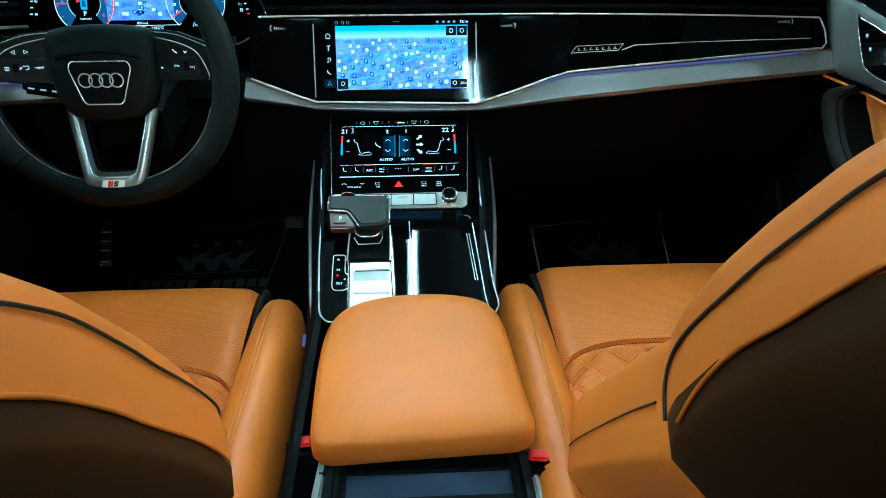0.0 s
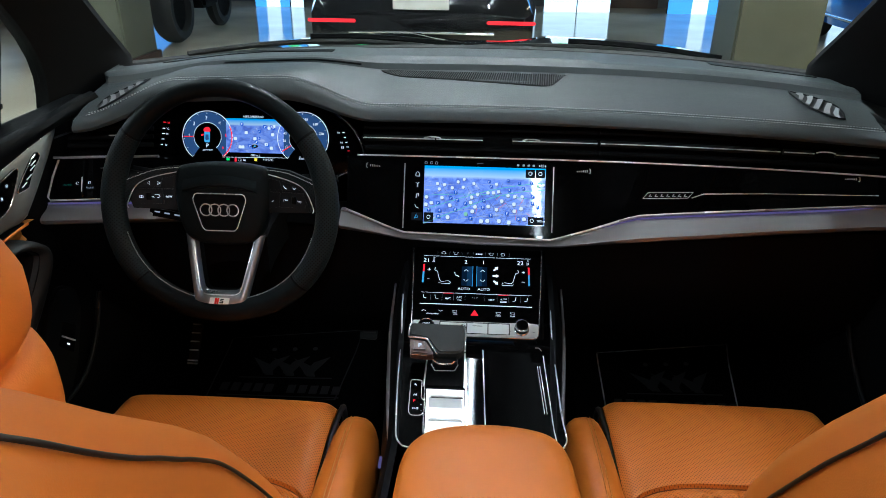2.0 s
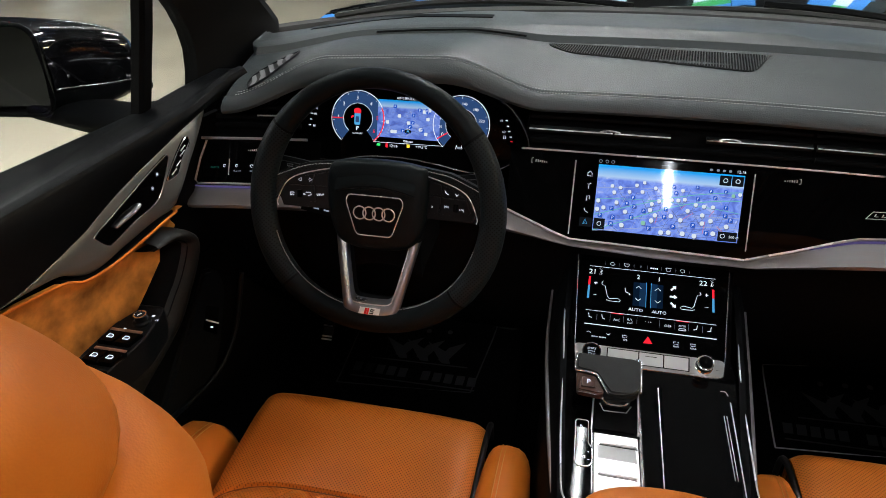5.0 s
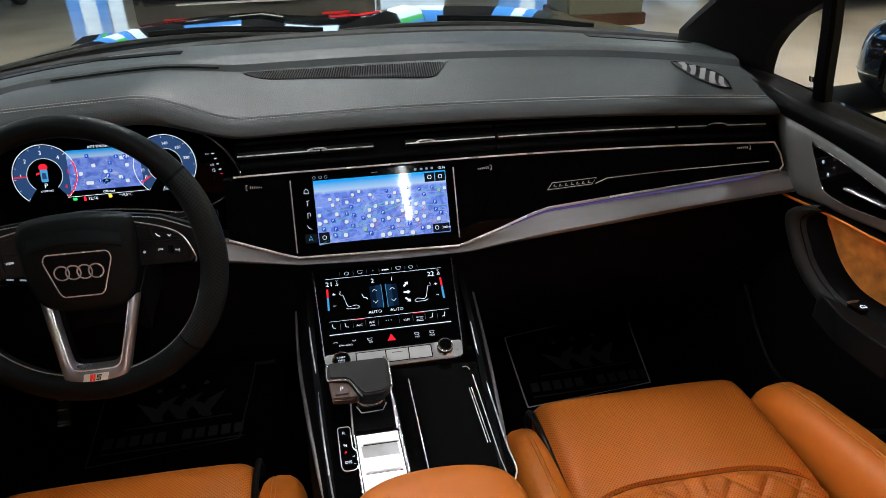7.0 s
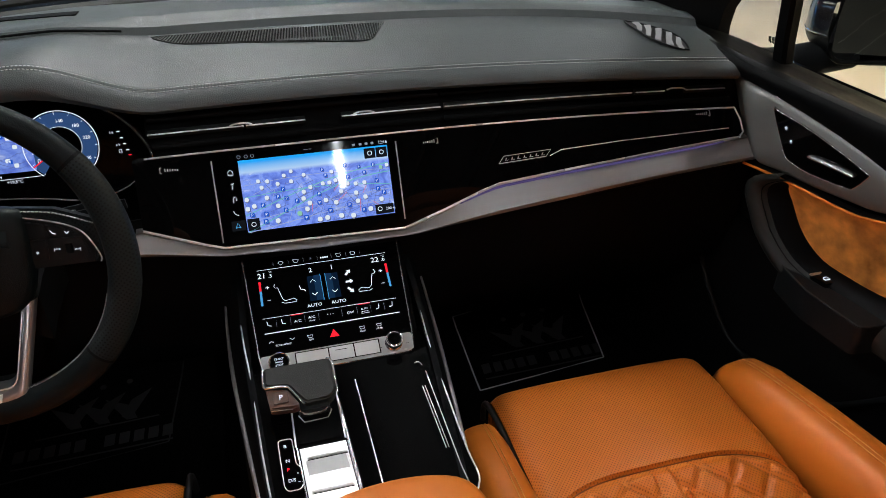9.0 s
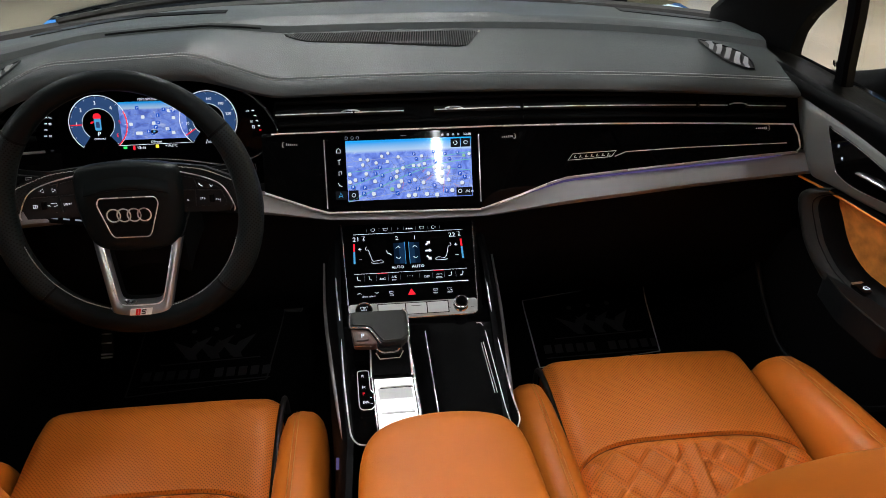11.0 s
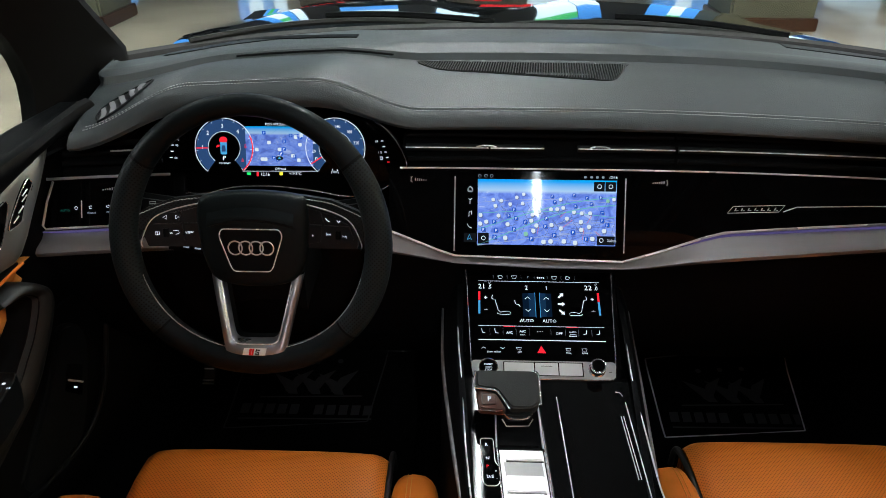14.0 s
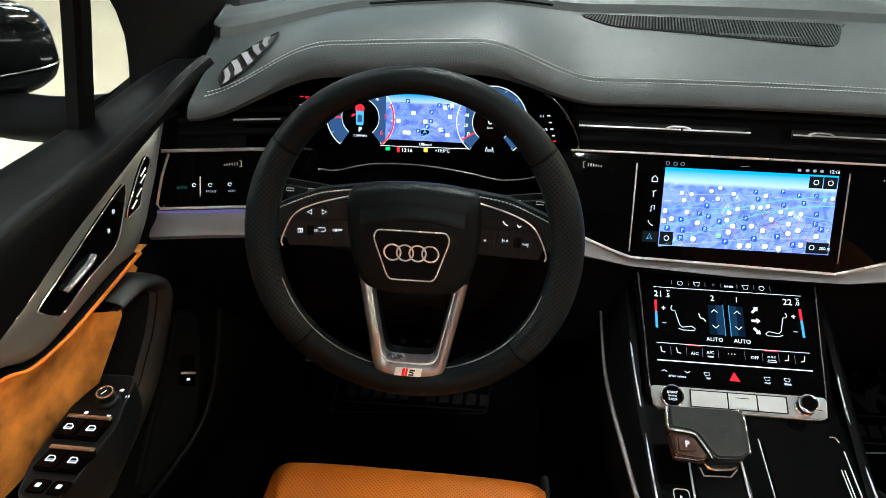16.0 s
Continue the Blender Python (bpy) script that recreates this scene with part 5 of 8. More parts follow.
# storage lid and the thin lines beside it
prism("storage_lid", rounded([(0.020, -0.212), (0.088, -0.212), (0.082, -0.045), (0.017, -0.045)], 0.006, 3), on_deck, 0.0, 0.0016, gloss_black, console, 0.0006, "sliding piano black lid")
sweep("lid_line", [on_deck(0.0135, -0.045, 0.0012), on_deck(0.0185, -0.215, 0.0012)], 0.0008, bright_trim, console, n=6)
for dx in (0.0, 0.0032):
    sweep("lid_line", [on_deck(0.0910 + dx, -0.074, 0.0012), on_deck(0.0955 + dx, -0.164, 0.0012)], 0.0006, bright_trim, console, n=6)
sweep("lid_line", [on_deck(0.1005, -0.052, 0.0012), on_deck(0.1055, -0.190, 0.0012), on_deck(0.1080, -0.214, 0.0012)], 0.0008, bright_trim, console, n=6)
sweep("lid_hook", smooth_line([on_deck(0.090, -0.036, 0.0015), on_deck(0.0955, -0.036, 0.0015), on_deck(0.0985, -0.042, 0.0015)], 3), 0.0007, bright_trim, console, n=6)
# gear gate plate and position display
prism("gate_plate", [(-0.0585, -0.226), (-0.0065, -0.226), (-0.0115, -0.128), (-0.063, -0.128)], on_deck, 0.0, 0.0028, bar_silver, console, 0.001, "bright aluminium gate plate")
# Darker band puts the step's shading into the metal colour.
prism("gate_hollow", [(-0.0565, -0.164), (-0.0125, -0.164), (-0.0145, -0.146), (-0.0585, -0.146)], on_deck, 0.0028, 0.0034, gate_metal, console, 0.0, "darker metal band for the hollow's shading")
for y0, y1, d in ((-0.1445, -0.132, 0.0058), (-0.186, -0.165, 0.0058), (-0.214, -0.188, 0.0055)):
    prism("gate_key", rounded([(-0.0558, y0), (-0.0120, y0), (-0.0135, y1), (-0.0570, y1)], 0.002, 2), on_deck, 0.0025, d, bar_silver, console, 0.0010, "satin silver key")
    sweep("key_joint", [on_deck(-0.0560, y0 - 0.0008, 0.0032), on_deck(-0.0120, y0 - 0.0008, 0.0032)], 0.0006, dark_plastic, console, n=5)
sweep("gate_rail", [on_deck(-0.0115, -0.070, 0.003), on_deck(-0.0035, -0.226, 0.003)], 0.0020, chrome, console, n=6)
sweep("gate_rail", [on_deck(-0.0655, -0.125, 0.002), on_deck(-0.0605, -0.226, 0.002)], 0.0008, chrome, console, n=6)
gear_ring = [(-0.0855, -0.111), (-0.070, -0.111), (-0.0685, -0.145), (-0.0635, -0.150), (-0.0630, -0.170), (-0.067, -0.176), (-0.080, -0.176), (-0.0835, -0.170)]
sweep("gear_ring", [on_deck(a, b, 0.001) for a, b in rounded(gear_ring, 0.004, 3)], 0.0006, silver_print, console, True, 5, "thin silver outline")
GD = facing((0, 0, 0.836), (1, 0, 0), (0, 0.990, 0.139))
for txt, x, y, m, size in (("R", -0.0782, -0.122, ui_white, 0.0060), ("N", -0.0772, -0.141, ui_white, 0.0060), ("P", -0.0775, -0.152, ui_red, 0.0060), ("D/S", -0.0748, -0.1655, ui_white, 0.0056), ("+", -0.0680, -0.158, ui_white, 0.0050), ("–", -0.0672, -0.168, ui_white, 0.0050)):
    words(txt, GD, x, y * 1.01, size, m, console, "gear_letter", "CENTER", 0.0012)

# ---- gear selector ----
selector = thing("gear_selector", "black leather gear selector with chrome edge on the console", "gear lever", (-0.04, -0.07, 0.83))
prism("base_well", rounded([(-0.066, -0.128), (-0.012, -0.128), (-0.015, -0.050), (-0.066, -0.050)], 0.006, 3), on_deck, 0.0005, 0.006, dark_plastic, selector, 0.003, "matt black well round the stem")
for x0, x1 in ((-0.0665, -0.0660), (-0.0115, -0.0125)):
    sweep("well_edge", [on_deck(x0, -0.128, 0.006), on_deck(x1, -0.060, 0.006)], 0.0011, bright_trim, selector, n=6, label="thin chrome edge")
SEL = facing((-0.0525, -0.0790, 0.860), (1, 0.05, -0.02), (0, 0.96, 0.28)) @ Matrix.Translation((0, 0.009, 0)) @ Matrix.Diagonal((0.97, 0.74, 1, 1))
shell("stem", [[SEL @ Vector((0.014 + w * a, -0.016 - 0.3 * (0.02 + d), d)) for a, d in ((-1, d0), (1, d0))] + [SEL @ Vector((0.014 + w * a, -0.040 - 0.25 * (0.02 + d), d)) for a, d in ((1, d0), (-1, d0))] for w, d0 in ((0.020, -0.040), (0.019, -0.030), (0.017, -0.018), (0.016, -0.004))], soft_black, selector, None, "black stem", True)
sweep("stem_clip", [SEL @ Vector(p) for p in ((-0.004, -0.040, -0.006), (0.001, -0.0435, -0.0115), (0.007, -0.0445, -0.013), (0.019, -0.0445, -0.013), (0.025, -0.0435, -0.0115), (0.030, -0.040, -0.006))], 0.0017, chrome, selector, n=6, label="small chrome clip")
sweep("stem_ring", [SEL @ Vector(p) for p in ((-0.006, -0.041, -0.017), (0.000, -0.048, -0.025), (0.028, -0.048, -0.025), (0.033, -0.041, -0.017))], 0.0008, silver_paint, selector, n=6)
grip_line = [(-0.040, 0.036), (0.034, 0.034), (0.040, 0.028), (0.0405, -0.026), (0.032, -0.038), (0.004, -0.039), (-0.006, -0.020), (-0.014, -0.003), (-0.040, 0.002)]
prism("grip", rounded(grip_line, 0.006, 3), laid(SEL), -0.010, 0.006, grip_leather, selector, 0.005, "black leather grip", 3)
sweep("chrome_edge", smooth_line([SEL @ Vector(p) for p in ((-0.0405, 0.036, 0.002), (-0.0415, 0.020, 0.003), (-0.0410, 0.003, 0.003), (-0.034, -0.0005, 0.0045), (-0.0165, -0.0035, 0.0045), (-0.0105, -0.0115, 0.0045), (0.0020, -0.0375, 0.002))], 3), 0.0014, chrome, selector, n=8, label="polished chrome edge")
sweep("chrome_edge", smooth_line([SEL @ Vector(p) for p in ((0.0345, 0.0350, 0.003), (0.0405, 0.029, 0.002), (0.0412, 0.000, 0.001), (0.0415, -0.027, 0.0005))], 3), 0.0017, chrome, selector, n=8, label="polished chrome edge")
prism("park_block", rounded([(-0.0395, 0.000), (-0.015, -0.006), (-0.003, -0.035), (-0.007, -0.040), (-0.036, -0.036)], 0.004, 3), laid(SEL), -0.010, 0.002, wood_brown, selector, 0.003, "dark brown lacquered side")
sweep("park_edge", [SEL @ Vector(p) for p in ((-0.036, -0.0365, -0.001), (-0.012, -0.0395, -0.001))], 0.0008, chrome, selector, n=6)
PK = facing(SEL @ Vector((-0.0235, -0.0195, 0.002)), (1, 0.05, -0.02), (0, 0.96, 0.28))
slab("park_button", PK, -0.0085, -0.0078, 0.0085, 0.0078, wood_brown, selector, 0.0015, 0.002, 0.0, "square brown park button")
stroke("park_outline", PK, [(-0.008, -0.0072), (0.008, -0.0072), (0.008, 0.0072), (-0.008, 0.0072)], 0.0007, piping_black, selector, 0.0016, True)
words("P", PK, 0, -0.0036, 0.0095, ui_white, selector, "park_letter", "CENTER", 0.0022)

# ---- centre armrest ----
armrest = console
lid_line = [(0.018, -0.4215), (0.085, -0.4185), (0.121, -0.416), (0.1335, -0.404), (0.1325, -0.380), (0.129, -0.340), (0.1255, -0.290), (0.121, -0.248), (0.112, -0.220), (0.096, -0.203), (0.064, -0.193), (0.026, -0.190), (-0.012, -0.193), (-0.044, -0.202), (-0.066, -0.217), (-0.079, -0.240), (-0.085, -0.270), (-0.087, -0.315), (-0.0865, -0.360), (-0.0845, -0.402), (-0.080, -0.419), (-0.066, -0.4255), (-0.03, -0.424)]
ring = [tuple(p)[:2] for p in smooth_line([(a, b, 0) for a, b in lid_line], 3, True)]
cx, cy = 0.022, -0.32
rows = []
for inset, z in ((0.010, 0.784), (0.003, 0.786), (0.0, 0.793), (0.0, 0.806), (0.0012, 0.8125), (0.0045, 0.8170), (0.010, 0.8195), (0.025, 0.8212), (0.045, 0.8222), (0.065, 0.8228)):
    rows.append([(cx + (a - cx) * (1 - inset / 0.11), cy + (b - cy) * (1 - inset / 0.125), z) for a, b in ring])
shell("armrest_lid", rows, leather, armrest, None, "padded cognac leather armrest lid", True)
block("armrest_bin", (0.20, 0.30, 0.10), pose(0.02, -0.345, 0.715), soft_black, armrest, 0.01, "black bin under the lid")
block("rear_panel", (0.172, 0.16, 0.012), pose(0.030, -0.495, 0.752, 8, 0, 0), bin_blue, armrest, 0.005, "dark slate rear panel")
block("hinge_bar", (0.21, 0.03, 0.03), pose(0.026, -0.405, 0.755), dark_plastic, armrest, 0.006, "black hinge bar")
for s in (-1, 1):
    block("hinge_side", (0.014, 0.20, 0.05), pose(0.028 + s * 0.096, -0.48, 0.745, 8, 0, s * 3), soft_black, armrest, 0.005)
    block("silver_edge", (0.010, 0.17, 0.014), pose(0.028 + s * 0.112, -0.475, 0.748, 8, 0, s * 6), silver_paint, armrest, 0.003, "satin silver edge")


# ---- seats ----


# Seat back leather in dark brown: its shade is put into the colour.
back_shade = material("shaded_back_leather", (0.034, 0.014, 0.004), 0.55, grain=0.15, grain_scale=900, spec=0.1)


def seat(s, cx, dy, grow, fwd, lean, pipe1, pipe2):
    """A front seat; s: the side on which its door lies."""
    st = thing("car_seat", "cognac leather front seat with quilted middle and dark grooves", "car seat", (cx, -0.3, 0.4), "front seats")
    hw = 0.163

    def seam_front(x):
        return -0.186 + dy - 0.042 * abs((x - cx) / hw) ** 4

    def edge(x):
        u = abs((x - cx) / hw)
        return -0.010 * max(0, (u - 0.88) / 0.12) ** 2

    profile = [(-0.030, 0.56), (-0.020, 0.62), (-0.014, 0.668), (-0.010, 0.695), (-0.010, 0.712), (-0.014, 0.7215), (-0.023, 0.7275), (-0.04, 0.730), (-0.07, 0.732), (-0.11, 0.7305)]
    rows = []
    for x in spread(cx - hw, cx + hw, 37):
        e = seam_front(x)
        rows.append([(x, y + dy - 0.006 * abs((x - cx) / hw) ** 4 + (-0.012 if s < 0 else 0.008) * ease((y + 0.11) / 0.09), z + edge(x) + (0.007 if s < 0 and z > 0.70 else 0)) for y, z in profile] + [(x, mixed(-0.11 + dy, e, 0.5), 0.7300 + (0.003 if s < 0 else 0) + edge(x)), (x, mixed(-0.11 + dy, e, 0.8), 0.7285 + edge(x)), (x, e + 0.004, 0.726 + edge(x)), (x, e, 0.719 + edge(x))])
    shell("thigh_pad", rows, leather_holes, st, None, "perforated cognac leather thigh pad")
    rows = []
    pitch = 0.052
    for x in spread(cx - hw, cx + hw, 90):
        e = seam_front(x)
        row = []
        for t in spread(0, 1, 90):
            y = mixed(e, -0.48, t)
            a, b = (x - cx + (y + 0.2) * 0.9) / pitch, (x - cx - (y + 0.2) * 0.9) / pitch
            da, db = abs(a - round(a)), abs(b - round(b))
            puff = min(1, min(da, db) / 0.22)
            channel = abs(x - cx) / 0.014
            q = 0.0085 * (1 - (1 - puff) ** 2)
            if channel < 1:
                q = 0.0075 * (1 - channel ** 4)
            edge_fade = min(1, (e - y) / 0.012)
            row.append((x, y, 0.7205 - 0.035 * min(1, (e - y) / 0.22) + q * edge_fade + edge(x)))
        rows.append(row)
    shell("quilted_insert", rows, leather_holes, st, None, "diamond quilted perforated cognac leather", angle=80)
    # Brown line puts the dark of the fold's crease into colour.
    sweep("insert_seam", [(x, seam_front(x) + 0.0005, 0.7205 + edge(x)) for x in spread(cx - hw, cx + hw, 30)], 0.0010, crease_brown, st, n=6)
    for side in (-1, 1):
        inner = side * s < 0
        w = 0.032 if inner else 0.043
        gap = 0.006
        x0 = cx + side * (hw + gap + w)
        rows = []
        stations = [(-0.052, 0.55, 0.690), (-0.058, 0.85, 0.722), (-0.075, 1.0, 0.742), (-0.11, 1.08, 0.753), (-0.20, 1.12, 0.764), (-0.32, 1.12, 0.772), (-0.44, 1.1, 0.778), (-0.52, 1.05, 0.775)]
        for y, k, zt in stations:
            y += (0 if inner else 0.020 if s > 0 else -0.045) + dy
            x = x0 + side * (0.0 if inner else 0.10 * min(0.28, (-0.06 - y)) if y < -0.06 else 0)
            ring = []
            for q in range(20):
                a = 2 * math.pi * q / 20
                ca, sa = math.cos(a), math.sin(a)
                ring.append((x + w * k * math.copysign(abs(ca) ** 0.75, ca), y, zt - 0.075 + (0.075 if sa > 0 else 0.10) * math.copysign(abs(sa) ** 0.7, sa)))
            rows.append(ring)
        bol = shell("side_bolster", rows, leather, st, None, "smooth cognac leather side bolster", True, 60)
        for off in (-0.3, -0.14):
            sweep("bolster_seam", smooth_line([(x0 + side * (w * (off + 0.05) + (0 if inner else 0.10 * max(0, min(0.28, -0.06 - y)))), y + (0 if inner else 0.020 if s > 0 else -0.045) + dy, zt + 0.0002) for y, k, zt in stations[2:]], 3), 0.0006, thread, bol, n=5)
    # backrest with forward wings and an upper cushion
    WZ = [0.70, 0.773, 0.88, 0.99, 1.05, 1.10, 1.155, 1.20, 1.25]
    WY = [-0.26, -0.305, -0.385, -0.47, -0.525, -0.560, -0.600, -0.640, -0.690]
    HEIGHTS = ((0.71, 0.19, 0.8), (0.76, 0.202, 1.0), (0.84, 0.206, 1.0), (0.92, 0.208, 1.0), (1.00, 0.210, 1.0), (1.06, 0.210, 1.0), (1.12, 0.207, 1.0), (1.17, 0.200, 0.97), (1.205, 0.188, 0.90), (1.23, 0.170, 0.78), (1.246, 0.145, 0.6), (1.254, 0.11, 0.4))
    IN_Z, IN_K = [0.85, 0.90], [1.08, 1.21]
    if s < 0:
        # this back flares towards the console, its upper wing proud of the lower one
        WZ = [0.70, 0.80, 0.85, 0.862, 0.878, 0.90, 0.938, 0.984, 1.029, 1.064, 1.093, 1.117, 1.152, 1.205, 1.254, 1.30]
        WY = [-0.31, -0.395, -0.440, -0.446, -0.431, -0.439, -0.459, -0.487, -0.518, -0.544, -0.566, -0.585, -0.618, -0.674, -0.722, -0.77]
        HEIGHTS = ((0.71, 0.19, 0.8), (0.76, 0.202, 1.0), (0.84, 0.206, 1.0), (0.856, 0.207, 1.0), (0.863, 0.206, 1.0), (0.870, 0.208, 1.0), (0.880, 0.210, 1.0), (0.90, 0.210, 1.0), (0.94, 0.210, 1.0), (1.00, 0.210, 1.0), (1.06, 0.210, 1.0), (1.12, 0.210, 1.0), (1.17, 0.210, 1.0), (1.21, 0.210, 0.97), (1.245, 0.209, 0.92), (1.265, 0.198, 0.80), (1.280, 0.168, 0.6), (1.288, 0.12, 0.4))
    if s > 0:
        IN_Z, IN_K = [0.85, 0.90], [1.0, 1.0]
        # this back stands steeper, and its upper wing sits proud of the lower one
        WZ = [0.70, 0.773, 0.88, 0.99, 1.018, 1.036, 1.05, 1.10, 1.155, 1.20, 1.25, 1.32]
        WY = [-0.28, -0.327, -0.409, -0.494, -0.517, -0.521, -0.526, -0.553, -0.590, -0.624, -0.667, -0.735]
        HEIGHTS = ((0.71, 0.19, 0.8), (0.76, 0.202, 1.0), (0.84, 0.206, 1.0), (0.92, 0.208, 1.0), (0.98, 0.210, 1.0), (1.012, 0.210, 1.0), (1.020, 0.208, 1.0), (1.028, 0.210, 1.0), (1.045, 0.211, 1.0), (1.06, 0.211, 1.0), (1.12, 0.211, 1.0), (1.17, 0.210, 1.0), (1.21, 0.209, 1.0), (1.25, 0.204, 0.97), (1.28, 0.192, 0.90), (1.30, 0.172, 0.78), (1.312, 0.145, 0.6), (1.318, 0.11, 0.4))
    rows, backs, SPLIT = [], [], 0.970
    zs = sorted(set([h[0] for h in HEIGHTS] + [q for q in WZ if 0.71 < q < HEIGHTS[-1][0]] + spread(0.73, HEIGHTS[-1][0] - 0.06, 30)))
    for z, W, k in [(q, float(np.interp(q, [h[0] for h in HEIGHTS], [h[1] for h in HEIGHTS])), float(np.interp(q, [h[0] for h in HEIGHTS], [h[2] for h in HEIGHTS]))) for q in zs]:
        yw = float(np.interp(z, WZ, WY)) + lean
        mid = yw - 0.11
        ring, rear = [], []
        span = lambda u: cx + u * W * (float(np.interp(z, IN_Z, IN_K)) if u * s < 0 else 1.0)
        wing = lambda a: -0.055 * (1 - ease((a - 0.35) / 0.38)) - 0.105 * max(0, (a - 0.80) / 0.20) ** 1.8
        for u in spread(-SPLIT, SPLIT, 41):
            ring.append(Vector((span(u), mid + 0.11 + wing(abs(u)), z)))
        for u in (SPLIT, 0.98, 0.99, 1.0):
            rear.append(Vector((span(u), mid + 0.11 + wing(u), z)))
        for u in spread(1, -1, 25)[1:-1]:
            rear.append(Vector((span(u), mid - 0.10 * k * (1 - abs(u) ** 6), z)))
        for u in (-1.0, -0.99, -0.98, -SPLIT):
            rear.append(Vector((span(u), mid + 0.11 + wing(abs(u)), z)))
        rows.append(ring)
        backs.append(rear)
    shell("backrest", rows, leather, st, None, "cognac leather backrest with raised wings", False, 70)
    low = 1 + sum(r[0].z < (1.02 if s > 0 else 0.862) for r in backs)
    shell("lower_back", backs[:low], leather, st, None, "cognac leather lower side of the backrest", False, 70)
    shell("back_shell", backs[low - 1:], back_shade, st, None, "seat back leather with its shade painted in", False, 70)
    for side in (-1, 1):
        # piping and lower_seam are black lines that colour in the leather's dark grooves.
        for nm, r, marks in (("piping", 0.0012, pipe1), ("back_piping", 0.0014, pipe2), ("lower_seam", 0.0008 if s > 0 else 0.0004, ((0.78, 0.072), (0.829, 0.067), (0.956, 0.062), (1.012, 0.061)) if s > 0 else ((0.73, 0.016), (0.778, 0.014), (0.815, 0.012), (0.85, 0.012)))):
            line = []
            for z, back in marks:
                W = float(np.interp(z, [h[0] for h in HEIGHTS], [h[1] for h in HEIGHTS])) * (float(np.interp(z, IN_Z, IN_K)) if side * s < 0 else 1.0)
                a = 0.8 + 0.2 * (back / 0.105) ** (1 / 1.8)
                line.append((cx + side * W * (a + 0.004), float(np.interp(z, WZ, WY)) + lean - back + 0.0016, z))
            welt = nm == "back_piping"
            sweep(nm, smooth_line(line, 5), r, leather if welt else piping_black, st, n=8, label="cognac leather welt" if welt else "black piping")
        # Black strip stands for the shade in the gap beside the pad.
        if side * s < 0:
            sweep("pad_end", smooth_line([(cx + side * (hw + 0.002), q + dy, w) for q, w in ((0.010, 0.66), (0.006, 0.69), (-0.012, 0.705), (-0.07, 0.714), (-0.15, 0.710), (-0.215, 0.700))], 4), 0.0045, piping_black, st, n=8, label="black strip for the dark gap")
    rows = []
    CZ = [0.96, 1.04, 1.12, 1.18, 1.24, 1.285, 1.325, 1.352, 1.368]
    CW = [0.132, 0.140, 0.147, 0.152, 0.154, 0.150, 0.140, 0.118, 0.08]
    CY = [-0.525, -0.541, -0.549, -0.554, -0.562, -0.578, -0.602, -0.630, -0.66]
    CK = [1, 1, 1, 1, 1, 0.97, 0.86, 0.68, 0.4]
    for z in spread(0.96, 1.368, 90):
        groove = sum(0.012 * math.exp(-((z - q) / 0.007) ** 2) for q in (1.125, 1.205, 1.280))
        puff = 0.007 * abs(math.sin((z - 1.205) / 0.0775 * math.pi))
        W = float(np.interp(z, CZ, CW)) * grow
        mid = float(np.interp(z, CZ, CY)) - 0.075 + fwd
        dep = 0.075 * float(np.interp(z, CZ, CK))
        ring = []
        for n_ in range(44):
            q = 2 * math.pi * n_ / 44
            c, v = math.cos(q), math.sin(q)
            g = groove - puff
            ring.append(Vector((cx + (W - g * 0.5) * math.copysign(abs(c) ** 0.62, c), mid + (dep - g) * math.copysign(abs(v) ** 0.62, v), z - 0.012 * abs(c) ** 3)))
        rows.append(ring)
    shell("upper_cushion", rows, leather, st, None, "padded cognac leather upper cushion", True, 70)
    block("seat_base", (0.42, 0.50, 0.16), pose(cx, -0.28 + dy, 0.60), soft_black, st, 0.03, "black seat base cover")
    for x in (-0.17, 0.17):
        block("seat_rail", (0.04, 0.60, 0.08), pose(cx + x, -0.28, 0.46), dark_plastic, st, 0.008, "black floor rail")
    return st


seat(1, 0.366, 0.0, 0.76, -0.03, 0.0, ((1.020, 0.078), (1.030, 0.062), (1.042, 0.050), (1.059, 0.043), (1.083, 0.041), (1.125, 0.041), (1.158, 0.039), (1.186, 0.037), (1.209, 0.034), (1.228, 0.032), (1.258, 0.033)),
     ((1.05, 0.098), (1.08, 0.088), (1.118, 0.082), (1.158, 0.082), (1.183, 0.079), (1.205, 0.077), (1.223, 0.076), (1.254, 0.075)))
seat(-1, -0.368, -0.022, 0.925, -0.013, 0.003, ((0.862, 0.066), (0.869, 0.046), (0.882, 0.030), (0.908, 0.025), (0.943, 0.025), (0.994, 0.030), (1.035, 0.032), (1.069, 0.029), (1.119, 0.027), (1.15, 0.028), (1.165, 0.029), (1.18, 0.029), (1.195, 0.030), (1.21, 0.030), (1.225, 0.030), (1.245, 0.029), (1.256, 0.028)),
     ((0.866, 0.095), (0.874, 0.083), (0.89, 0.078), (0.926, 0.078), (0.979, 0.080), (1.021, 0.082), (1.055, 0.082), (1.084, 0.080), (1.129, 0.079), (1.165, 0.079), (1.18, 0.079), (1.195, 0.079), (1.21, 0.079), (1.225, 0.079), (1.245, 0.079)))


def buckle(x, y, turn):
    b = thing("belt_buckle", "black seat belt buckle with a red button", "belt buckle", (x, y, 0.66), "belt buckles")
    block("stalk", (0.026, 0.022, 0.10), pose(x, y, 0.70, -10, 0, turn), dark_plastic, b, 0.006)
    block("head", (0.032, 0.028, 0.05), pose(x, y + 0.008, 0.747, -10, 0, turn), dark_plastic, b, 0.005)
    block("red_button", (0.020, 0.016, 0.008), pose(x, y + 0.012, 0.771, -10, 0, turn), belt_red, b, 0.002, "red release button")


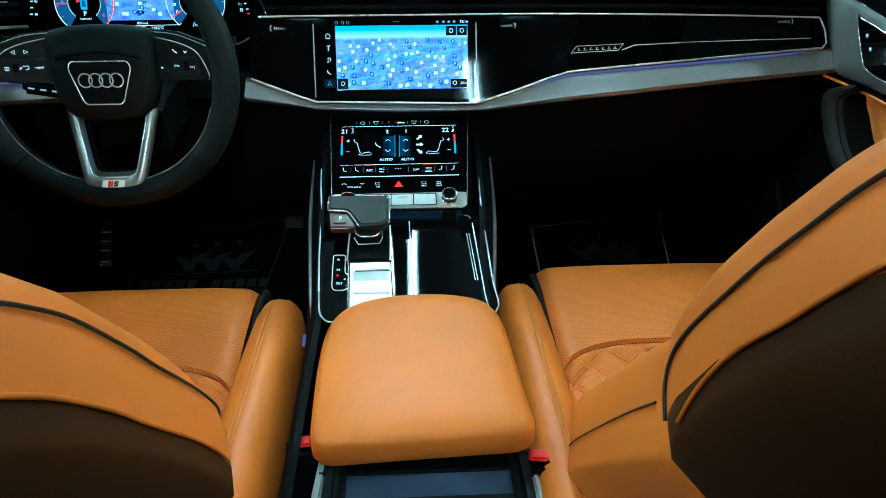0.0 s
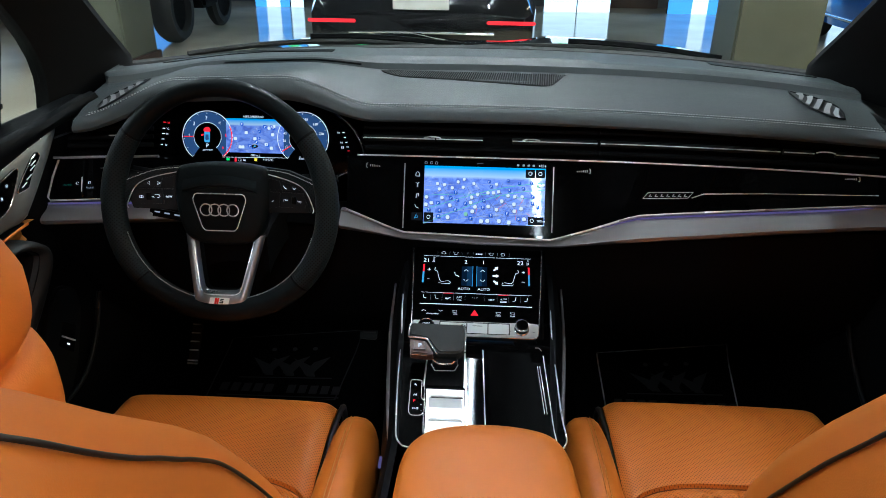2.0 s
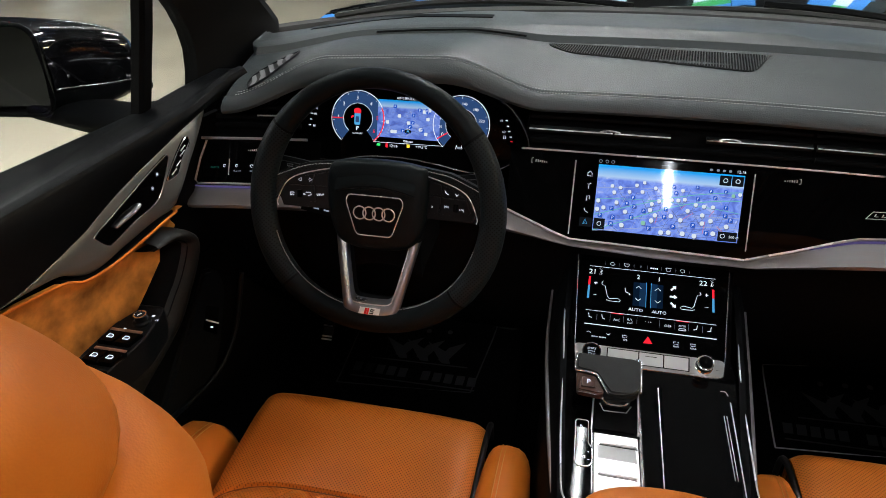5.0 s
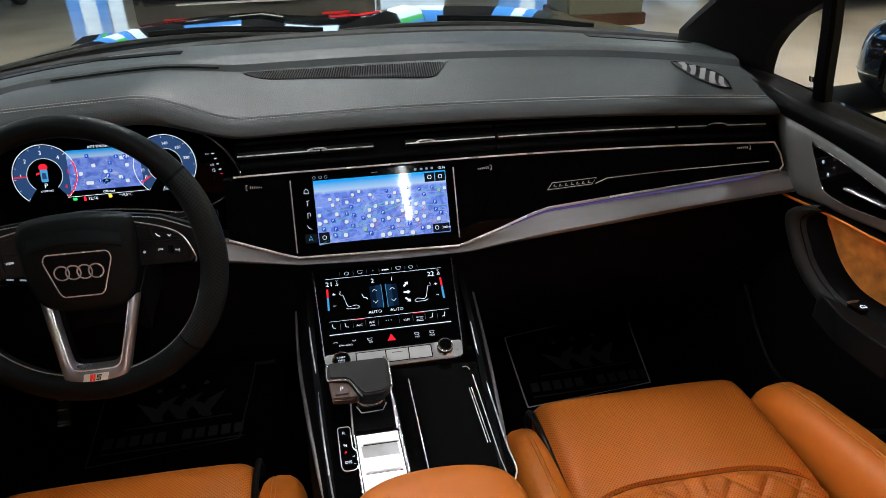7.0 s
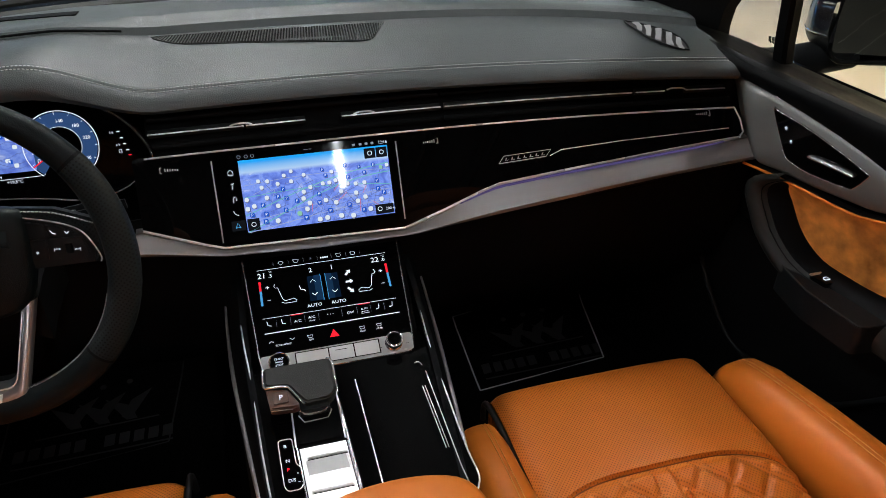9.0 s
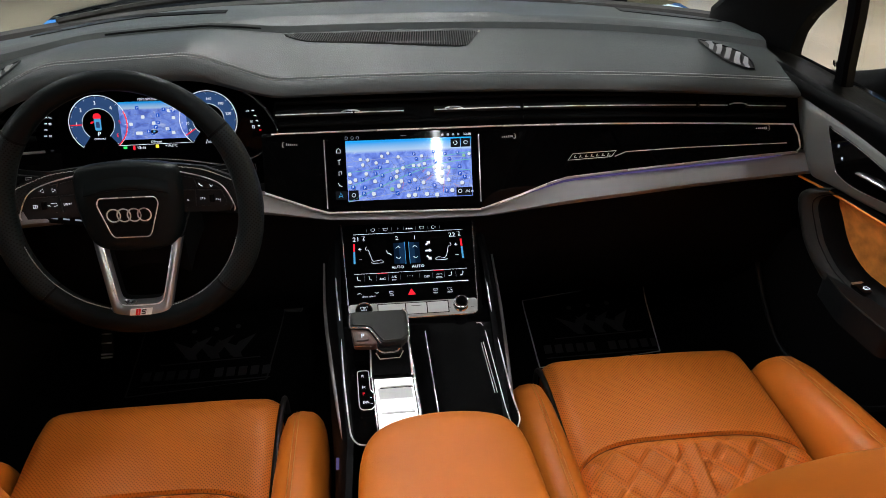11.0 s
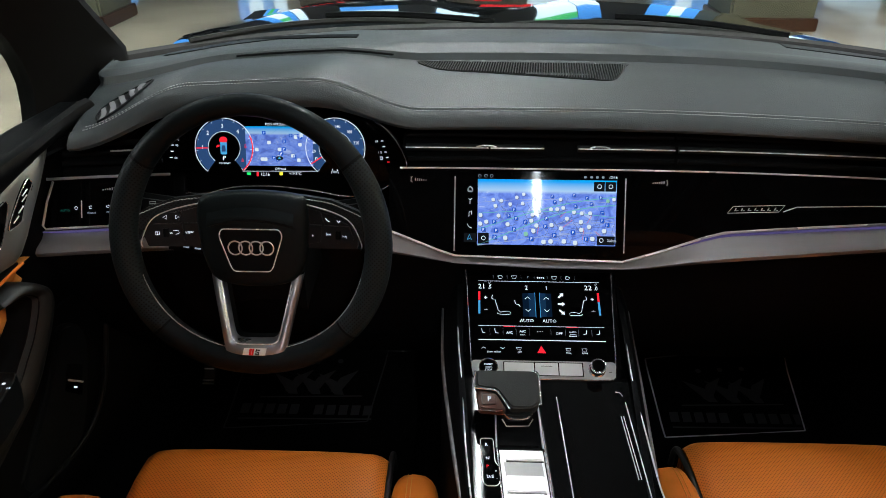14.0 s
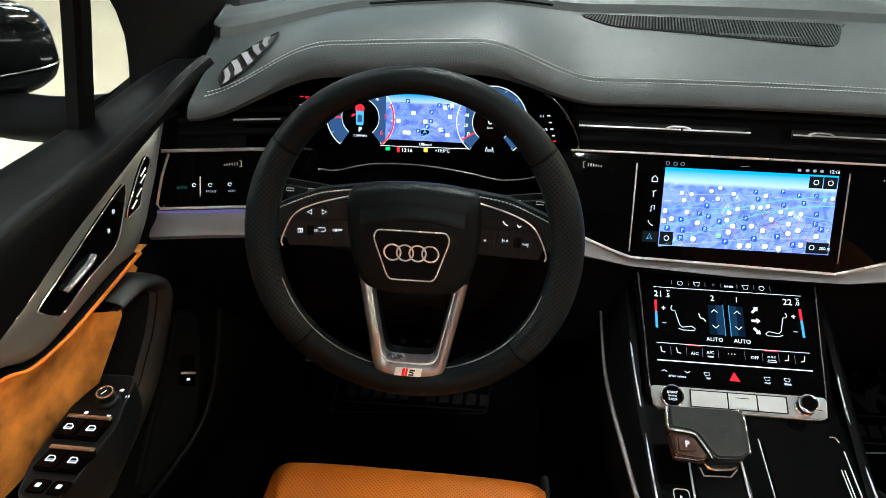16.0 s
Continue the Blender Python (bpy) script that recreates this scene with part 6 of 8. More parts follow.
buckle(-0.099, -0.392, 6)
buckle(0.139, -0.420, -6)

# ---- steering wheel ----
wheel = thing("steering_wheel", "black leather steering wheel with chrome lower spoke", "steering wheel", (-0.366, 0.03, 0.98))
WH = facing((-0.3640, 0.009, 1.0250), (1, 0, 0), (0, math.sin(0.27), math.cos(0.27)))
RIM = 0.1580


RM = WH @ Matrix.Translation((0, 0, 0.020))
RX, RY = 0.970, 1.012


def rim_line(k, r, d=0.0):
    """The middle of the rim, flattened at its foot."""
    return Vector((RX * r * math.cos(k), RY * r * math.sin(k) + 0.0095 * max(0.0, -math.sin(k)) ** 3, d))


def rim_arc(name, a0, a1, mat, label, r=0.0165):
    n = max(6, int(abs(a1 - a0) / 4))
    rows = []
    for k in spread(radians(a0), radians(a1), n):
        c = rim_line(k, RIM)
        o = c.normalized()
        thin = 0.0036 * max(0.0, math.sin(k)) ** 2
        rows.append([RM @ (c + o * (thin + (r - thin) * math.cos(q)) + Vector((0, 0, 1.02 * (r - thin) * math.sin(q)))) for q in (2 * math.pi * i / 16 for i in range(16))])
    shell(name, rows, mat, wheel, None, label, True, 60)


rim_arc("rim_top", 38, 142, wheel_leather, "smooth black leather")
rim_arc("rim_side", 143, 222, wheel_holes, "perforated black leather", 0.0168)
rim_arc("rim_side", -42, 37, wheel_holes, "perforated black leather", 0.0168)
rim_arc("rim_bottom", 223, 317, wheel_leather, "smooth black leather")
for a in (37.5, 142.5, 222.5, 317.5):
    rim_arc("rim_joint", a - 0.6, a + 0.6, dark_plastic, "", 0.0166)
bm = bmesh.new()
for i in range(150):
    a = radians(196 + i * 148 / 150)
    b = a + radians(0.62)
    lean = 0.0005 if i % 2 else -0.0005
    pa, pb = (RM @ rim_line(k, r, 0.0060) for k, r in ((a, RIM - 0.0166 + lean), (b, RIM - 0.0166 - lean)))
    t = (pb - pa).normalized()
    s = t.cross(WH.to_3x3() @ Vector((0, 0, 1))).normalized() * 0.00034
    u = WH.to_3x3() @ Vector((0, 0, 0.0007))
    q = [bm.verts.new(p) for p in (pa - s, pa + s, pb + s, pb - s, pa - s + u, pa + s + u, pb + s + u, pb - s + u)]
    for f in ((4, 5, 6, 7), (0, 1, 5, 4), (2, 3, 7, 6), (1, 2, 6, 5), (3, 0, 4, 7)):
        bm.faces.new([q[k] for k in f])
part("stitching", bm, white_thread, wheel, "pale grey seam thread")["kind"] = "stuff"

hub_line = [(-0.045, 0.058), (0.0, 0.062), (0.045, 0.058), (0.060, 0.046), (0.060, 0.000), (0.050, -0.040), (0.032, -0.054), (0.0, -0.058), (-0.032, -0.054), (-0.050, -0.040), (-0.060, 0.000), (-0.060, 0.046)]
ring = [tuple(p)[:2] for p in smooth_line([(a * 1.12, b, 0) for a, b in hub_line], 4, True)]
rows = []
for k, d in ((0.95, -0.010), (1.0, -0.004), (0.995, 0.005), (0.96, 0.0125), (0.88, 0.0165), (0.72, 0.0185), (0.5, 0.0195), (0.25, 0.020), (0.04, 0.020)):
    rows.append([WH @ Vector((a * k, b * k + 0.002 * (1 - k), d)) for a, b in ring])
shell("hub", rows, wheel_leather, wheel, None, "soft black airbag cover", True, 60)
rows = [[WH @ Vector((a, 0.030 + y - 3.0 * a * a, d - 14 * a ** 2 * (d - 0.015))) for a in spread(-0.052, 0.052, 18)] for y, d in ((0.022, 0.0130), (0.014, 0.0185), (0.006, 0.0222), (0.001, 0.0240), (-0.0008, 0.0236), (-0.0022, 0.0215), (-0.0030, 0.0180))]
shell("hub_crease", rows, wheel_leather, wheel, None, "")
EM = WH @ Matrix.Translation((0, -0.0065, 0.0206))
shield = rounded([(-0.036, 0.021), (0.036, 0.021), (0.0395, 0.014), (0.026, -0.020), (0.022, -0.024), (-0.022, -0.024), (-0.026, -0.020), (-0.0395, 0.014)], 0.004, 3)
shield = [(a * 0.97, b * 1.16) for a, b in shield]
prism("emblem_field", shield, laid(EM), -0.003, 0.0012, dark_plastic, wheel, 0.0004)
sweep("emblem_border", [EM @ Vector((a, b, 0.0014)) for a, b in shield], 0.0008, bright_trim, wheel, True, 8, "chrome border", 1.0, WH.to_3x3() @ Vector((0, 0, 1)))
for i in range(4):
    c = -0.0190 + 0.0127 * i
    sweep("emblem_ring", [EM @ Vector((c + 0.0083 * math.cos(k), 0.0015 + 0.0083 * math.sin(k), 0.0022)) for k in spread(0, 2 * math.pi * 27 / 28, 28)], 0.0009, bright_trim, wheel, True, 6, "plain chrome ring", 1.0, WH.to_3x3() @ Vector((0, 0, 1)))

SPOKES = {s: WH @ Matrix(((1, 0, 0, 0), (0, 1, 0, 0), (s * 0.20, 0, 1, -0.0165), (0, 0, 0, 1))) for s in (-1, 1)}
for s in (-1, 1):
    SW = SPOKES[s]
    cover = [(s * 0.055, 0.056), (s * 0.095, 0.052), (s * 0.128, 0.040), (s * 0.147, 0.030), (s * 0.147, -0.004), (s * 0.132, 0.004), (s * 0.120, 0.026), (s * 0.098, 0.037), (s * 0.055, 0.046)]
    prism("spoke_cover", cover, laid(SW), -0.006, 0.008, wheel_holes, wheel, 0.003, "perforated black leather")
    field = [(s * 0.055, 0.047), (s * 0.097, 0.038), (s * 0.119, 0.027), (s * 0.130, 0.006), (s * 0.126, -0.006), (s * 0.055, -0.009)]
    prism("switch_block", field, laid(SW), -0.008, 0.009, soft_black, wheel, 0.001, "black switch block")
    sweep("switch_line", [SW @ Vector((a, b, 0.0100)) for a, b in [tuple(p)[:2] for p in smooth_line([(s * 0.058, 0.0475, 0), (s * 0.097, 0.0385, 0), (s * 0.120, 0.0265, 0), (s * 0.1325, 0.002, 0), (s * 0.132, -0.006, 0)], 5)]], 0.0008, bright_trim, wheel, n=8, label="thin chrome line")
    keys = [[(0.060, 0.043), (0.083, 0.038), (0.087, 0.024), (0.060, 0.024)], [(0.085, 0.0375), (0.098, 0.035), (0.116, 0.024), (0.089, 0.024)], [(0.060, 0.022), (0.084, 0.022), (0.082, 0.000), (0.060, -0.004)], [(0.086, 0.022), (0.118, 0.022), (0.124, 0.006), (0.120, 0.000), (0.084, 0.000)]]
    for k in keys:
        prism("switch_key", [(s * a, b) for a, b in k], laid(SW), 0.006, 0.0108, soft_black, wheel, 0.0008, "black key")
    if s < 0:
        words("VIEW", SW, -0.0775, 0.009, 0.0042, ui_white, wheel, "key_word", "CENTER", 0.0112)
        for x, v in ((-0.104, -1), (-0.090, 1)):
            stroke("key_symbol", SW, [(x - 0.002 * v, 0.0275), (x + 0.0022 * v, 0.0298), (x - 0.002 * v, 0.0320)], 0.0007, ui_white, wheel, 0.0113, True)
        stroke("key_symbol", SW, [(-0.1160, 0.0085), (-0.1115, 0.0085), (-0.1115, 0.0122), (-0.1160, 0.0122)], 0.0007, ui_white, wheel, 0.0113, True)
        stroke("key_symbol", SW, [(-0.1138, 0.0085), (-0.1138, 0.0122)], 0.0006, ui_white, wheel, 0.0113)
        stroke("key_symbol", SW, [(-0.096, 0.0130), (-0.090, 0.0130), (-0.089, 0.010), (-0.093, 0.0085)], 0.0006, ui_white, wheel, 0.0113)
        words("OK", SW, -0.099, 0.009, 0.0036, ui_white, wheel, "key_word", "CENTER", 0.0112)
    else:
        words("*", SW, 0.072, 0.005, 0.007, ui_white, wheel, "key_word", "CENTER", 0.0112)
        stroke("key_symbol", SW, [(0.089, 0.0310), (0.091, 0.028), (0.094, 0.0268)], 0.0009, ui_white, wheel, 0.0113)
        stroke("key_symbol", SW, [(0.103, 0.0290), (0.105, 0.0262), (0.107, 0.0285)], 0.0009, ui_white, wheel, 0.0113)
        words("|<<", SW, 0.092, 0.0095, 0.0045, ui_white, wheel, "key_word", "CENTER", 0.0112)
        words(">>|", SW, 0.112, 0.0080, 0.0045, ui_white, wheel, "key_word", "CENTER", 0.0112)
    turned("roller", [(0.0, -0.005), (0.0038, -0.005), (0.0042, 0.0), (0.0038, 0.005), (0.0, 0.005)], SW @ Matrix.Translation((s * 0.104, 0.011, 0.0095)) @ pose(0, 0, 0, 90, 0, 0), dark_plastic, wheel, 16)

bm = bmesh.new()
for s in (-1, 1):
    SW = SPOKES[s]
    seam = smooth_line([(s * 0.060, 0.0525, 0), (s * 0.094, 0.0485, 0), (s * 0.126, 0.0370, 0), (s * 0.142, 0.0295, 0)], 10)
    for i in range(0, len(seam) - 1):
        a, b = Vector(seam[i]), Vector(seam[i + 1])
        t = (b - a).normalized()
        w = Vector((-t.y, t.x, 0)) * 0.0004
        pa, pb = a + w * (0.8 if i % 2 else -0.8), a.lerp(b, 0.6) - w * (0.8 if i % 2 else -0.8)
        q = [bm.verts.new(SW @ Vector((p.x, p.y, d))) for d in (0.0075, 0.0092) for p in (pa - w, pa + w, pb + w, pb - w)]
        for f in ((4, 5, 6, 7), (0, 1, 5, 4), (2, 3, 7, 6), (1, 2, 6, 5), (3, 0, 4, 7)):
            bm.faces.new([q[k] for k in f])
part("spoke_stitching", bm, white_thread, wheel, "pale grey seam thread")["kind"] = "stuff"

# lower metal spoke: two arms joined over the badge, hollow between them
dark_chrome = material("dark_satin_metal", (0.30, 0.31, 0.33), 0.30, metal=0.85, vary=0.10, vary_scale=30)
fall = lambda b: 0.27 * (-0.046 - b)
for s in (-1, 1):
    outer = smooth_line([(s * 0.0575, -0.042, 0), (s * 0.0525, -0.066, 0), (s * 0.0455, -0.098, 0), (s * 0.0385, -0.130, 0), (s * 0.0345, -0.1395, 0), (s * 0.0260, -0.1445, 0), (0, -0.1455, 0)], 4)
    inner = smooth_line([(s * 0.0425, -0.042, 0), (s * 0.0385, -0.064, 0), (s * 0.0330, -0.090, 0), (s * 0.0275, -0.113, 0), (s * 0.0235, -0.1190, 0), (s * 0.0170, -0.1210, 0), (0, -0.1215, 0)], 4)
    rows = [[WH @ Vector((mixed(o.x, q.x, t), mixed(o.y, q.y, t), d + fall(mixed(o.y, q.y, t)))) for t, d in ((0.02, -0.006), (0.0, 0.002), (0.10, 0.0062), (0.45, 0.0080), (0.70, 0.0072), (0.86, 0.0040), (1.0, -0.006))] for o, q in zip(outer, inner)]
    shell("lower_spoke", rows, dark_chrome, wheel, None, "satin metal lower spoke", angle=60)
    sweep("spoke_edge", [WH @ Vector((mixed(o.x, q.x, 0.80), mixed(o.y, q.y, 0.80), 0.0056 + fall(mixed(o.y, q.y, 0.80)))) for o, q in zip(outer[2:], inner[2:])], 0.0009, bright_trim, wheel, n=6, label="bright chrome edge")
    rows = [[WH @ Vector((q.x, q.y, d + fall(q.y))) for d in (-0.005, -0.020)] for q in inner]
    shell("spoke_hollow", rows, dark_plastic, wheel, None, "dark inner side of the spoke")
BD = WH @ Matrix(((1, 0, 0, 0), (0, 1, 0, -0.1335), (0, -0.27, 1, 0.0322), (0, 0, 0, 1))) @ Matrix.Diagonal((0.86, 0.86, 1, 1))
prism("badge", [(-0.017, -0.0048), (0.0155, -0.0048), (0.0175, 0.0048), (-0.015, 0.0048)], laid(BD), 0.0, 0.0012, silver_print, wheel, 0.0003, "small silver badge")
prism("badge_stripe", [(-0.008, -0.0046), (-0.0045, -0.0046), (-0.0030, 0.0046), (-0.0065, 0.0046)], laid(BD), 0.0012, 0.0017, belt_red, wheel, 0, "red stripe")
prism("badge_bar", [(-0.004, -0.0046), (-0.0012, -0.0046), (0.0003, 0.0046), (-0.0025, 0.0046)], laid(BD), 0.0012, 0.0017, belt_red, wheel, 0, "red stripe")
stroke("badge_curve", BD, [(0.0085, 0.0025), (0.003, 0.0028), (0.0022, 0.0004), (0.0068, -0.0004), (0.0062, -0.0028), (0.0010, -0.0028)], 0.0017, dark_plastic, wheel, 0.0016)

# stalks and paddles behind the wheel
for s in (-1, 1):
    nm, lab = ("indicator_stalk", "black indicator stalk with white marks") if s < 0 else ("wiper_stalk", "black wiper stalk with white marks")
    stalk = thing(nm, lab, "stalk", (-0.366 + s * 0.06, 0.06, 1.03))
    block("lever", (0.10, 0.016, 0.022), pose(-0.366 + s * 0.108, 0.058, 1.046, -15, s * -8, 0), soft_black, stalk, 0.006)
    SK = facing((-0.366 + s * 0.108, 0.049, 1.049), (1, 0, -0.02 * s), (0, 0.26, 0.96))
    for i in range(3):
        stroke("mark", SK, [(-0.032 + i * 0.024, 0.004), (-0.024 + i * 0.024, 0.004), (-0.024 + i * 0.024, 0.007), (-0.032 + i * 0.024, 0.007)], 0.0007, silver_print, stalk, 0.0012, True)
        slab("mark", SK, -0.030 + i * 0.022, -0.005, -0.022 + i * 0.022, -0.0042, silver_print, stalk, 0.0004)
    block("paddle", (0.030, 0.008, 0.045), pose(-0.366 + s * 0.122, 0.030, 1.032, -15, 0, s * 10), soft_black, stalk, 0.004)
    PD = facing((-0.366 + s * 0.128, 0.0245, 1.036), (1, 0, 0), (0, 0.26, 0.96))
    words("+" if s > 0 else "–", PD, 0, -0.004, 0.011, silver_print, stalk, "paddle_sign", "CENTER", 0.001)
low_stalk = thing("cruise_stalk", "black cruise control stalk with white marks", "stalk", (-0.45, 0.05, 0.98))
block("lever", (0.09, 0.014, 0.018), pose(-0.452, 0.05, 0.990, -15, 10, 0), dark_plastic, low_stalk, 0.005)
SK = facing((-0.452, 0.0425, 0.992), (1, 0, -0.16), (0.15, 0.26, 0.95))
for i in range(4):
    slab("mark", SK, -0.035 + i * 0.015, -0.001, -0.027 + i * 0.015, 0.0012, ui_dim, low_stalk, 0.0004)


# ---- doors ----
door_black = material("door_pad_black", (0.0030, 0.0035, 0.0040), 0.36, grain=0.2, grain_scale=900, spec=0.075)
lip_metal = material("warm_satin_lip", (0.45, 0.30, 0.20), 0.35, metal=0.6, vary=0.05)
panel_metal = material("grey_brushed_metal", (0.165, 0.180, 0.178), 0.42, metal=0.55, grain=0.1, grain_scale=300, stretch=(1, 0.05, 1), vary=0.05, vary_scale=40)


DOOR_LINES = {
    -1: dict(top=[(0.128, 1.106), (0.108, 1.103), (0.068, 1.0965), (0.045, 1.0905), (0.000, 1.0765), (-0.042, 1.0635), (-0.085, 1.0490), (-0.128, 1.0285), (-0.164, 1.0165), (-0.22, 1.000), (-0.26, 0.994)],
             low=[(0.033, 0.989), (-0.027, 0.981), (-0.081, 0.9715), (-0.1225, 0.964), (-0.148, 0.969), (-0.173, 0.984), (-0.22, 0.990), (-0.26, 0.992)],
             edge=[(0.022, 0.9845), (0.010, 0.983), (-0.030, 0.9755), (-0.083, 0.966), (-0.115, 0.963), (-0.150, 0.965), (-0.177, 0.978), (-0.24, 0.985), (-1.0, 0.985)],
             recess=[(0.0186, 1.0665), (0.0174, 1.0587), (-0.0015, 1.0285), (-0.0194, 1.0119), (-0.0594, 1.0035), (-0.0971, 0.9915), (-0.1083, 0.9945), (-0.1198, 1.0075), (-0.120, 1.0145), (-0.0882, 1.0275), (-0.0334, 1.050), (0.0107, 1.0668)],
             lever=[(-0.047, 1.0235), (-0.056, 1.0205), (-0.075, 1.0165), (-0.091, 1.0115)], locks=[(-0.0066, 1.0504), (-0.0194, 1.0352)],
             grip_in=[(-0.050, 0.952), (-0.014, 0.9480), (0.004, 0.9376), (0.0054, 0.925), (-0.015, 0.8915), (-0.037, 0.868), (-0.060, 0.846), (-0.089, 0.835), (-0.127, 0.820), (-0.155, 0.8135), (-0.180, 0.811), (-0.30, 0.812), (-0.60, 0.812)],
             grip_out=[(-0.046, 0.962), (-0.006, 0.964), (0.0287, 0.9435), (0.037, 0.919), (0.028, 0.894), (0.0036, 0.857), (-0.025, 0.820), (-0.059, 0.792), (-0.089, 0.7725), (-0.115, 0.755), (-0.133, 0.746), (-0.25, 0.735), (-0.60, 0.73)],
             pocket=[(0.14, 0.80), (0.105, 0.715), (0.055, 0.664), (-0.02, 0.651), (-0.11, 0.658), (-0.20, 0.70)]),
    1: dict(top=[(0.123, 1.097), (0.092, 1.0945), (0.030, 1.0865), (-0.037, 1.0747), (-0.107, 1.059), (-0.162, 1.042), (-0.22, 1.023), (-0.27, 1.007)],
            low=[(0.058, 0.981), (0.008, 0.981), (-0.058, 0.9812), (-0.124, 0.985), (-0.147, 0.987), (-0.173, 0.9936), (-0.22, 1.000), (-0.27, 1.004)],
            edge=[(0.064, 0.9742), (0.056, 0.9748), (0.007, 0.9766), (-0.041, 0.9767), (-0.085, 0.9752), (-0.127, 0.9755), (-0.156, 0.981), (-0.20, 0.990), (-0.30, 0.994), (-1.0, 0.994)],
            recess=[(0.0245, 1.067), (0.0164, 1.0672), (-0.0274, 1.0605), (-0.0908, 1.0447), (-0.1254, 1.0337), (-0.1294, 1.0303), (-0.1168, 1.0098), (-0.1061, 1.0050), (-0.0519, 1.0020), (-0.0187, 1.0070), (-0.0058, 1.0173)],
            lever=[(-0.047, 1.025), (-0.060, 1.0262), (-0.088, 1.0262), (-0.112, 1.0245)], locks=[(-0.002, 1.0502), (-0.0143, 1.035)],
            grip_in=[(-0.030, 0.983), (-0.0036, 0.9635), (0.0003, 0.9462), (-0.0136, 0.9225), (-0.0355, 0.895), (-0.076, 0.8695), (-0.128, 0.861), (-0.171, 0.8585), (-0.223, 0.859), (-0.35, 0.859), (-0.65, 0.859)],
            grip_out=[(-0.020, 0.988), (0.0302, 0.9635), (0.0372, 0.9397), (0.0218, 0.911), (-0.001, 0.878), (-0.044, 0.846), (-0.102, 0.825), (-0.167, 0.813), (-0.240, 0.8035), (-0.36, 0.795), (-0.65, 0.79)],
            pocket=[(0.112, 0.79), (0.102, 0.765), (0.068, 0.715), (0.019, 0.664), (-0.031, 0.651), (-0.115, 0.658), (-0.162, 0.668), (-0.198, 0.698), (-0.240, 0.745)])}


def along(line, n):
    """n points at even steps over a smooth line through (y, z) pairs."""
    pts = smooth_line([(a, b, 0) for a, b in line], 6)
    run = [0.0]
    for a, b in zip(pts, pts[1:]):
        run.append(run[-1] + (b - a).length)
    return [(float(np.interp(q, run, [p.x for p in pts])), float(np.interp(q, run, [p.y for p in pts]))) for q in spread(0, run[-1], n)]


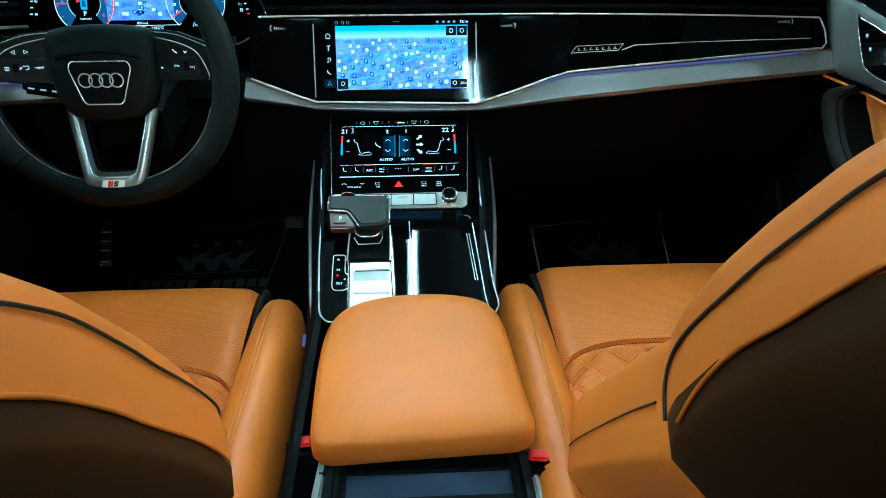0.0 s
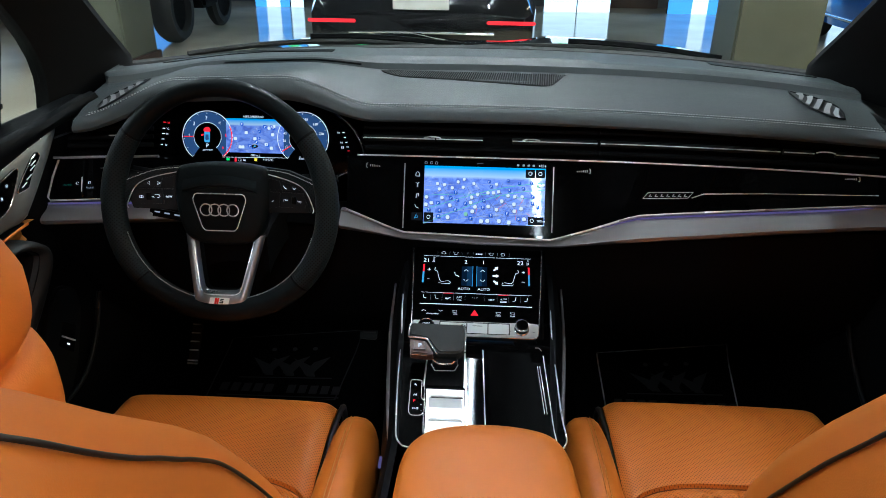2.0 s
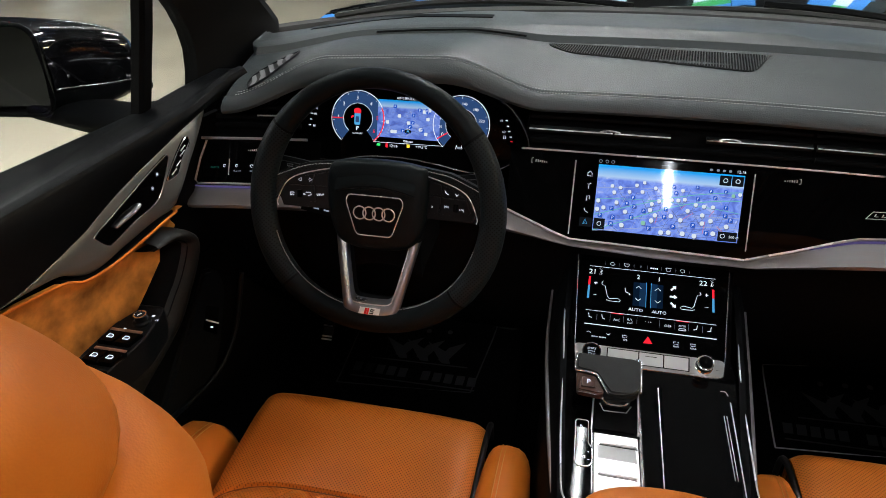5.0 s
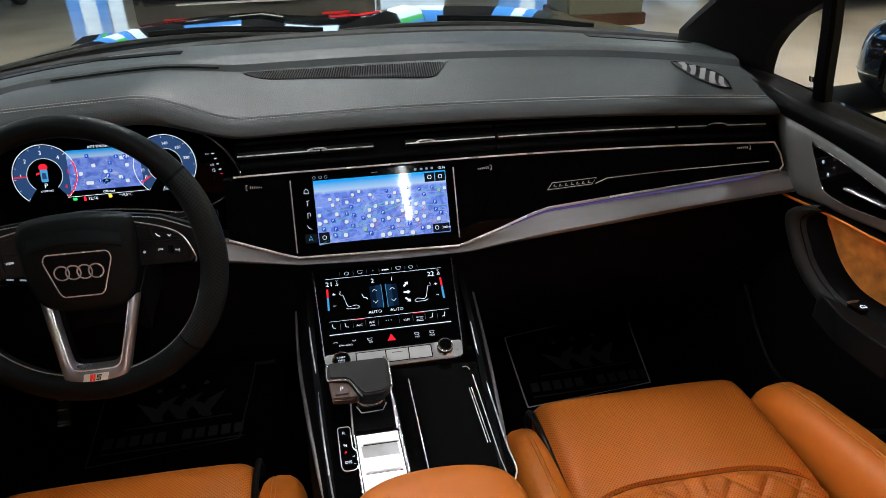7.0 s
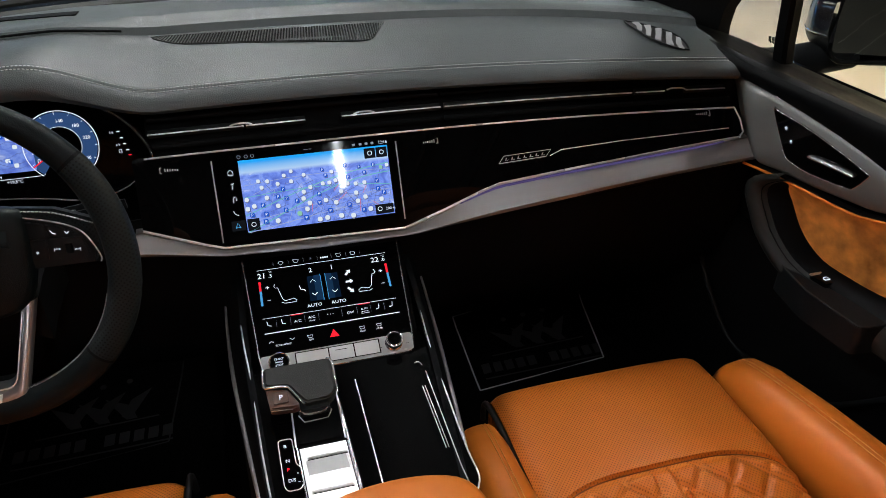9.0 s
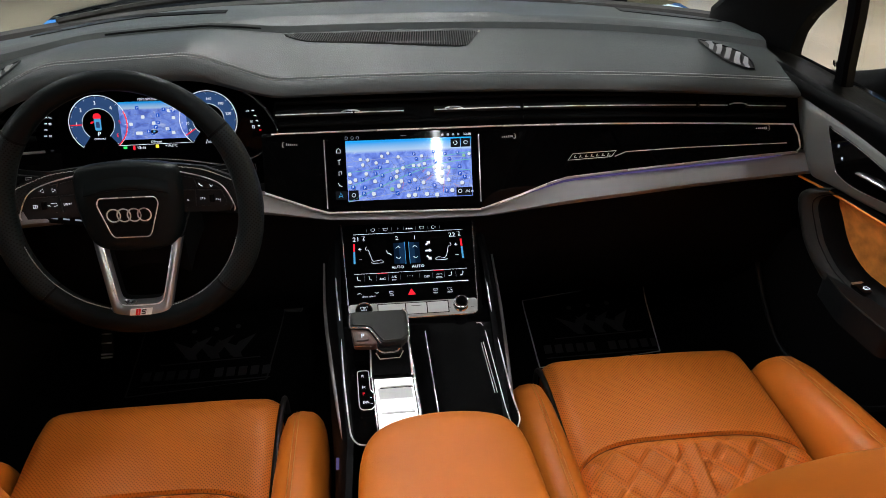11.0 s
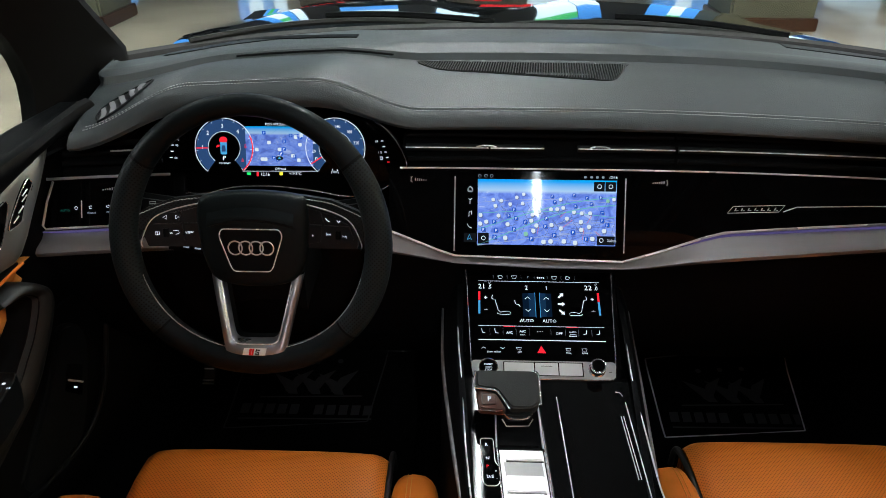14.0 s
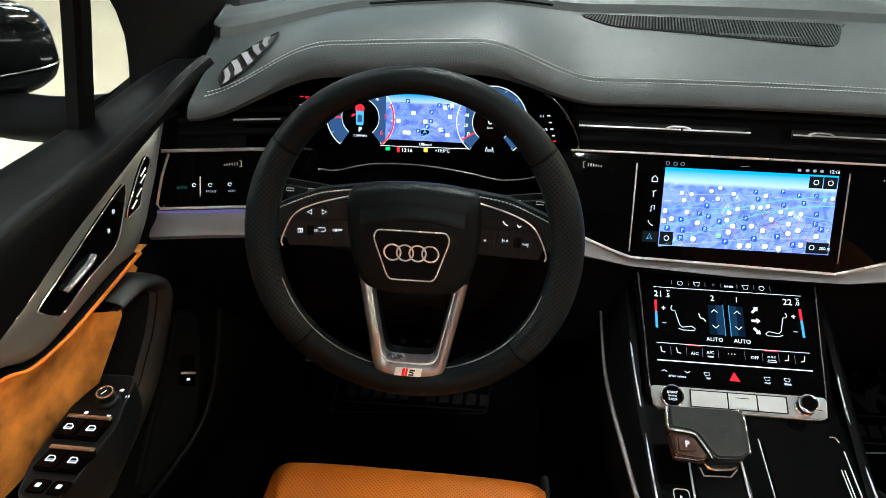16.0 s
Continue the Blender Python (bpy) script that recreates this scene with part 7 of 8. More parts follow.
def door(s, dy, bx):
    """A front door seen from inside; s: its side."""
    d_ = thing("door_1" if s < 0 else "door_2", "black car door panel with aluminium trim and cognac suede", "car door", (s * 0.7, -0.3, 0.5), "front doors", "structure")
    LN = DOOR_LINES[s]

    def at(y, z, d=0.0):
        return Vector((s * (bx - 0.2 * (y - dy) - d), y, z))

    def on(a, z, d=0.0):
        return at(a + dy, z, d)

    def height(line, y):
        pts = sorted(line)
        return float(np.interp(y - dy, [p[0] for p in pts], [p[1] for p in pts]))

    panel_top = lambda y: height(LN["top"], y)
    ys = spread((0.205 if s < 0 else 0.30) + dy, -1.0, 40)
    drop = lambda y: 0.08 * max(-0.35, min(0.0, y - dy - 0.05)) + (0.022 if s < 0 else 0.016) * ease((y - dy - 0.02) / 0.2)
    lean_in = lambda y: 0.010 * ease((y - dy - 0.04) / 0.14) if s < 0 else 0.0
    rows = [[at(y, z + drop(y) * k, d - (lean_in(y) if d > 0 else 0)) for d, z, k in ((-0.085, 1.098 + (0.004 if s < 0 else 0), 0.2 if s < 0 else 1), (-0.070, 1.108, 0.6 if s < 0 else 1), (-0.045, 1.1115, 1), (-0.022, 1.1125, 1), (-0.008, 1.116, 1), (0.002, 1.118, 1), (0.010, 1.115, 1), (0.014, 1.108, 1), (0.013, max(mixed(1.108 + drop(y), panel_top(y), 0.4), panel_top(y) + 0.004), 0), (0.009, panel_top(y) + 0.003, 0), (-0.004, panel_top(y) + 0.0005, 0))] for y in ys]
    shell("upper_pad", rows, door_black, d_, None, "soft black upper door pad")
    sweep("pad_line", [on(a, b + 0.0012, 0.0065) for a, b in along(LN["top"], 30)[4:]], 0.0006, chrome, d_, n=6, label="thin chrome line")
    # metal panel: rows from its front fold to its rear tip
    tops, lows = along(LN["top"], 40), along(LN["low"], 40)
    rows = []
    for i, (a, b) in enumerate(zip(tops, lows)):
        fold = 0.004 * math.exp(-((i - 4.0) / 1.6) ** 2) - 0.012 * ease(1 - i / 3.0)
        rows.append([on(mixed(a[0], b[0], t), mixed(a[1], b[1], t), d + fold) for t, d in ((0, -0.008), (0.03, -0.0015), (0.12, 0.001), (0.4, 0.003), (0.75, 0.0025), (0.92, 0.000), (0.98, -0.004), (1, -0.012))])
    shell("metal_panel", rows, panel_metal, d_, (s * 0.012, 0, 0), "satin brushed aluminium panel", angle=50)
    # recess with the opening lever
    cup = [tuple(p)[:2] for p in smooth_line([(a + dy, b, 0) for a, b in LN["recess"]], 3, True)]
    prism("lever_recess", cup, at, -0.006, 0.0042, gloss_black, d_, 0.001, "glossy black lever recess")
    sweep("recess_rim", [at(a, b, 0.0042) for a, b in cup], 0.0005, chrome, d_, True, 6, "thin chrome rim")
    lever = smooth_line([on(a, b, d) for (a, b), d in zip(LN["lever"], (0.0055, 0.0075, 0.0080, 0.0065))], 5)
    sweep("opening_lever", lever, [0.0034 + 0.0006 * math.sin(math.pi * k) for k in spread(0, 1, len(lever))], chrome, d_, n=10, label="polished chrome lever", flat=0.7)
    for y, z in LN["locks"]:
        sweep("lock_symbol", [on(y + 0.0013 * math.cos(k), z + 0.0013 * math.sin(k), 0.0052) for k in spread(0, 2 * math.pi * 9 / 10, 10)], 0.0003, ui_white, d_, True, 5)
        prism("lock_symbol", [(y + dy - 0.0015, z - 0.0034), (y + dy + 0.0015, z - 0.0034), (y + dy + 0.0015, z - 0.0012), (y + dy - 0.0015, z - 0.0012)], at, 0.0045, 0.0050, ui_dim, d_)
    if s < 0:
        mem = [(0.060, 1.0785), (0.0605, 1.0695), (0.045, 1.050), (0.033, 1.036), (0.0129, 1.0325), (0.0085, 1.0335), (0.0148, 1.043), (0.0368, 1.065), (0.0544, 1.0795)]
        mem_ring = [tuple(p)[:2] for p in smooth_line([(a + dy, b, 0) for a, b in mem], 2, True)]
        prism("seat_memory_field", mem_ring, at, 0.000, 0.0050, gloss_black, d_, 0.0008, "glossy black seat memory keys")
        sweep("memory_rim", [at(a, b, 0.0050) for a, b in mem_ring], 0.0007, chrome, d_, True, 5, "thin chrome rim")
        for a, b in ((0.0465, 1.0675), (0.0435, 1.0610), (0.0335, 1.0500), (0.0225, 1.0415)):
            sweep("memory_key", [on(a - 0.0055, b - 0.0028, 0.0060), on(a + 0.0045, b + 0.0022, 0.0060)], 0.0008, silver_print, d_, n=5)
    # suede insert framed by a leather line
    edge_z = lambda y: height(LN["edge"], y)
    rows = [[at(y, mixed(edge_z(y) - 0.001, float(np.interp(y - dy, [-0.09, -0.03, 0.03], [0.845, 0.895, 0.950])), t), d) for t, d in ((0, 0.000), (0.06, -0.008), (0.25, -0.019), (0.55, -0.026), (0.8, -0.026), (1, -0.020))] for y in spread(0.030 + dy, -1.0, 60)]
    shell("suede_panel", rows, alcantara, d_, (s * 0.008, 0, 0), "cognac suede insert")
    sweep("leather_edge", [on(a, b - 0.001, 0.002) for a, b in along(LN["edge"][:-1], 40)[1:]] + [on(*LN["edge"][-1], 0.002)], 0.0021, leather, d_, n=8, label="cognac leather edge")
    prism("groove", [(a + dy, b + 0.0035) for a, b in along(LN["edge"][1:-2], 20)] + [(a + dy, b - 0.001) for a, b in reversed(along(LN["edge"][1:-2], 20))], at, -0.010, 0.0005, dark_plastic, d_, 0, "dark joint under the metal panel")
    # hollow behind the grab handle, and the handle that runs on as the armrest's edge
    rows, inside = [], []
    for a, b in zip(smooth_line([(*p, 0) for p in LN["grip_in"]], 4), smooth_line([(*p, 0) for p in LN["grip_out"]], 4)):
        rows.append([on(mixed(a.x, b.x, t), mixed(a.y, b.y, t), d) for t, d in ((0.0, 0.004), (0.05, 0.0095), (0.18, 0.0150), (0.40, 0.0190), (0.62, 0.0185), (0.82, 0.0130), (0.95, 0.003), (1.0, -0.010), (0.98, -0.030))])
        inside.append([on(mixed(a.x, b.x, t), mixed(a.y, b.y, t), d) for t, d in ((0.0, 0.004), (-0.10, 0.0005), (-0.22, -0.012), (-0.30, -0.027))])
    shell("grab_handle", rows, grip_leather, d_, None, "soft black grab handle and armrest edge", False, 60)
    # Inner side coloured near-black to hold the shade inside the handle.
    shell("handle_inside", inside, dark_plastic, d_, None, "inner side of the grab handle, shade in its colour", False, 60)
    sweep("grip_seam", [on(p.x, p.y, 0.0115) for p in smooth_line([(mixed(a[0], b[0], 0.07), mixed(a[1], b[1], 0.07), 0) for a, b in zip(LN["grip_in"][:-1], LN["grip_out"][:-1])], 5)], 0.0009, dark_plastic, d_, n=5)
    # switch plate
    plate = [(-0.008, -0.027), (-0.006, 0.020), (-0.079, 0.046), (-0.165, 0.052), (-0.168, 0.010), (-0.127, -0.008)]

    def flat(a, b, d):
        p = at(a + dy - 0.049, 0.857 + 0.02 * (a + 0.08), b - 0.006)
        return p + Vector((0, 0, d))

    prism("switch_plate", rounded([(a, b) for a, b in plate], 0.010, 3), flat, -0.040, 0.004, soft_black, d_, 0.0015, "black switch plate")
    sweep("plate_rim", [flat(a, b, 0.004) for a, b in rounded([(a * 0.985 - 0.001, b * 0.96 + 0.0005) for a, b in plate], 0.010, 3)], 0.0012, grip_leather, d_, True, 6, "raised black rim")
    if s < 0:
        turned("mirror_knob", [(0.0, 0.0), (0.0125, 0.0), (0.0125, 0.003), (0.0090, 0.005), (0.0085, 0.013), (0.0, 0.0135)], Matrix.Translation(flat(-0.044, 0.0136, 0.004)), soft_black, d_, 28, "round mirror adjuster")
        sweep("knob_ring", [flat(-0.044, 0.0136, 0.0178) + Vector((0.0082 * math.cos(k), 0.0082 * math.sin(k), 0)) for k in spread(0, 2 * math.pi * 27 / 28, 28)], 0.0011, chrome, d_, True, 6, "chrome ring")
        sweep("knob_mark", [flat(-0.041, 0.0136, 0.0178), flat(-0.047, 0.0116, 0.0178)], 0.0006, silver_print, d_, n=5)
        rowset = ((-0.083, (0.027, 0.003)), (-0.122, (0.037, 0.014)))
        for b in (0.042, 0.021):
            prism("lock_key", rounded([(-0.160, b - 0.009), (-0.145, b - 0.009), (-0.145, b + 0.009), (-0.160, b + 0.009)], 0.003, 2), flat, 0.003, 0.0065, gloss_black, d_, 0.0008, "small black lock key")
            prism("key_symbol", [(-0.154, b - 0.0022), (-0.150, b - 0.0022), (-0.150, b + 0.0022), (-0.154, b + 0.0022)], flat, 0.0066, 0.0071, ui_white, d_)
        for a, b in ((-0.028, 0.018), (-0.033, 0.002), (-0.036, 0.030), (-0.062, 0.002), (-0.064, 0.028)):
            prism("key_symbol", [(a - 0.0014, b - 0.0018), (a + 0.0014, b - 0.0018), (a + 0.0014, b + 0.0018), (a - 0.0014, b + 0.0018)], flat, 0.0041, 0.0048, ui_white, d_)
    else:
        rowset = ((-0.065, (0.004,)),)
    for a, bs in rowset:
        for b in bs:
            key = prism("window_switch", rounded([(a - 0.014, b - 0.0115), (a + 0.012, b - 0.0115), (a + 0.012, b + 0.0115), (a - 0.014, b + 0.0115)], 0.002, 2), flat, 0.002, 0.010, gloss_black, d_, 0.0015, "black window switch")
            prism("switch_lip", [(a + 0.0090, b - 0.0112), (a + 0.0130, b - 0.0112), (a + 0.0130, b + 0.0112), (a + 0.0090, b + 0.0112)], flat, 0.0095, 0.0122, lip_metal, key, 0.0008, "warm satin metal lip")
            ring_pts = [(a - 0.0055, b - 0.004), (a - 0.0055, b + 0.004), (a - 0.002, b + 0.004), (a + 0.0005, b + 0.001), (a + 0.0005, b - 0.004)]
            sweep("switch_symbol", [flat(p, q, 0.0106) for p, q in ring_pts], 0.0006, ui_white, key, True, 5)
            prism("switch_symbol", [(a - 0.0050, b - 0.003), (a - 0.0026, b - 0.003), (a - 0.0026, b + 0.003), (a - 0.0050, b + 0.003)], flat, 0.0101, 0.0105, ui_dim, key)
    rows = [[at(y, z, -0.036) for z in spread(1.075, 0.84, 4)] for y in spread(0.42 + dy, -0.06 + dy, 6)]
    shell("front_filler", rows, dark_plastic, d_, (s * 0.010, 0, 0), "matt black filler at the hinge side")
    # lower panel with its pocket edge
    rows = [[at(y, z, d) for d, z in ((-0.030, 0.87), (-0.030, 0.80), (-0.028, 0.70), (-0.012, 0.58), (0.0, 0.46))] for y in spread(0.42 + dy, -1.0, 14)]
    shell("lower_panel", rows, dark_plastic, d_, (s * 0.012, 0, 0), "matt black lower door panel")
    sweep("pocket_edge", smooth_line([on(a, b, -0.016) for a, b in LN["pocket"]], 6), 0.0042, soft_black, d_, n=8, label="soft black pocket edge")
    if s < 0:
        field = [(0.064, 0.847), (0.086, 0.841), (0.104, 0.819), (0.103, 0.784), (0.069, 0.697), (0.025, 0.629), (-0.014, 0.575), (-0.081, 0.669), (0.005, 0.765)]
        prism("side_console", rounded(field, 0.018, 4), at, -0.034, -0.020, soft_black, d_, 0.005, "soft black raised side field")
        prism("tailgate_switch_well", rounded([(0.0535, 0.790), (0.080, 0.768), (0.0605, 0.723), (0.035, 0.7515)], 0.003, 2), at, -0.026, -0.0192, dark_plastic, d_, 0.0008)
        prism("tailgate_switch", rounded([(0.0433, 0.765), (0.067, 0.743), (0.0595, 0.725), (0.036, 0.752)], 0.002, 2), at, -0.021, -0.0165, gloss_black, d_, 0.001, "black tailgate switch")
        sweep("switch_lip", [at(0.0433, 0.767, -0.016), at(0.066, 0.745, -0.016)], 0.0017, silver_print, d_, n=6, label="silver lip")
        prism("switch_symbol", [(0.0495, 0.7505), (0.0545, 0.7462), (0.0535, 0.7435), (0.0485, 0.7478)], at, -0.0165, -0.0160, ui_white, d_)
    return d_


door(-1, 0.0, 0.675)
door(1, 0.058, 0.650)


# ---- outside mirrors ----
# Dark colour stands in for the black car flank reflected in the glass.
dark_mirror = material("dark_reflection_mirror", (0.045, 0.05, 0.055), 0.015, metal=1, vary=0.01)


def side_mirror(s, at_, turn, inward):
    """An outside mirror; inward: how far its housing swells towards the car ahead of the glass."""
    mirror = thing("side_mirror", "glossy black outside mirror on the car door", "mirror", at_, "outside mirrors")
    m = Matrix.Translation(at_) @ pose(0, 0, 0, 0, 0, turn)
    sq = lambda v, k: math.copysign(abs(v) ** k, v)

    def ring(t, lo, hi):
        sc = math.sqrt(max(0.03, 1 - t ** 2.3 * 0.97))
        return [m @ Vector((0.128 * sc * sq(math.cos(a), 0.6) - s * inward * ease(t / 0.8), 0.17 * t, 0.090 * sc * sq(math.sin(a), 0.7) - 0.020 * t)) for a in spread(lo, hi, 25)]

    shell("housing", [ring(t, -0.25, math.pi + 0.25) for t in spread(0, 1, 14)], paint_black, mirror, (0, 0, -0.004), "glossy black upper housing", angle=60)
    shell("lower_housing", [ring(t, math.pi + 0.25, 2 * math.pi - 0.25) for t in spread(0, 1, 14)], soft_black, mirror, (0, 0, 0.004), "matt black lower housing", angle=60)
    sweep("housing_joint", [ring(t, math.pi + 0.25, 4)[0] if s > 0 else ring(t, -0.25, 1)[0] for t in spread(0.02, 0.9, 12)], 0.0016, chrome, mirror, n=6, label="thin bright joint")
    corners = rounded([(-0.112, -0.075), (0.112, -0.075), (0.112, 0.075), (-0.112, 0.075)], 0.035, 5)
    prism("glass", corners, lambda a, b, d: m @ Vector((a * 0.96, 0.012 - d - 0.10 * s * a, b)), 0.0, 0.004, dark_mirror, mirror, 0.001, "mirror glass darkened for its dark reflection")
    sweep("glass_rim", [m @ Vector((a * 1.07, -0.006, b * 1.09)) for a, b in corners], 0.0045, dark_plastic, mirror, True, 8, "black rim round the glass")
    sweep("foot", smooth_line([m @ Vector((-s * 0.05, 0.06, -0.080)), m @ Vector((-s * 0.16, 0.05, -0.098)), m @ Vector((-s * 0.24, 0.03, -0.095)), m @ Vector((-s * 0.34, 0.00, -0.075))], 5), 0.050, dark_plastic, mirror, n=14, flat=0.6, label="matt black mirror foot")
    sweep("side_repeater", smooth_line([ring(t, 0.6, 2.5)[3 if s < 0 else 21] for t in (0.15, 0.35, 0.55, 0.75)], 4), 0.003, chrome, mirror, n=6)


side_mirror(-1, (-1.180, 0.270, 1.085), 4, 0.13)
side_mirror(1, (1.122, 0.360, 1.098), -16, 0.02)


# ---- floor mats and pedals ----
def floor_mat(x0, x1, hem):
    mat_ = thing("floor_mat", "black car floor mat with a faded grey print", "floor mat", ((x0 + x1) / 2, 0.3, 0.48), "floor mats")

    def lie(x, y, d=0.0):
        return Vector((x, y, 0.493 + 0.15 * max(0, y - 0.25) + 0.35 * max(0, y - 0.42) + d))

    rows = [[lie(x, y) for x in spread(x0 - 0.06, x1 + 0.06, 8)] for y in spread(-0.02, 0.52, 16)]
    shell("rug", rows, carpet, mat_, (0, 0, -0.008), "black carpet rug")
    c, w = (x0 + x1) / 2, x1 - x0
    ring = [(x0 + 0.003, 0.430), (x1 - 0.006, 0.461), (x1 - 0.034, 0.258), (x0 + 0.001, 0.234)]
    for a, b in zip(ring, ring[1:] + ring[:1]):
        sweep("printed_border", [lie(mixed(a[0], b[0], t), mixed(a[1], b[1], t), 0.0008) for t in spread(0, 1, 8)], 0.0016, hem, mat_, n=4, flat=0.4, label="thin grey border")
    # a plain crown-like shape of five facets with dots, and bars for the writing
    for i in range(3):
        q = c + (i - 1) * w * 0.15
        prism("printed_facet", [(q - w * 0.13, 0.375), (q, 0.322), (q + w * 0.06, 0.322), (q + w * 0.02, 0.352)], lie, 0.0002, 0.0010, mat_print, mat_)
        prism("printed_facet", [(q + w * 0.13, 0.385), (q + w * 0.02, 0.322), (q - w * 0.03, 0.330), (q + w * 0.02, 0.365)], lie, 0.0002, 0.0012, mat_print, mat_)
        prism("printed_dot", [(q + 0.006 * math.cos(k), 0.402 + 0.004 * i + 0.006 * math.sin(k)) for k in spread(0, 5.2, 6)], lie, 0.0002, 0.0010, mat_print, mat_)
    prism("printed_line", [(c - w * 0.33, 0.311), (c + w * 0.33, 0.318), (c + w * 0.33, 0.3205), (c - w * 0.33, 0.3135)], lie, 0.0002, 0.0010, mat_print, mat_)
    n = 11
    for i in range(n):
        if i == 5:
            continue
        a = x0 + w * 0.07 + i * w * 0.86 / n
        prism("printed_bar", [(a, 0.272), (a + w * 0.055, 0.273), (a + w * 0.058, 0.296), (a + 0.001, 0.295)], lie, 0.0002, 0.0010, mat_print, mat_)
    prism("printed_line", [(x0 + w * 0.07, 0.258), (x1 - w * 0.09, 0.262), (x1 - w * 0.09, 0.265), (x0 + w * 0.07, 0.261)], lie, 0.0002, 0.0010, mat_print, mat_)


# Passenger border is paler, driver's darker: the light on them is in the colour.
floor_mat(0.275, 0.578, lit_hem)
floor_mat(-0.555, -0.250, mat_print)


def pedal(nm, label, x0, x1, y, z, h, ribs, metal):
    pd = thing(nm, label, "pedal", ((x0 + x1) / 2, y, z), "pedals")
    m = facing(((x0 + x1) / 2, y, z), (1, 0, 0), (0, 0.6, 0.8))
    w = (x1 - x0) / 2
    prism("plate", rounded([(-w, 0), (w, 0), (w, h), (-w, h)], 0.006, 3), laid(m), -0.006, 0.0, metal, pd, 0.001, "satin plate")
    for i in range(ribs):
        b = h * (i + 0.7) / (ribs + 0.4)
        slab("rubber_rib", m, -w * 0.62, b - h * 0.22 / ribs, w * 0.86, b + h * 0.30 / ribs, rubber, pd, 0.003, 0.003, 0.0, "black rubber rib")
    block("arm", (0.02, 0.02, 0.12), pose((x0 + x1) / 2, y + 0.07, z + 0.10, -35, 0, 0), dark_plastic, pd, 0.004)


foot_metal = material("pale_aluminium", (0.90, 0.91, 0.93), 0.35, metal=0.15, vary=0.05)


def foot_rest(x0, x1, y, z, h):
    fr = thing("foot_rest", "black rubber foot rest with thin aluminium edge and bars", "foot rest", ((x0 + x1) / 2, y, z), "pedals")
    m = facing(((x0 + x1) / 2, y, z), (1, 0, 0), (0, 0.6, 0.8))
    w = (x1 - x0) / 2
    prism("plate", rounded([(-w, 0), (w, 0), (w, h), (-w, h)], 0.006, 3), laid(m), -0.006, 0.0, rubber, fr, 0.001, "black rubber plate")
    prism("side_bar", rounded([(-w, 0.012), (-w + 0.0075, 0.012), (-w + 0.0075, h), (-w, h)], 0.002, 2), laid(m), 0.0, 0.0035, foot_metal, fr, 0.001, "bright aluminium side bar")
    prism("top_plate", rounded([(-w + 0.0090, h * 0.80), (w, h * 0.83), (w, h), (-w + 0.0090, h)], 0.003, 2), laid(m), 0.0, 0.0030, foot_metal, fr, 0.001, "bright aluminium top plate")
    for e in (0.003, 0.0095):
        sweep("bright_edge", [m @ Vector(p) for p in ((-w + e, 0.020, 0.002), (-w + e, e + 0.006, 0.002), (-w + e + 0.002, e + 0.002, 0.002), (-w + e + 0.006, e, 0.002), (w, e, 0.002))], 0.0018, foot_metal, fr, n=6, label="thin aluminium edge")
    for i in range(4):
        b = h * (0.25 + 0.145 * i)
        slab("bright_bar", m, -w * 0.45, b - 0.0014, w * 0.95, b + 0.0014, foot_metal, fr, 0.003, 0.001, 0.0, "raised aluminium bar")


foot_rest(-0.647, -0.595, 0.322, 0.522, 0.128)
pedal("brake_pedal", "wide aluminium brake pedal with rubber pads", -0.424, -0.316, 0.372, 0.612, 0.052, 2, silver_paint)
pedal("accelerator_pedal", "narrow black accelerator pedal", -0.250, -0.212, 0.385, 0.565, 0.11, 3, soft_black)


# ---- things in the showroom ----
tail_red = glow("tail_light_red", (0.95, 0.02, 0.03), 1.4)
plate_white = material("white_plate", (0.75, 0.75, 0.72), 0.4)


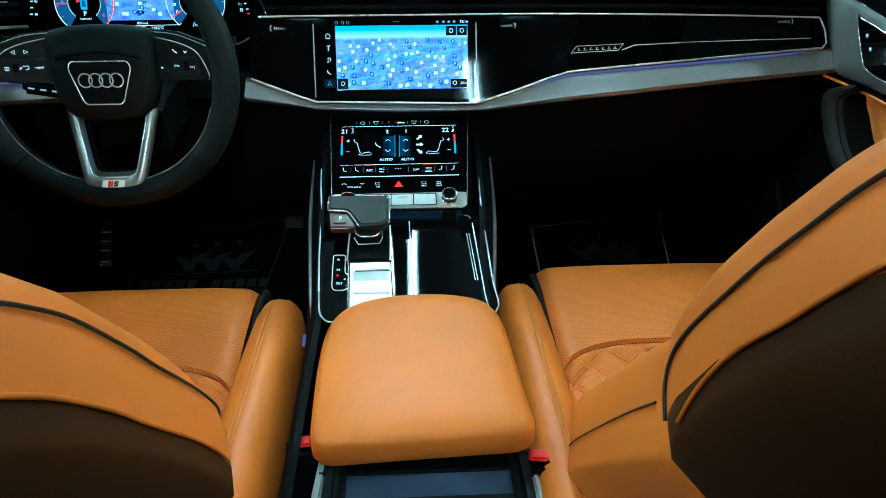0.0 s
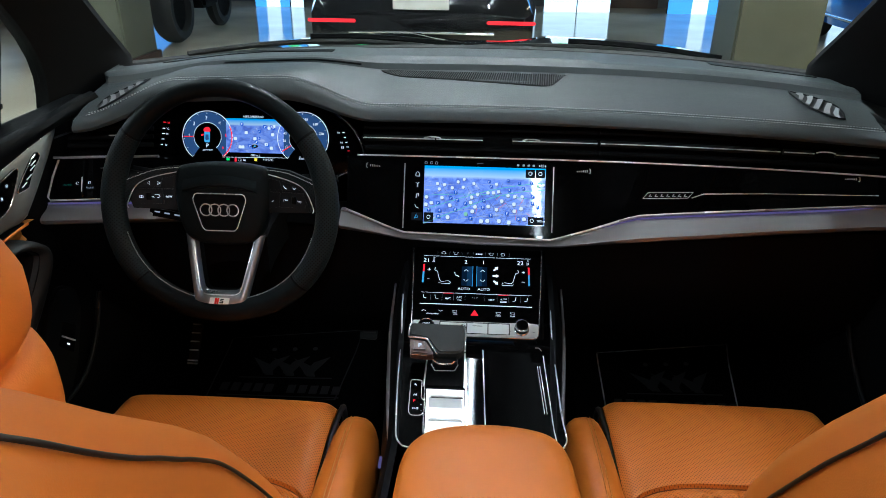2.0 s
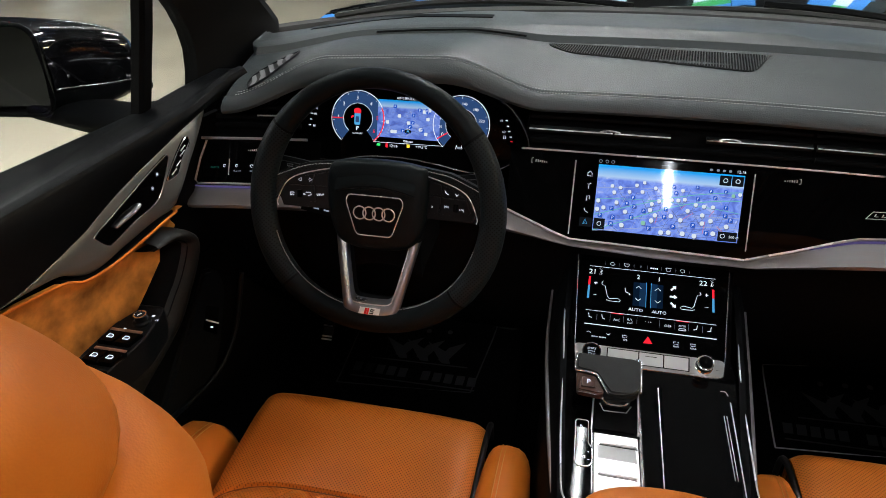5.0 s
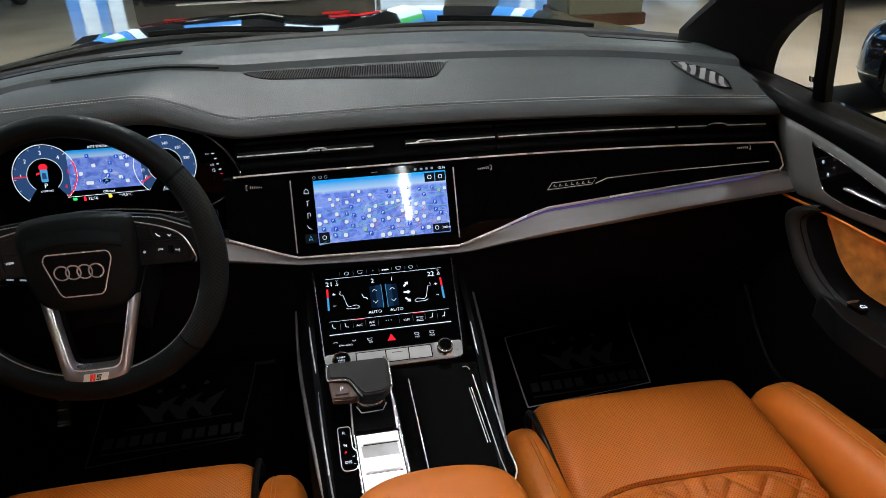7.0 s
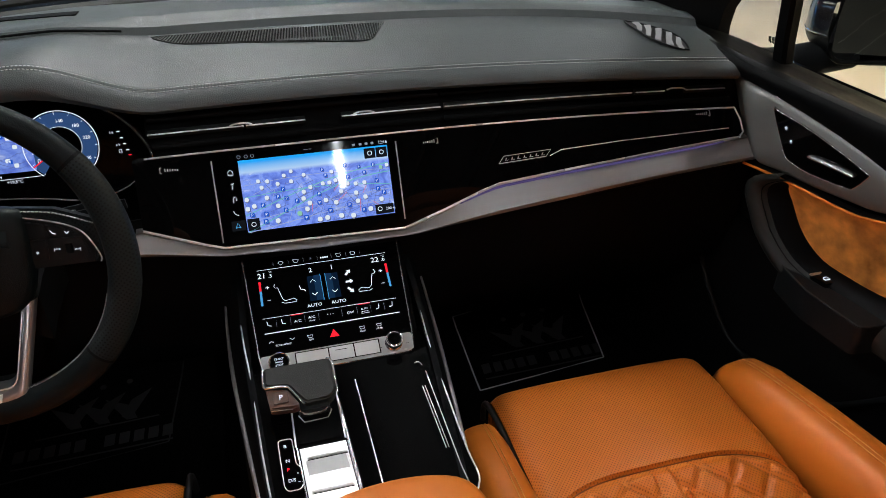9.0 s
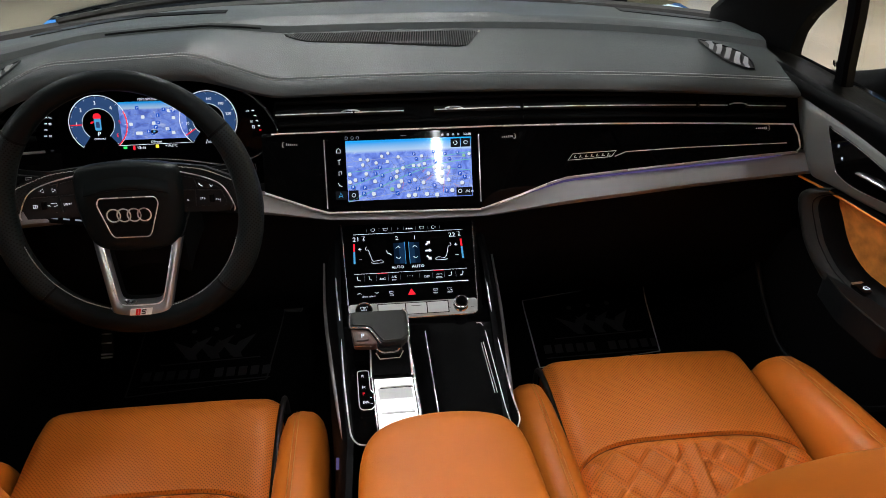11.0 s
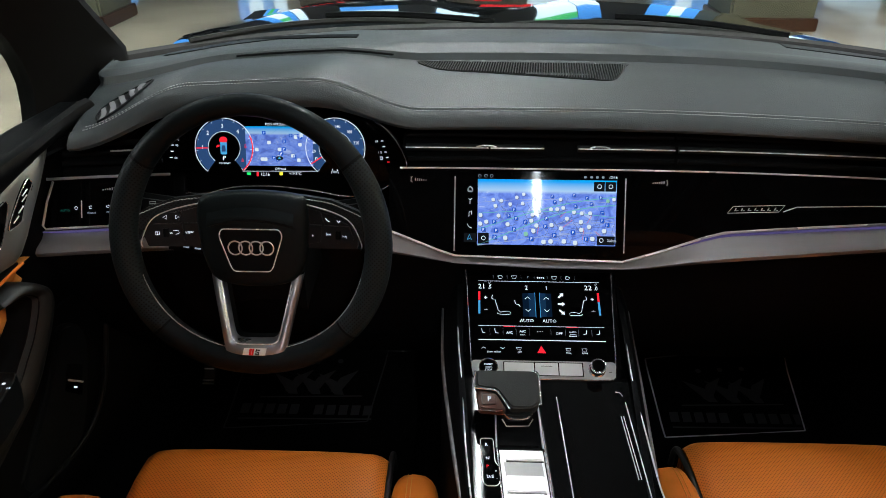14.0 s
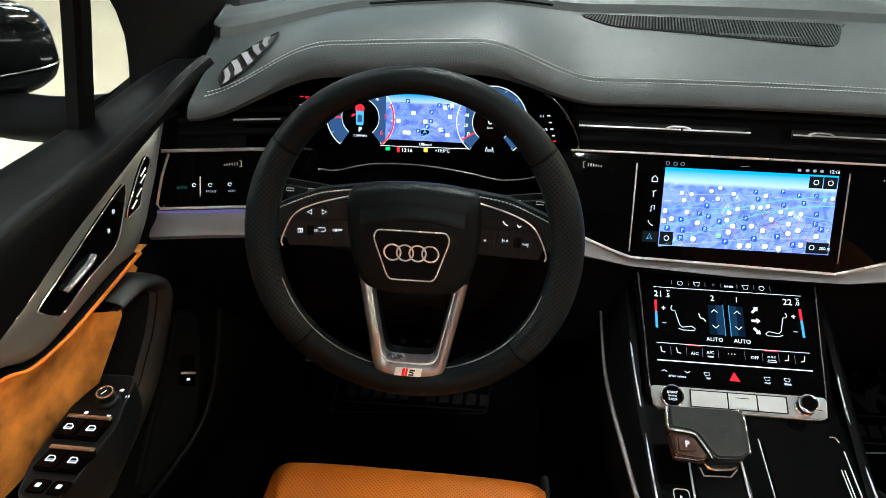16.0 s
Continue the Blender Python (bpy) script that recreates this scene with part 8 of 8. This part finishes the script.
def parked_car(x, y, paint, label, lit=True):
    car = thing("parked_car", label, "car", (x, y, 0), "parked cars")
    rows = []
    for yy, w, zb, zt in ((0.0, 0.86, 0.35, 0.72), (0.05, 0.92, 0.25, 0.90), (0.25, 0.95, 0.22, 0.98), (1.2, 0.96, 0.22, 1.0), (3.0, 0.96, 0.22, 0.98), (4.4, 0.92, 0.25, 0.85), (4.7, 0.80, 0.35, 0.65)):
        rows.append([(x + w * c_, y + yy, mixed(zb, zt, t)) for c_, t in ((-0.96, 0.0), (-1.0, 0.3), (-1.0, 0.7), (-0.92, 0.95), (-0.6, 1.0), (0.6, 1.0), (0.92, 0.95), (1.0, 0.7), (1.0, 0.3), (0.96, 0.0))])
    shell("body", rows, paint, car, None, "glossy painted body", True)
    rows = [[(x + w * c_, y + yy, z) for c_ in (-1, -0.8, 0, 0.8, 1)] for yy, w, z in ((0.45, 0.80, 0.97), (1.0, 0.68, 1.36), (2.2, 0.66, 1.42), (3.2, 0.74, 0.98))]
    shell("roof", rows, gloss_black, car, (0, 0, -0.02), "dark glass and roof")
    for s in (-1, 1):
        block("rear_light", (0.40, 0.03, 0.028), pose(x + s * 0.74, y - 0.005, 0.655), tail_red if lit else belt_red, car, 0.008, "thin red rear light")
        block("reflector", (0.22, 0.02, 0.02), pose(x + s * 0.60, y - 0.0, 0.45), belt_red, car, 0.004)
        sweep("sill_strip", [(x + s * 0.955, y + 1.3, 0.34), (x + s * 0.965, y + 2.4, 0.33), (x + s * 0.955, y + 3.3, 0.34)], 0.022, chrome, car, n=8, label="bright sill strip")
        for yy in (0.9, 3.7):
            m = Matrix.Translation((x + s * 0.86, y + yy, 0.36)) @ pose(0, 0, 0, 0, s * 90, 0)
            wh = turned("wheel", [(0.0, -0.1), (0.27, -0.1), (0.28, 0.06), (0.29, 0.09), (0.34, 0.10), (0.36, 0.06), (0.36, -0.08), (0.33, -0.1)], m, rubber, car, 36, "black tyre")
            turned("rim", [(0.265, 0.02), (0.28, 0.02), (0.285, 0.098), (0.268, 0.10), (0.262, 0.08)], m, bar_silver, wh, 36, "pale alloy rim")
            turned("hub_cap", [(0.0, 0.115), (0.05, 0.112), (0.06, 0.09), (0.0, 0.085)], m, bar_silver, wh, 20)
            for i in range(10):
                k = 2 * math.pi * i / 10 + (0.10 if i % 2 else -0.10)
                sweep("spoke", [m @ Vector((0.045 * math.cos(k), 0.045 * math.sin(k), 0.105)), m @ Vector((0.27 * math.cos(k), 0.27 * math.sin(k), 0.09))], 0.014, bar_silver, wh, n=6)
    block("number_plate", (0.46, 0.012, 0.10), pose(x, y - 0.012, 0.80), plate_white, car, 0.003, "white plate with grey bars")
    sweep("chrome_strip", [(x - 0.6, y - 0.01, 0.565), (x, y - 0.02, 0.57), (x + 0.6, y - 0.01, 0.565)], 0.010, chrome, car, n=6)
    for q in (-0.35, 0.35):
        block("exhaust_trim", (0.22, 0.03, 0.06), pose(x + q * 1.7, y, 0.36), chrome, car, 0.01)


paint_blue = material("blue_car_paint", (0.03, 0.12, 0.42), 0.15, coat=1.0, vary=0.1)
parked_car(-0.51, 5.05, paint_black, "black car seen from behind with red rear lights")
parked_car(5.55, 5.9, paint_blue, "blue car with alloy wheels on the shiny floor", False)
parked_car(-7.3, 5.7, paint_black, "black car with alloy wheels beside the pillar", False)


def motorcycle(x, y):
    bike = thing("motorcycle", "black motorcycle seen from behind with a white plate", "motorcycle", (x, y, 0), "")
    for yy, r, w in ((0.0, 0.40, 0.13), (1.6, 0.38, 0.08)):
        prof = [(r - 0.13, -w), (r - 0.05, -w), (r, -w * 0.45), (r, w * 0.45), (r - 0.05, w), (r - 0.13, w)]
        m = Matrix.Translation((x, y + yy, r)) @ pose(0, 0, 0, 0, 90, 0)
        bm = bmesh.new()
        n = 36
        rings = [[bm.verts.new(m @ Vector((a * math.cos(k), a * math.sin(k), h))) for k in (2 * math.pi * q / n for q in range(n))] for a, h in prof]
        for a, b in zip(rings, rings[1:] + rings[:1]):
            for q in range(n):
                j = (q + 1) % n
                bm.faces.new((a[q], a[j], b[j], b[q]))
        part("tyre", bm, rubber, bike, "black tyre")
        turned("rim", [(0.0, -0.05), (r - 0.12, -0.05), (r - 0.12, 0.05), (0.0, 0.05)], m, dark_plastic, bike, 24)
    sweep("swing_arm", [(x - 0.14, y + 0.02, 0.40), (x - 0.15, y + 0.7, 0.48)], 0.035, dark_plastic, bike)
    sweep("frame_tube", smooth_line([(x, y + 0.1, 0.85), (x, y + 0.7, 0.75), (x, y + 1.2, 0.95), (x, y + 1.55, 0.45)], 4), 0.05, dark_plastic, bike)
    block("seat_pad", (0.26, 0.7, 0.10), pose(x, y + 0.45, 0.98), wheel_leather, bike, 0.03)
    block("fuel_tank", (0.30, 0.5, 0.28), pose(x, y + 1.0, 1.02), paint_black, bike, 0.08)
    block("engine", (0.36, 0.5, 0.36), pose(x, y + 0.85, 0.52), dark_plastic, bike, 0.04)
    sweep("handlebar", smooth_line([(x - 0.4, y + 1.25, 1.15), (x - 0.1, y + 1.4, 1.20), (x + 0.1, y + 1.4, 1.20), (x + 0.4, y + 1.25, 1.15)], 4), 0.016, chrome, bike)
    block("mudguard", (0.20, 0.30, 0.03), pose(x, y - 0.02, 0.86, 25, 0, 0), dark_plastic, bike, 0.01)
    pl = block("number_plate", (0.50, 0.012, 0.14), pose(x + 0.03, y - 0.42, 0.66, -10, 0, 0), plate_white, bike, 0.004, "white plate with grey bars")
    block("plate_band", (0.05, 0.004, 0.12), pose(x - 0.19, y - 0.43, 0.66, -10, 0, 0), ui_blue, pl, 0.001)
    for i in range(4):
        block("plate_bar", (0.05, 0.004, 0.08), pose(x - 0.04 + 0.08 * i, y - 0.43, 0.66, -10, 0, 0), dark_plastic, pl, 0.001)
    sweep("plate_holder", [(x, y - 0.05, 0.86), (x, y - 0.38, 0.70)], 0.02, dark_plastic, bike)


motorcycle(-3.82, 7.9)

set_letters()
